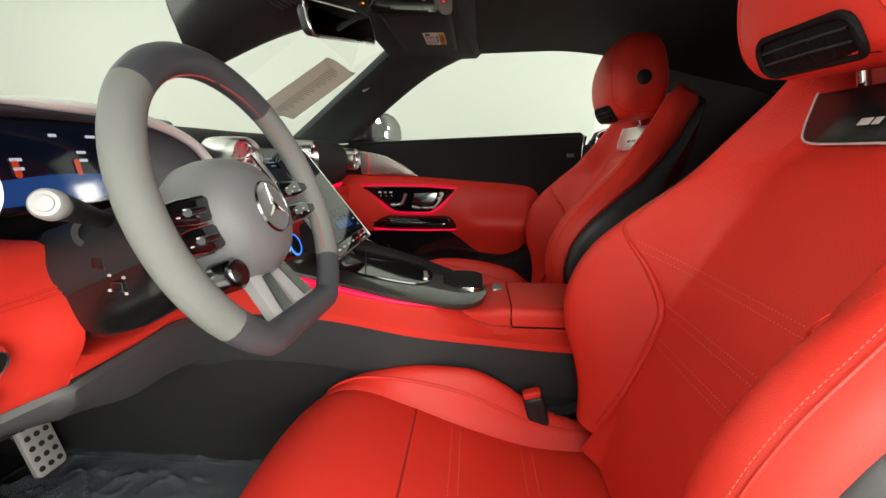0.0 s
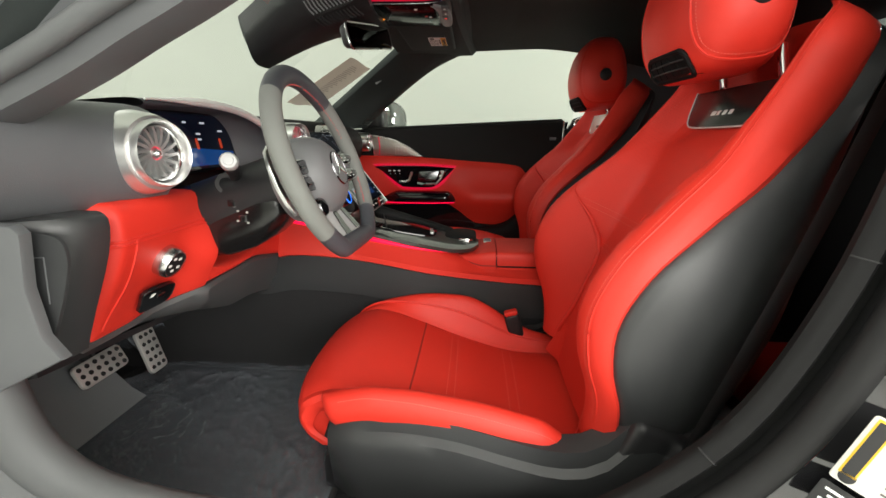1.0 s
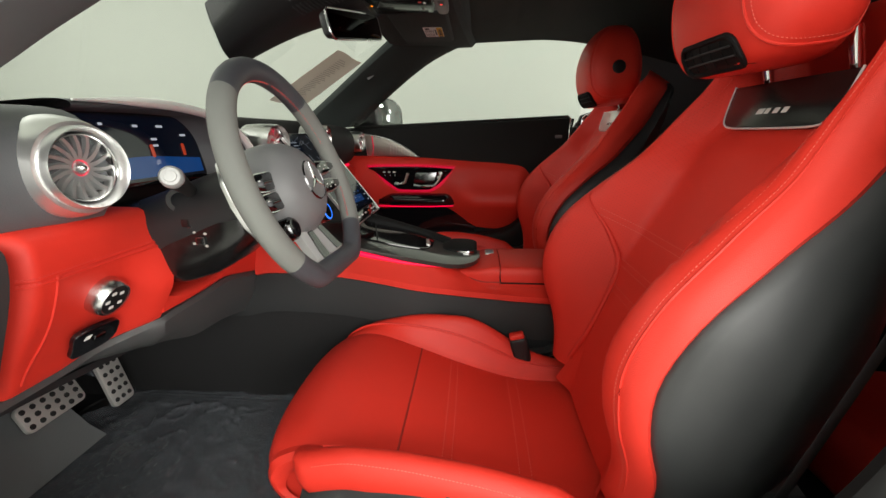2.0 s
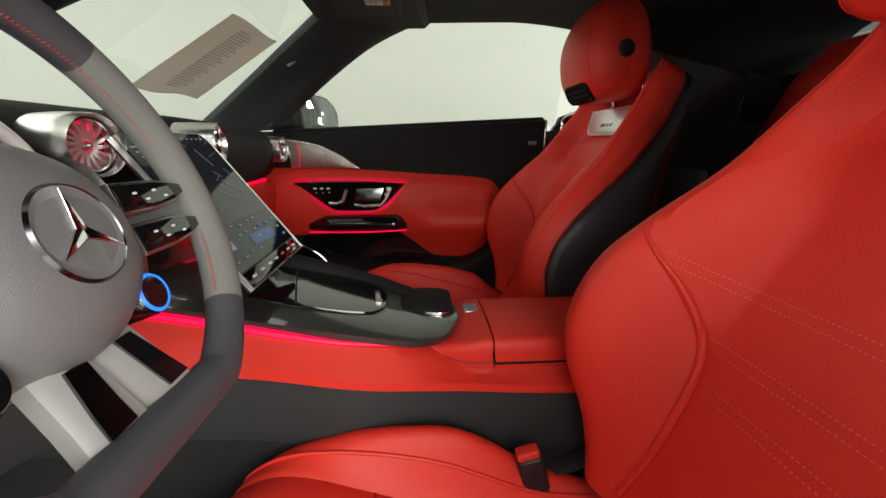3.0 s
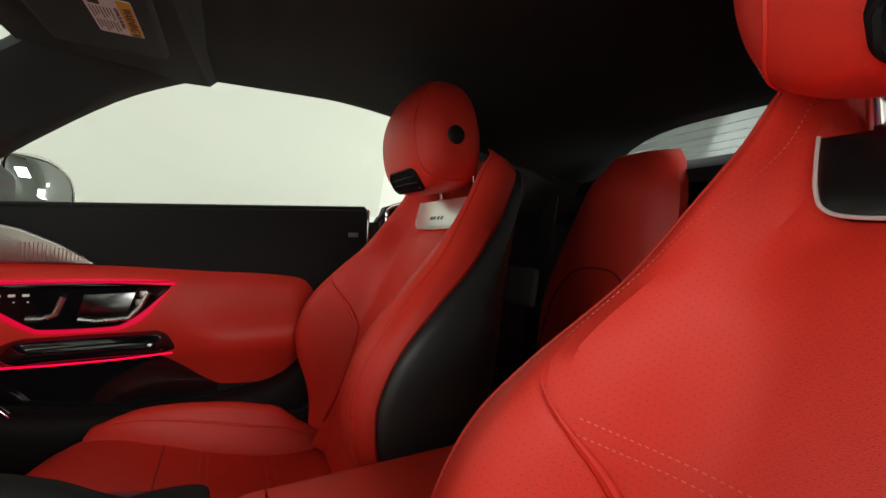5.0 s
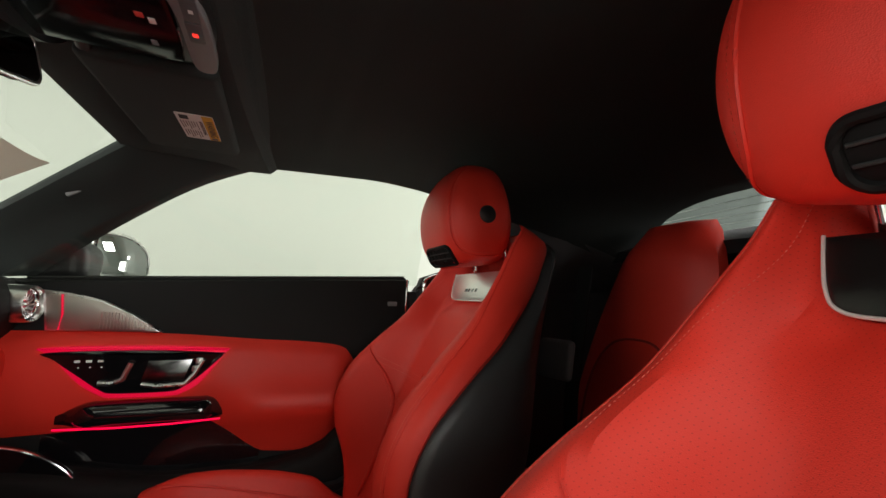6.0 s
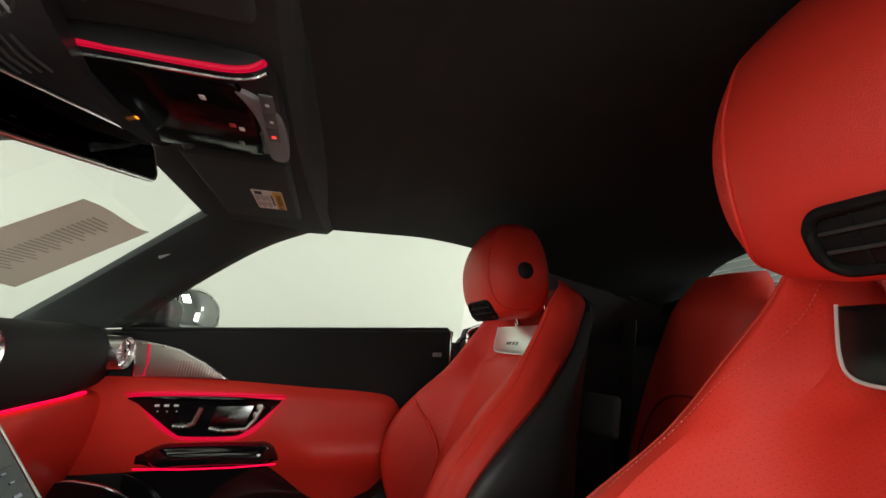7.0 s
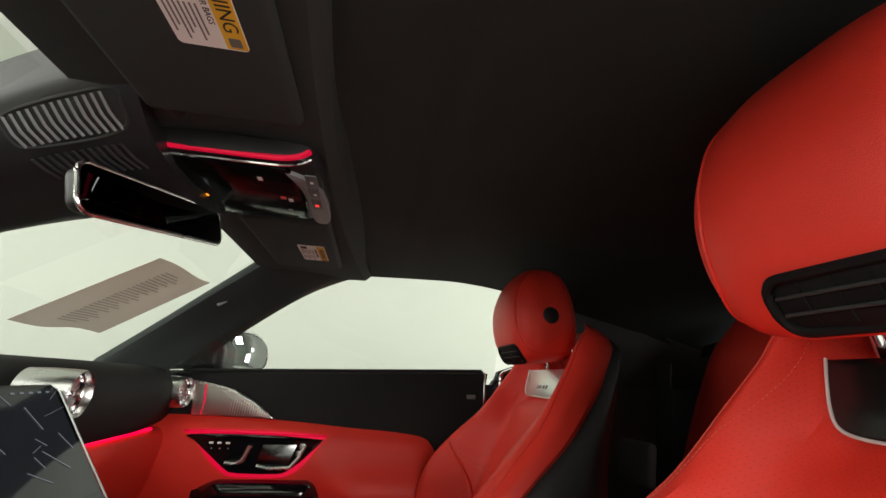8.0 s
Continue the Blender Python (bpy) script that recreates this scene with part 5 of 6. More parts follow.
stalk = part("stalk", tube([(-0.385, -0.37, 0.824), (-0.352, -0.43, 0.842), (-0.318, -0.495, 0.861)], lambda a: 0.0085 + 0.003 * smooth((a - 0.55) / 0.3), 12), BLACK_PLASTIC, column, "black stalk with silver end")
stalk.matrix_basis = Matrix.Translation((0.36, 0.318, -0.80))
sk = part("stalk_end", lathe([(0, 0.010), (0.007, 0.0095), (0.0075, 0.0082), (0.011, 0.008), (0.0135, 0.005), (0.0142, -0.004), (0.012, -0.013)], 28, frame_of((-0.3125, -0.505, 0.8635), (1, 0.5, 0), (0, 0.28, 1)) @ Matrix.Scale(0.86, 4)), SHEEN_GREY, stalk, "round satin metal stalk end")
part("stalk_collar", lathe([(0.018, 0.006), (0.016, 0.009), (0.010, 0.009)], 24, frame_of((-0.380, -0.405, 0.822), (1, 0.3, 0), (0, 0.2, 1))), RUBBER, column).matrix_basis = Matrix.Translation((0.36, 0.318, -0.80))
for x, z, w, h in ((-0.369, 0.794, 0.015, 0.015), (-0.353, 0.769, 0.013, 0.012)):
    sw_m = frame_of((x, -0.417, z), (1, 0, 0), (0, 0, 1))
    col_sw = part("column_switch", plate(rounded(w, h, 0.0025), 0.003, 0.001, sw_m), DARK_CHROME, column, "small switch on the column")
    col_sw.matrix_basis = Matrix.Translation((0.36, 0.318, -0.80))
    part("switch_cap", plate(rounded(w - 0.004, h - 0.004, 0.002), 0.0012, 0.0004, sw_m @ pose(0, 0, 0.003)), SHROUD_BLACK, col_sw)
for x, z in ((-0.346, 0.762), (-0.363, 0.765), (-0.346, 0.779), (-0.361, 0.781)):
    part("symbol", plate(rounded(0.004, 0.003, 0.001, 2), 0.0006, 0, frame_of((x, -0.4172, z), (1, 0, 0), (0, 0, 1))), PAPER_INK, col_sw)

# ---- centre console ----
con = thing("centre_console", "red leather centre console with carbon trim and ambient light", "console")


def con_top(x):
    return curve1((-0.46, -0.36, -0.20, 0.0, 0.10, 0.45), (0.715, 0.695, 0.655, 0.622, 0.620, 0.625))(x)


def con_wide(x):
    """Half the width between the flanks' upper edges, narrower beside the armrest."""
    return 0.118 + 0.02 * smooth((-x - 0.2) / 0.25) - 0.033 * smooth((x + 0.15) / 0.20)


xs = [-0.90 + 1.34 * i / 60 for i in range(61)]
for sgn in (-1, 1):
    side, dark, rug = [], [], []
    for x in xs:
        t = con_top(x) - 0.027 * smooth((x + 0.06) / 0.11)
        lo = curve1((-0.46, -0.404, -0.296, -0.164, -0.06, 0.02, 0.154, 0.45), (0.622, 0.634, 0.627, 0.606, 0.584, 0.570, 0.560, 0.552))(x)
        wide = con_wide(x)
        if x > -0.45:
            side.append([(x, sgn * (wide - 0.03), t + 0.003), (x, sgn * (wide - 0.008), t + 0.000), (x, sgn * (wide + 0.002), t - 0.012), (x, sgn * (wide + 0.022), lo + 0.012), (x, sgn * (wide + 0.022), lo), (x, sgn * (wide + 0.01), lo - 0.006)])
        dark.append([(x, sgn * (wide + 0.014), lo - 0.002), (x, sgn * (wide + 0.018), lo - 0.02), (x, sgn * (wide + 0.026), lo - 0.06), (x, sgn * (wide + 0.024), lo - 0.085)])
        rug.append([(x, sgn * (wide + 0.020), lo - 0.075), (x, sgn * (wide + 0.03), 0.45), (x, sgn * (wide + 0.04), 0.23)])
    part("side_panel", slab(side, (0, -sgn * 0.01, 0)), RED_LEATHER, con, "red leather console flank")
    part("tunnel_side", slab(dark, (0, -sgn * 0.01, 0)), SEAL_DARK, con, "charcoal lower tunnel trim")
    part("tunnel_carpet", slab(rug, (0, -sgn * 0.01, 0)), CARPET, con, "black tunnel carpet")
    strip_pts = [(x, sgn * (con_wide(x) - 0.0115), con_top(x) + 0.0025) for x in (-0.42 + 0.40 * i / 30 for i in range(31))]
    part("ambient_line", tube(strip_pts, lambda a: 0.0060 - 0.0052 * smooth((a - 0.45) / 0.55), 8), AMBIENT, con, "red light line under the carbon trim")
part("core", slab([[(x, y, con_top(x) - 0.02) for y in (-0.07, 0, 0.07)] for x in xs if x > -0.45], (0, 0, -0.10)), BLACK_PLASTIC, con)
# carbon trim with a rounded rear end
car_rows = []
for i in range(41):
    x = -0.44 + 0.47 * i / 40
    half = (0.104 + 0.02 * smooth((-x - 0.2) / 0.25)) * (1 if x < -0.05 else max(0.02, math.sqrt(max(0, 1 - ((x + 0.05) / 0.082) ** 2))))
    car_rows.append([(x, half * u, con_top(x) + 0.015 + 0.005 * (1 - abs(u) ** 3)) for u in (k / 8 for k in range(-8, 9))])
part("carbon_trim", slab(car_rows, (0, 0, -0.009)), CARBON, con, "glossy carbon fibre console trim")
# gloss tray lid, and black rail towards the passenger
tray = []
for i in range(25):
    x = -0.262 + 0.182 * i / 24
    far = curve1((-0.27, -0.15, -0.11, -0.09, -0.08), (0.094, 0.098, 0.084, 0.062, 0.040))(x)
    near = curve1((-0.27, -0.16, -0.10, -0.088, -0.08), (-0.052, -0.050, -0.040, -0.028, -0.012))(x)
    tray.append([(x, near + (far - near) * a, con_top(x) + h) for a, h in crom([(0.0, 0.014), (0.012, 0.0215), (0.05, 0.0228), (0.5, 0.0235), (0.95, 0.0228), (0.988, 0.0215), (1.0, 0.014)], 17)])
part("tray_lid", slab(tray, (0, 0, -0.006)), GLOSS_BLACK, con, "piano black tray lid")
part("tray_gap", tube([(-0.200 - 0.012 * k, -0.048 + 0.046 * k, con_top(-0.200 - 0.012 * k) + 0.0234) for k in range(4)], 0.0014, 6), RUBBER, con)
catch = part("tray_catch", rbox(0.008, 0.042, 0.004, 0.0015, 2, pose(-0.094, 0.024, con_top(-0.094) + 0.0240, 0, 8, 8)), SATIN, con, "bright tray catch")
part("catch_line", rbox(0.010, 0.012, 0.005, 0.001, 1, pose(-0.090, -0.001, con_top(-0.09) + 0.0245)), SATIN, con)
rail = []
for i in range(29):
    x = -0.275 + 0.235 * i / 28
    q = smooth((i + 2) / 5)
    mid_y = curve1((-0.28, -0.16, -0.10, -0.06, -0.04), (0.112, 0.114, 0.096, 0.068, 0.055))(x)
    zt = con_top(x) + 0.012 + (0.030 - 0.010 * smooth(i / 20)) * q
    rail.append([(x, mid_y + y, con_top(x) + 0.004 + (zt - con_top(x) - 0.004) * h) for y, h in crom([(-0.019, 0.0), (-0.018, 0.55), (-0.012, 0.92), (0.0, 1.0), (0.012, 0.9), (0.018, 0.5), (0.019, 0.0)], 17)])
part("hand_rail", slab(rail, (0, 0, -0.004)), BLACK_LEATHER, con, "black padded rail beside the tray")
pod = []
for i in range(19):
    a_ = math.pi * i / 18
    x = -0.018 - 0.042 * math.cos(a_)
    g = max(0.02, math.sin(a_)) ** 0.35
    pod.append([(x, 0.034 + (y - 0.034) * (0.72 + 0.28 * g), 0.628 + h * (0.30 + 0.70 * g)) for y, h in crom([(-0.008, 0.0), (-0.010, 0.012), (-0.016, 0.016), (-0.015, 0.021), (-0.004, 0.026), (0.03, 0.029), (0.07, 0.027), (0.086, 0.016), (0.088, 0.0)], 25)])
part("hand_rest", slab(pod, (0, 0, -0.004)), BLACK_LEATHER, con, "black hand rest")
part("hand_rest_edge", tube(crom([(-0.062, 0.040, 0.6455), (-0.054, 0.016, 0.645), (-0.036, -0.006, 0.6445), (-0.012, -0.0165, 0.644), (0.010, -0.016, 0.6435), (0.022, 0.000, 0.6435)], 30), 0.0028, 8, flat=1.3), CHROME, con, "chrome edge of the hand rest")
# armrest lid and button
arm, fore = [], []
for i in range(17):
    x = 0.0750 + 0.3510 * i / 16
    arm.append([(x, y, z) for y, z in crom([(-0.0845, 0.596), (-0.0845, 0.614), (-0.080, 0.626), (-0.066, 0.6305), (0, 0.634), (0.066, 0.6305), (0.080, 0.626), (0.0845, 0.614), (0.0845, 0.596)], 29)])
lid = part("armrest_lid", slab(arm, (0, 0, -0.008)), RED_LEATHER, con, "red leather armrest lid")
for side in (-1, 1):
    part("stitching", stitches([(x, side * 0.0768, 0.6282) for x in (0.08 + 0.34 * k / 30 for k in range(31))], (0, side * 0.6, 1), 0.003, 0.0016, 0.0004), PINK_THREAD, lid)
    part("lid_gap", tube([(0.0735, side * 0.081, 0.620), (0.0735, side * 0.0848, 0.606)] + [(x, side * 0.0853, 0.5955) for x in (0.076, 0.10, 0.2, 0.3, 0.42)], 0.0018, 6), VENT_HOLE, lid, "dark gap below the lid")
for i in range(11):
    x = -0.020 + 0.0925 * i / 10
    h = 0.007 * smooth((i - 4) / 5) - 0.004 * (1 - smooth(i / 5))
    g, low = 0.84 + 0.15 * smooth(i / 7), 0.608 - 0.011 * smooth(i / 7)
    fore.append([(x, y * g, z) for y, z in crom([(-0.0845, low), (-0.0845, 0.612 + h * 0.5), (-0.080, 0.620 + h), (-0.066, 0.6235 + h), (0, 0.627 + h), (0.066, 0.6235 + h), (0.080, 0.620 + h), (0.0845, 0.612 + h * 0.5), (0.0845, low)], 29)])
forep = part("armrest_front", slab(fore, (0, 0, -0.008)), RED_LEATHER, con, "red leather section ahead of the armrest")
part("stitching", stitches([(x, -0.0765, 0.6278) for x in (0.04 + 0.03 * k / 6 for k in range(7))], (0, -0.6, 1), 0.003, 0.0016, 0.0004), PINK_THREAD, forep)
part("lower_seam", tube([(-0.020 + 0.0925 * i / 10, -0.0852 * (0.84 + 0.15 * smooth(i / 7)), 0.6075 - 0.011 * smooth(i / 7)) for i in range(11)], 0.0014, 6), RED_SHADOW, forep)
btn = part("lid_button", rbox(0.022, 0.034, 0.006, 0.003, 3, pose(0.054, 0.029, 0.6315)), SATIN, con, "satin metal lid button")
part("button_face", rbox(0.016, 0.026, 0.002, 0.0008, 1, pose(0.054, 0.029, 0.6348)), TRIM_PLASTIC, btn)

# centre touchscreen
SD = radians(50)
up_s = Vector((-math.cos(SD), 0, math.sin(SD)))
ts = thing("touchscreen", "large tilted centre touchscreen with a street map", "touchscreen", at=(-0.228, -0.004, 0.722))
sm = frame_of((0, 0, 0), (0, 1, 0), up_s)
so = [(-0.110, 0.0), (0.108, 0.0), (0.143, 0.235), (0.136, 0.246), (-0.072, 0.246), (-0.082, 0.235)]
scr = part("screen_body", plate(so, 0.008, 0.002, sm @ pose(0, 0, -0.008)), BLACK_PLASTIC, ts, "black screen body")
part("screen_edge", slab([[sm @ Vector((x - 0.0022, y, -0.003)), sm @ Vector((x - 0.0022, y, 0.0015)), sm @ Vector((x + 0.001, y, 0.0022))] for x, y in ((-0.111, 0.0), (-0.083, 0.233))], tuple(sm.to_3x3() @ Vector((0.002, 0, -0.001)))), VENT_SILVER, scr, "bright metal edge of the screen")
part("screen_edge", tube([sm @ Vector((0.109, 0.001, 0.0005)), sm @ Vector((0.1435, 0.234, 0.0005))], 0.0014, 6), SATIN, scr)
part("screen_edge", tube([sm @ Vector((-0.110, 0.001, 0.0008)), sm @ Vector((0.108, 0.001, 0.0008))], 0.0013, 6), SATIN, scr)
face = part("screen_glass", plate([(x - 0.003 * (1 if x > 0 else -1), 0.022 + (y - 0.022) * 0.985) if y > 0.01 else (x * 0.985, 0.024) for x, y in so], 0.0008, 0, sm @ pose(0, 0, 0.0002)), SCREEN_DARK, scr, "dark screen glass")
bar = part("button_bar", plate([(-0.104, 0.003), (0.104, 0.003), (0.107, 0.022), (-0.103, 0.022)], 0.0012, 0.0003, sm @ pose(0, 0, 0.0002)), GLOSS_BLACK, scr, "black button bar")
for k in range(7):
    part("key", plate(rounded(0.011, 0.0034, 0.001, 2, -0.084 + 0.028 * k, 0.0125), 0.0006, 0, sm @ pose(0, 0, 0.0016)), SCREEN_RED if k == 4 else WHITE_PRINT, bar)


def onscreen(name, outline, mat, lift=0.0012):
    return part(name, plate([(x + 0.105 * (y - 0.03), y) for x, y in outline], 0.0004, 0, sm @ pose(0, 0, lift)), mat, face)


onscreen("map_picture", [(-0.104, 0.085), (0.106, 0.085), (0.112, 0.238), (-0.096, 0.238)], SCREEN_GREY)
onscreen("menu_picture", [(-0.104, 0.030), (0.105, 0.030), (0.106, 0.084), (-0.104, 0.084)], SCREEN_MID)
onscreen("glow", [(-0.02, 0.044), (0.06, 0.040), (0.064, 0.058), (-0.016, 0.060)], MAP_BLUE, 0.0018)
onscreen("album_tile", rounded(0.020, 0.020, 0.001, 2, -0.078, 0.062), MAP_PALE, 0.0018)
onscreen("album_mark", rounded(0.010, 0.008, 0.002, 3, -0.078, 0.062), SCREEN_RED, 0.0024)
rnd = random.Random(4)
for row in range(4):
    for k in range(8):
        if rnd.random() < 0.72:
            x = -0.088 + 0.025 * k + rnd.uniform(-0.004, 0.004)
            if row > 0 and x < -0.062:
                continue
            onscreen("icon", rounded(rnd.uniform(0.004, 0.010), rnd.choice((0.0016, 0.0022, 0.004)), 0.0006, 2, x, 0.038 + 0.014 * row + rnd.uniform(-0.002, 0.002)), MAP_PALE if rnd.random() < 0.75 else MAP_BLUE, 0.0024)
for k in range(5):
    onscreen("status_icon", rounded(0.006, 0.0022, 0.0006, 2, 0.040 + 0.014 * k, 0.232), MAP_PALE, 0.0021)
onscreen("route_panel", [(-0.098, 0.196), (-0.052, 0.196), (-0.050, 0.226), (-0.098, 0.226)], SCREEN_MID, 0.0016)
for k in range(3):
    onscreen("route_line", rounded(0.030 - 0.006 * k, 0.0024, 0.0006, 2, -0.076, 0.218 - 0.008 * k), MAP_PALE, 0.0021)
for k in range(22):
    x, y, a = rnd.uniform(-0.09, 0.10), rnd.uniform(0.10, 0.225), math.radians(rnd.choice((12, 24, 100, 112, 140)) + rnd.uniform(-8, 8))
    l = rnd.uniform(0.015, 0.045)
    onscreen("map_road", [(min(0.112, max(-0.098, x + l * math.cos(a) * i - 0.0005 * j * math.sin(a))), min(0.236, max(0.09, y + l * math.sin(a) * i + 0.0005 * j * math.cos(a)))) for i, j in ((0, 0), (1, 0), (1, 1), (0, 1))], MAP_PALE, 0.0021)
part("screen_stand", rbox(0.05, 0.10, 0.06, 0.01, 2, frame_of((-0.30 + 0.228, 0.0, 0.745 - 0.722), (1, 0, 0), (0, 1, 0))), BLACK_PLASTIC, ts)

# ---- header fittings ----


def visor(name, y0, y1, lab):
    root = thing(name, lab, "sun visor", "sun visors", at=(-0.13, (y0 + y1) / 2, 1.19))
    board = part("visor_board", rbox(0.15, y1 - y0, 0.018, 0.008, 4), HEADLINER, root, "black cloth-covered board")
    return root, board


def warning(board, y, m):
    """The printed label: white field with bars of text, and a yellow band with its heading."""
    lab = part("warning_label", plate(rounded(0.052, 0.110, 0.004, 4), 0.0006, 0, m), WHITE_PRINT, board, "white and yellow airbag warning label")
    part("heading_band", plate([(0.010, -0.053), (0.0255, -0.053), (0.0255, 0.053), (0.010, 0.053)], 0.0005, 0, m @ pose(0, 0, 0.0007)), YELLOW, lab)
    letters("WARNING", 0.0150, m @ frame_of((0.0178, 0.0, 0.0014), (0, y, 0), (-y, 0, 0)), INK_BLACK, lab)
    letters("ADVANCED AIR BAGS", 0.0062, m @ frame_of((0.0058, 0.0, 0.0009), (0, y, 0), (-y, 0, 0)), INK_BLACK, lab)
    part("pictogram", plate(rounded(0.009, 0.009, 0.001, 2, 0.0178, y * 0.046), 0.0003, 0, m @ pose(0, 0, 0.0013)), INK, lab)
    part("pictogram", plate(rounded(0.012, 0.016, 0.001, 2, -0.015, -y * 0.040), 0.0003, 0, m @ pose(0, 0, 0.0007)), INK_BLACK, lab)
    for k in range(7):
        for j in range(2):
            v0 = -y * 0.026 + y * 0.040 * j
            v1 = v0 + y * (0.034 - 0.006 * ((k + j) % 3))
            a, b = min(v0, v1), max(v0, v1)
            part("text_line", plate([(-0.0225 + 0.0036 * k, a), (-0.0212 + 0.0036 * k, a), (-0.0212 + 0.0036 * k, b), (-0.0225 + 0.0036 * k, b)], 0.0003, 0, m @ pose(0, 0, 0.0007)), INK, lab)
    return lab


v1, b1 = visor("sun_visor", 0.15, 0.47, "black folded sun visor with a warning label")
v2, b2 = visor("sun_visor", -0.50, -0.14, "black folded sun visor with a warning label")
warning(b1, -1, pose(0.026, 0.026, -0.0092, 180, 0, 0))
warning(b2, -1, pose(0.024, 0.020, -0.0092, 180, 0, 0))
for v, y in ((v1, -0.165), (v2, 0.165)):
    part("visor_hinge", tube([(-0.06, y, 0.0), (-0.055, y + 0.03 * (1 if y > 0 else -1), 0.004)], 0.008, 10), BLACK_PLASTIC, v)

oh = thing("overhead_console", "glossy black overhead console with red light bar", "overhead console", at=(-0.15, 0.015, 1.185))
part("console_body", plate([tuple(p) for p in crom([(-0.10, -0.085), (0.06, -0.095), (0.098, -0.075), (0.102, 0.0), (0.098, 0.08), (0.06, 0.10), (-0.09, 0.09), (-0.11, 0.0)], 40, True)], 0.022, 0.006, pose(0, 0, 0.012, 180, 0, 0)), BLACK_PLASTIC, oh, "black housing")
gp = part("console_face", plate([tuple(p) for p in crom([(-0.10, -0.078), (0.05, -0.085), (0.07, -0.07), (0.074, 0.0), (0.07, 0.065), (0.045, 0.082), (-0.09, 0.075), (-0.105, 0.0)], 40, True)], 0.006, 0.002, pose(0, 0, -0.009, 180, 0, 0)), LAMP_BLACK, oh, "gloss black lamp panel")
part("light_bar", tube(crom([(-0.072, -0.094, -0.007), (-0.03, -0.096, -0.008), (0.02, -0.097, -0.009), (0.06, -0.098, -0.009), (0.082, -0.104, -0.008), (0.096, -0.114, -0.006)], 24), 0.0034, 8), AMBIENT_DIM, oh, "red light bar")
part("chrome_line", tube(crom([(-0.08, -0.084, -0.012), (-0.03, -0.087, -0.013), (0.02, -0.089, -0.014), (0.06, -0.090, -0.014), (0.084, -0.096, -0.013), (0.098, -0.106, -0.011)], 24), 0.0018, 6), CHROME, oh)
face_rim = crom([(-0.10, -0.078), (-0.105, 0.0), (-0.09, 0.075), (-0.02, 0.082), (0.045, 0.082), (0.068, 0.066), (0.074, 0.02)], 40)
part("chrome_line", tube([(x, y, -0.0125) for x, y in face_rim], 0.0016, 6), SATIN, oh, "thin metal edge of the lamp panel")
part("lamp_symbol", plate([(-0.076, -0.004), (-0.066, -0.008), (-0.062, 0.012), (-0.072, 0.016)], 0.0006, 0, pose(0, 0, -0.0154)), BUTTON_AMBER, gp)
part("lamp_symbol", rbox(0.006, 0.006, 0.001, 0.0003, 1, pose(-0.060, 0.024, -0.0154)), BUTTON_AMBER, gp)
for x, y, mat in ((0.028, -0.048, WHITE_PRINT), (0.055, 0.012, WHITE_PRINT), (0.048, 0.052, TRIM_PLASTIC)):
    part("lamp_symbol", rbox(0.006, 0.009, 0.001, 0.0004, 1, pose(x, y, -0.0154)), mat, gp)
part("lamp_symbol", rbox(0.007, 0.008, 0.001, 0.0004, 1, pose(0.046, 0.006, -0.0154)), RED_THREAD, gp)
cap = part("end_cap", plate([tuple(p) for p in crom([(0.078, -0.088), (0.096, -0.098), (0.103, -0.075), (0.104, -0.01), (0.098, 0.030), (0.084, 0.058), (0.062, 0.072), (0.070, 0.045), (0.077, 0.0)], 44, True)], 0.008, 0.003, pose(0, 0, -0.008, 180, 0, 0)), TRIM_PLASTIC, oh, "grey end cap with buttons")
for k in range(3):
    part("side_button", rbox(0.014, 0.034, 0.003, 0.0012, 2, pose(0.0925 - 0.001 * k, -0.058 + 0.036 * k, -0.0165)), PILLAR_GREY, cap)
for k in range(2):
    part("button_mark", rbox(0.004, 0.005, 0.0006, 0.0002, 1, pose(0.0925, -0.058 + 0.036 * k, -0.0182)), WHITE_PRINT, cap)
part("button_light", rbox(0.005, 0.006, 0.0006, 0.0002, 1, pose(0.0905, 0.016, -0.0182)), BUTTON_RED, cap)

sens = thing("sensor_housing", "black moulded sensor cover at the top of the windscreen", "sensor cover", at=(-0.37, 0.0, 1.14))
SECTION = [(-1.0, 0.062), (-0.97, 0.050), (-0.88, 0.034), (-0.74, 0.018), (-0.56, 0.006), (-0.3, 0.0), (0.3, 0.0), (0.56, 0.006), (0.74, 0.018), (0.88, 0.034), (0.97, 0.050), (1.0, 0.062)]


def bowl(a, u, h):
    """The sensor cover: a from its tip on the glass (0) to the header (1), u across, h up its flank."""
    x = -0.50 + 0.29 * a
    half = 0.074 + 0.100 * a
    zb = 1.060 + 0.098 * a + 0.016 * math.sin(math.pi * a)
    return Vector((x + 0.37, half * u, zb - 1.14 + h))


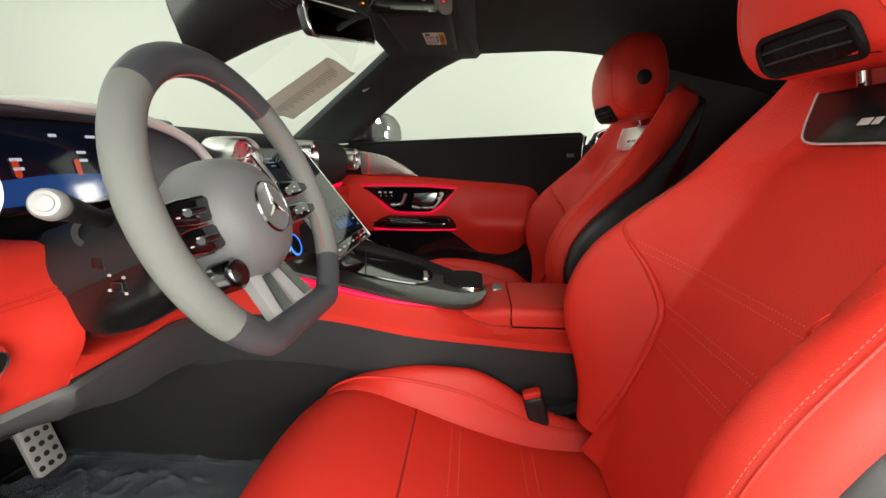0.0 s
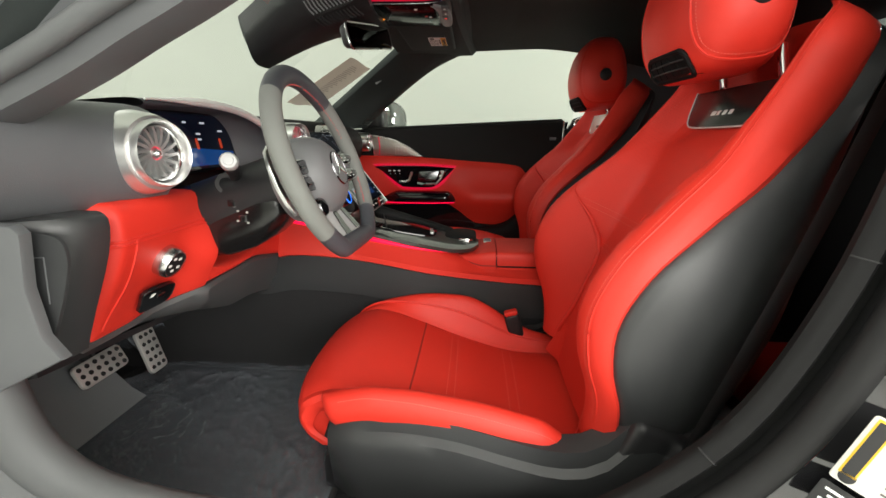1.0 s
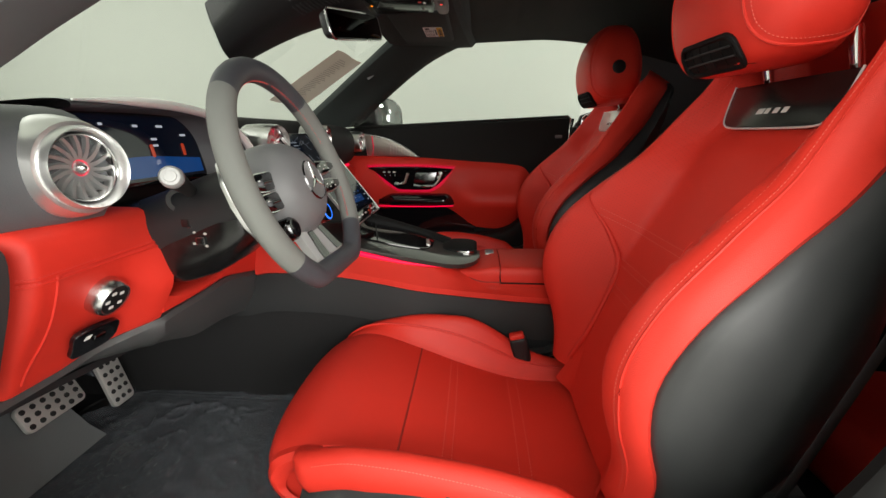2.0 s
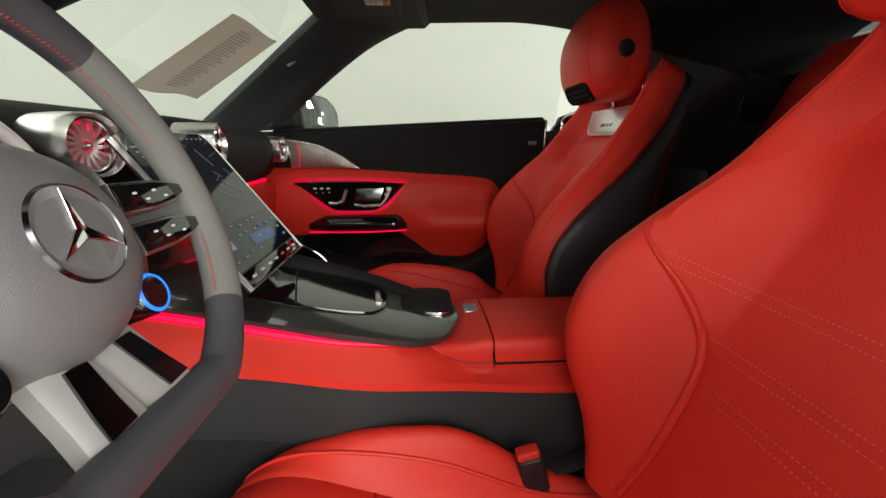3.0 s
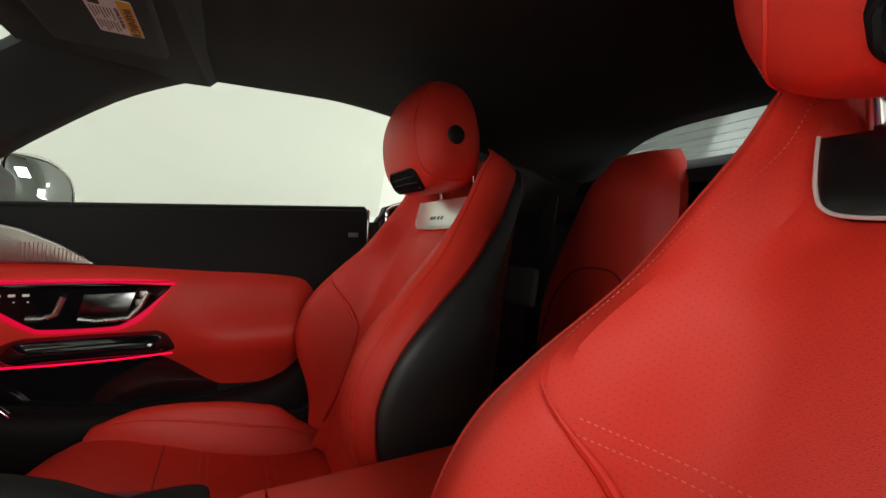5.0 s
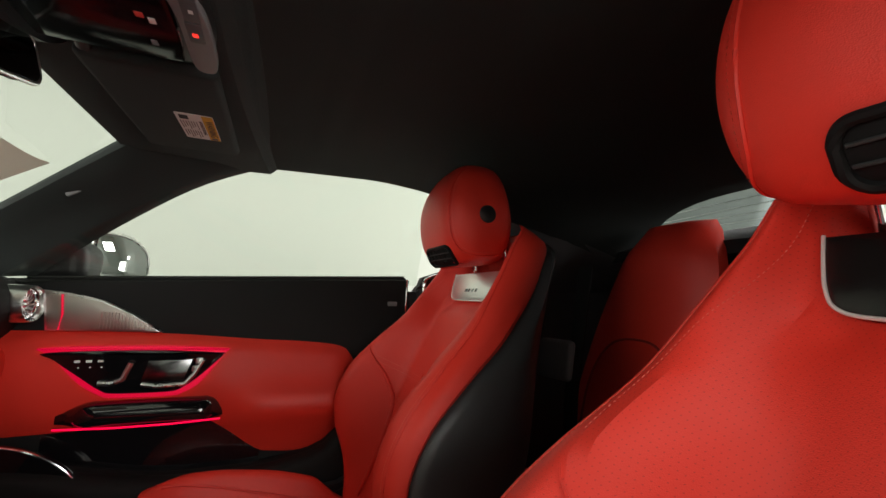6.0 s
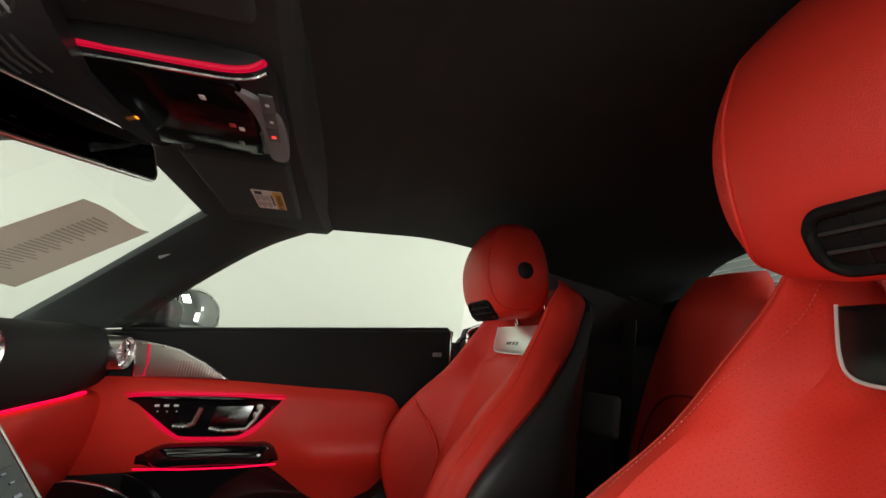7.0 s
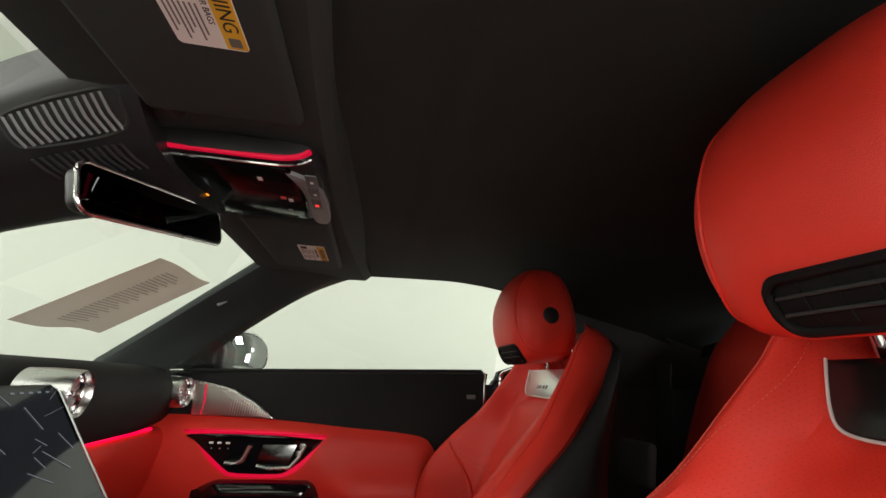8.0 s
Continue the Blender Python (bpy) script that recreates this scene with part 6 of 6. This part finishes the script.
shs = [[bowl(i / 22, u, h) for u, h in crom(SECTION, 41)] for i in range(23)]
hs = part("housing", slab(shs, (-0.01, 0, 0.03)), BLACK_PLASTIC, sens, "black plastic shell")
for side in (-1, 1):
    frm = []
    for a_, u, h in ((0.56, 0.92, 0.041), (0.90, 0.92, 0.041), (0.94, 0.84, 0.029), (0.90, 0.70, 0.015), (0.60, 0.70, 0.015), (0.54, 0.80, 0.025)):
        frm.append(bowl(a_, side * u, h - 0.001))
    part("grille_rim", tube([Vector(p) for p in crom(frm, 40, True)], 0.0018, 6, closed=True), RUBBER, sens)
    for k in range(13):
        a_ = 0.57 + 0.028 * k
        part("louvre", tube([bowl(a_ - 0.030, side * 0.91, 0.0385), bowl(a_ - 0.012, side * 0.81, 0.0245), bowl(a_ + 0.012, side * 0.71, 0.0145)], 0.0017, 6), TRIM_PLASTIC, sens)
    for k in range(12):
        a_ = 0.60 + 0.028 * k
        part("louvre", tube([bowl(a_ - 0.024, side * 0.62, 0.0085), bowl(a_ - 0.008, side * 0.50, 0.0025), bowl(a_ + 0.012, side * 0.38, -0.0005)], 0.0018, 6), SHELL_PLASTIC, sens)

rv = thing("rear_view_mirror", "frameless dark rear-view mirror with slim silver edge", "mirror", at=(-0.229, -0.013, 1.121))
rvm = frame_of((0, 0, 0), (0.041, 0.218, 0.040), (-0.2, -0.12, 1))
ro = rounded(0.238, 0.052, 0.014)
rvb = part("mirror_body", plate([(x * 0.97, y * 0.9) for x, y in ro][::-1], 0.020, 0.009, rvm @ pose(0, 0, -0.001, 180, 0, 0), 4), BLACK_PLASTIC, rv, "black mirror body")
part("mirror_edge", tube([rvm @ Vector((x, y, -0.001)) for x, y in ro], 0.0024, 8, closed=True), SATIN, rv, "slim silver mirror edge")
part("mirror_glass", plate(rounded(0.234, 0.048, 0.012), 0.001, 0.0003, rvm @ pose(0, 0, 0.0004)), DARK_MIRROR, rvb, "dark dimming mirror glass")
part("mirror_arm", tube([(-0.02, 0, 0.0), (-0.05, 0, 0.03), (-0.07, 0, 0.06)], 0.011, 10), BLACK_PLASTIC, rv)

# price sheet on the windscreen
sheet = thing("paper_sheet", "printed paper sheet stuck inside the windscreen", "paper", at=(-0.455, 0.385, 1.066))
pa, pb = Vector((-0.366, 0.255, 1.127)), Vector((-0.361, 0.492, 1.130))
pc = Vector((-0.558, 0.520, 1.004))
pm = frame_of((pa + pc) / 2 - Vector((-0.455, 0.385, 1.066)), pb - pa, pa - Vector((-0.56, 0.285, 1.008)))
rows = [[pm @ Vector((x, y, 0.004 * math.sin(3 * x / 0.1) * (y / 0.12))) for x in (-0.119 + 0.238 * i / 12 for i in range(13))] for y in (-0.122 + 0.244 * j / 8 for j in range(9))]
ps = part("sheet", slab(rows, tuple(pm.to_3x3() @ Vector((0, 0, -0.0006)))), THIN_PAPER, sheet)
for k in range(26):
    w = 0.050 + 0.040 * ((k * 7) % 5) / 5
    x = -0.02 + 0.4 * (w - 0.07)
    z = 0.098 - 0.0076 * k
    part("print_line", plate([(x - w / 2, z), (x + w / 2, z), (x + w / 2, z + 0.0028), (x - w / 2, z + 0.0028)], 0.0003, 0, pm @ pose(0, 0, 0.0038)), PAPER_INK, ps)

# ---- rear seats ----
for sgn in (1, -1):
    rs = thing("rear_car_seat", "upright red leather rear seat with a sloping outer shoulder", "car seat", "rear seats", at=(0.86, sgn * 0.38, 0.5))
    rows = []
    for i in range(25):
        v = i / 24
        z = 0.42 + 0.69 * v
        outer = curve1((0, 0.25, 0.6, 0.9, 1.0), (0.63, 0.60, 0.525, 0.432, 0.392))(v)
        inner_y = curve1((0, 0.84, 0.94, 1.0), (0.172, 0.176, 0.196, 0.228))(v)
        x = 0.80 + 0.07 * v
        rows.append([(x + 0.035 * abs(2 * u - 1) ** 3 + 0.035 * max(0, v - 0.9) / 0.1 - 0.86, sgn * (inner_y + (outer - inner_y) * u - 0.38), z - 0.5) for u in (k / 14 for k in range(15))])
    part("backrest", slab(rows, (0.03, 0, 0.008)), RED_LEATHER, rs, "red leather backrest")
    arch = crom([(0.22, 0.50), (0.235, 0.70), (0.27, 0.80), (0.33, 0.83), (0.43, 0.81), (0.50, 0.70), (0.53, 0.50)], 40)
    part("piping", tube([(0.80 + 0.07 * (z - 0.42) / 0.69 - 0.861, sgn * (y - 0.38), z - 0.5) for y, z in arch], 0.003, 6), RED_SHADOW, rs)
    part("cushion", rbox(0.26, 0.42, 0.12, 0.04, 4, pose(-0.17, 0, -0.08)), RED_LEATHER, rs, "red leather cushion")
ring = thing("belt_outlet", "black belt outlet with bright metal surround", "belt guide", at=(0.430, 0.612, 0.945))
ro_ = [(-0.040, -0.002), (-0.032, 0.018), (0.020, 0.036), (0.050, 0.040), (0.046, 0.022), (0.020, -0.020), (-0.034, -0.034)]
rgm = frame_of((0, 0, 0), (1, 0, 0), (0, 0.1, 1))
part("outlet_body", plate([(x * 1.35, y * 1.35) for x, y in ro_], 0.03, 0.006, rgm @ pose(0, 0, -0.032)), BLACK_PLASTIC, ring, "black plastic body")
part("metal_surround", tube([rgm @ Vector((*p, 0.002)) for p in crom([tuple(q) for q in ro_], 40, True)], 0.0052, 8, closed=True), SATIN, ring, "bright metal surround")
belt_ob = thing("seat_belt", "black seat belt strap hanging beside the rear seat", "seat belt", at=(0.70, 0.42, 0.7))
part("strap", slab([[(-0.01, -0.022, -0.30), (-0.01, 0.022, -0.30)], [(0.0, -0.03, 0.0), (0.0, 0.016, 0.0)], [(0.03, -0.05, 0.30), (0.03, -0.004, 0.30)]], (0.003, 0, 0)), RUBBER, belt_ob)
part("belt_guide", rbox(0.02, 0.095, 0.085, 0.010, 3, pose(-0.09, -0.068, 0.092, 0, 10, 10)), TRIM_PLASTIC, belt_ob, "grey belt guide")
part("guide_slot", rbox(0.004, 0.016, 0.03, 0.006, 3, pose(-0.1005, -0.062, 0.085, 0, 10, 10)), BLACK_PLASTIC, belt_ob)
buck = thing("belt_buckle", "belt buckle with red release button on a black stalk", "belt buckle", at=(0.118, -0.157, 0.492))
part("stalk", tube([(0.03, -0.005, -0.12), (0.01, 0, -0.04), (0.0, 0, 0.0)], 0.012, 10), BLACK_PLASTIC, buck)
part("housing", rbox(0.034, 0.022, 0.05, 0.006, 3, pose(-0.004, 0, -0.012, 0, -15, 0)), BLACK_PLASTIC, buck)
part("release_button", rbox(0.030, 0.019, 0.012, 0.004, 3, pose(-0.012, 0, 0.016, 0, -15, 0)), RED_LEATHER, buck, "red release button")

# ---- footwell ----
for nm, x, y, z, w, h, rx in (("brake_pedal", -0.722, -0.362, 0.452, 0.105, 0.048, 25), ("accelerator_pedal", -0.718, -0.243, 0.425, 0.050, 0.104, 14)):
    pd = thing(nm, "steel pedal plate with round rubber studs", "pedal", "pedals", at=(x, y, z))
    m = frame_of((0, 0, 0), (0, 1, 0), (-math.sin(radians(rx)), 0, math.cos(radians(rx))))
    plate_ob = part("pedal_plate", plate(rounded(w, h, 0.010), 0.008, 0.002, m), STEEL, pd)
    nx, ny = (6, 3) if w > h else (3, 5)
    for i in range(nx):
        for j in range(ny):
            part("stud", lathe([(0, 0.0104), (0.0036, 0.0102), (0.0048, 0.008)], 12, m @ pose((i - (nx - 1) / 2) * 0.0155 * (1.1 if w > h else 0.95), (j - (ny - 1) / 2) * (0.0145 if w > h else 0.019), 0)), RUBBER, plate_ob)
    part("pedal_arm", tube([(-0.012, 0, 0), (-0.05, 0, 0.05), (-0.10, 0, 0.16)], 0.010, 8), BLACK_PLASTIC, pd)
rest = thing("foot_rest", "grey plastic foot rest beside the pedals", "foot rest", at=(-0.765, -0.45, 0.36))
part("rest_plate", slab([[(x, y, z) for y in (-0.16, -0.06, 0.05, 0.13)] for x, z in ((0.09, 0.0), (0.06, 0.02), (-0.01, 0.10), (-0.05, 0.19))], (-0.02, 0, -0.01)), TRIM_PLASTIC, rest)
mat_ob = thing("floor_mat", "black carpet floor mat under clear film", "floor mat", at=(-0.50, -0.38, 0.338))
part("mat_carpet", plate(rounded(0.60, 0.40, 0.05), 0.010, 0.003), CARPET, mat_ob, "black carpet pile")
part("mat_binding", tube([(x, y, 0.006) for x, y in rounded(0.60, 0.40, 0.05)], 0.006, 8, closed=True), RUBBER, mat_ob, "bound edge")
# crumpled clear film on the mat
film = thing("protective_film", "crumpled clear plastic film over the black floor mat", "plastic film", at=(-0.5, -0.36, 0.352))


def ridge(p):
    return 1 - abs(2 * noise.noise(p))


rows = []
for i in range(121):
    r = []
    for j in range(91):
        v = j / 90
        y = -0.245 + 0.465 * v
        x0 = -0.257 + 1.9 * max(0.0, -0.085 - y) + 0.012 * math.sin(v * 9)
        x = x0 + (0.30 - x0) * i / 120
        p = Vector((x * 7 + y * 2, y * 7, 0.3))
        h = 0.006 * ridge(p * 0.6) ** 2 + 0.003 * ridge(p * 1.7 + Vector((3, 1, 0))) ** 6 + 0.006 * ridge(p * 3.1 + Vector((1, 5, 0))) ** 14 + 0.003 * ridge(p * 6.0) ** 14
        lift = 0.05 * smooth((-x - 0.22) / 0.12) * smooth((y + 0.02) / 0.12)
        r.append((x, y, h + lift))
    rows.append(r)
part("film_sheet", grid(rows), FILM, film, "clear plastic sheet")
flap = [[(-0.34 + 0.10 * i / 10 + 0.02 * math.sin(j * 0.9), 0.10 + 0.09 * j / 10, 0.05 + 0.06 * math.sin(math.pi * i / 14) + 0.012 * math.sin(j * 1.3 + i)) for j in range(11)] for i in range(11)]
part("folded_corner", grid(flap), FILM, film, "folded corner of the film")

# ---- driver's door opening: seals, pillar and sill ----
op = thing("door_opening", "grey door seals and black painted pillar round the open door", "door frame")
xz = frame_of((0, -0.690, 0), (1, 0, 0), (0, 0, 1))
part("pillar_trim", plate([(-0.407, 0.806), (-0.416, 0.751), (-0.412, 0.700), (-0.396, 0.676), (-0.483, 0.632), (-0.60, 0.572), (-0.80, 0.56), (-0.80, 0.84), (-0.44, 0.815), (-0.415, 0.814)], 0.012, 0.004, xz), PILLAR_GREY, op, "grey plastic trim at the foot of the pillar")
lower = crom([(-0.512, -0.690, 0.70), (-0.500, -0.688, 0.60), (-0.480, -0.686, 0.545), (-0.440, -0.684, 0.503), (-0.38, -0.682, 0.478), (-0.28, -0.680, 0.460), (-0.12, -0.678, 0.448), (0.0, -0.678, 0.446), (0.07, -0.674, 0.452)], 90)
part("sill_seal", tube(lower, lambda a: 0.026 - 0.006 * smooth(a / 0.9), 14, flat=1.2), SEAL_RUBBER, op, "thick grey rubber door seal")


part("sill_step", slab([[(x - 0.012, -0.70, z - 0.018), (x - 0.045, -0.725, z - 0.035), (x - 0.075, -0.755, z - 0.050), (x - 0.11, -0.83, z - 0.075), (x - 0.12, -0.86, z - 0.16)] for x, _, z in lower[:60]], (0.01, 0.01, -0.012)), SEAL_RUBBER, op, "grey painted sill step")
rear = crom([(0.06, -0.676, 0.462), (0.15, -0.678, 0.50), (0.235, -0.68, 0.570), (0.292, -0.68, 0.645), (0.335, -0.682, 0.755), (0.360, -0.682, 0.86), (0.385, -0.67, 0.965), (0.42, -0.645, 1.06)], 60)
trim = []
for k, p in enumerate(rear):
    t = rear[min(k + 1, 59)] - rear[max(k - 1, 0)]
    d = math.hypot(t[0], t[2])
    nx, nz = t[2] / d, -t[0] / d
    trim.append([(p[0] + nx * o, p[1] + q, p[2] + nz * o) for o, q in ((-0.004, 0.008), (-0.002, 0.003), (0.002, 0.000), (0.010, -0.004), (0.016, 0.000), (0.020, 0.010), (0.030, 0.006), (0.036, -0.016))])
band_ = part("pillar_cover", slab(trim, (0.004, 0.01, 0)), PILLAR_BLACK, op, "black pillar cover with joints")
for k in (19, 37):
    part("joint", tube([Vector(q) + Vector((0, -0.0006, 0)) for q in trim[k][:5]], 0.0010, 6), RUBBER, band_)
seal = [Vector(q[4]) + Vector((0.016, -0.018, -0.012)) for q in trim]
part("pillar_seal", tube(seal, 0.0135, 12, flat=1.2), SEAL_BLACK, op, "grey rubber door seal")
jamb = [[q + Vector((0.006, -0.012, -0.006)), q + Vector((0.024, -0.018, -0.016)), q + Vector((0.034, -0.034, -0.018)), q + Vector((0.060, -0.056, -0.030)), q + Vector((0.085, -0.060, -0.042)), q + Vector((0.095, -0.085, -0.046)), q + Vector((0.20, -0.17, -0.09))] for q in seal]
jm = part("jamb", slab(jamb, (0.012, 0.006, -0.01)), BODY_PAINT, op, "glossy black painted door jamb")
lm = frame_of((0.374, -0.752, 0.630), (0.75, -0.60, -0.30), (0.38, 0.0, 0.92))
label = part("jamb_label", plate(rounded(0.092, 0.066, 0.003, 3), 0.0012, 0.0002, lm), PAPER, op, "white printed label with yellow band")
part("label_band", plate(rounded(0.012, 0.056, 0.0005, 2, -0.037, 0.003), 0.0004, 0, lm @ pose(0, 0, 0.0013)), YELLOW, label)
part("label_print", plate(rounded(0.009, 0.052, 0.0005, 2, -0.037, 0.003), 0.0003, 0, lm @ pose(0, 0, 0.0018)), INK_BLACK, label)
part("label_mark", lathe([(0, 0.0004), (0.0055, 0.0004), (0.006, 0)], 20, lm @ pose(-0.036, -0.026, 0.0013)), INK_BLACK, label)
for k in range(9):
    part("label_print", plate(rounded(0.050 - 0.012 * (k % 3 == 1), 0.0018, 0.0004, 2, 0.010 - 0.006 * (k % 3 == 1), 0.026 - 0.0062 * k), 0.0003, 0, lm @ pose(0, 0, 0.0013)), INK, label)
low_label = part("jamb_label", plate(rounded(0.05, 0.03, 0.002, 3), 0.0010, 0.0002, lm @ pose(-0.022, -0.053, 0)), INK_BLACK, op, "black printed label")
for k in range(4):
    part("label_print", plate(rounded(0.036 - 0.008 * (k % 2), 0.0024, 0.0004, 2, -0.024, -0.044 - 0.0055 * k), 0.0003, 0, lm @ pose(0, 0, 0.0011)), WHITE_PRINT, low_label)
strap = crom([(0.225, -0.620, 0.455), (0.258, -0.620, 0.541), (0.327, -0.618, 0.754), (0.374, -0.61, 0.905), (0.42, -0.59, 1.02)], 30)
belt = thing("seat_belt", "black webbing belt hanging inside the door pillar", "seat belt", at=(0.258, -0.62, 0.541))
web = part("webbing", slab([[(x, y - 0.006, z), (x + 0.016, y + 0.006, z - 0.004), (x + 0.034, y + 0.016, z - 0.008)] for x, y, z in strap], (0.001, 0.001, 0)), SEAL_DARK, belt)
web.matrix_basis = Matrix.Translation((-0.258, 0.62, -0.541))
anchor = part("anchor", rbox(0.05, 0.02, 0.02, 0.006, 2, pose(-0.02, 0.0, -0.075)), BLACK_PLASTIC, belt)

front = crom([(-0.56, -0.680, 0.862), (-0.445, -0.672, 0.911), (-0.359, -0.668, 0.949), (-0.297, -0.665, 0.981), (-0.239, -0.660, 1.011), (-0.16, -0.65, 1.058), (-0.06, -0.635, 1.12), (0.06, -0.622, 1.19), (0.20, -0.612, 1.215)], 60)
cover_ = part("pillar_band", slab([[(x + 0.004, y + 0.03, z - 0.004), (x, y, z), (x - 0.014, y - 0.008, z + 0.024), (x - 0.026, y - 0.004, z + 0.05), (x - 0.045, y + 0.002, z + 0.085)] for x, y, z in front], (0.0, 0.012, 0.004)), PILLAR_GREY, op, "grey frame of the windscreen pillar")
part("front_seal", tube([(x - 0.012, y - 0.012, z + 0.020) for x, y, z in front], 0.010, 10), SEAL_RUBBER, op, "grey rubber door seal")
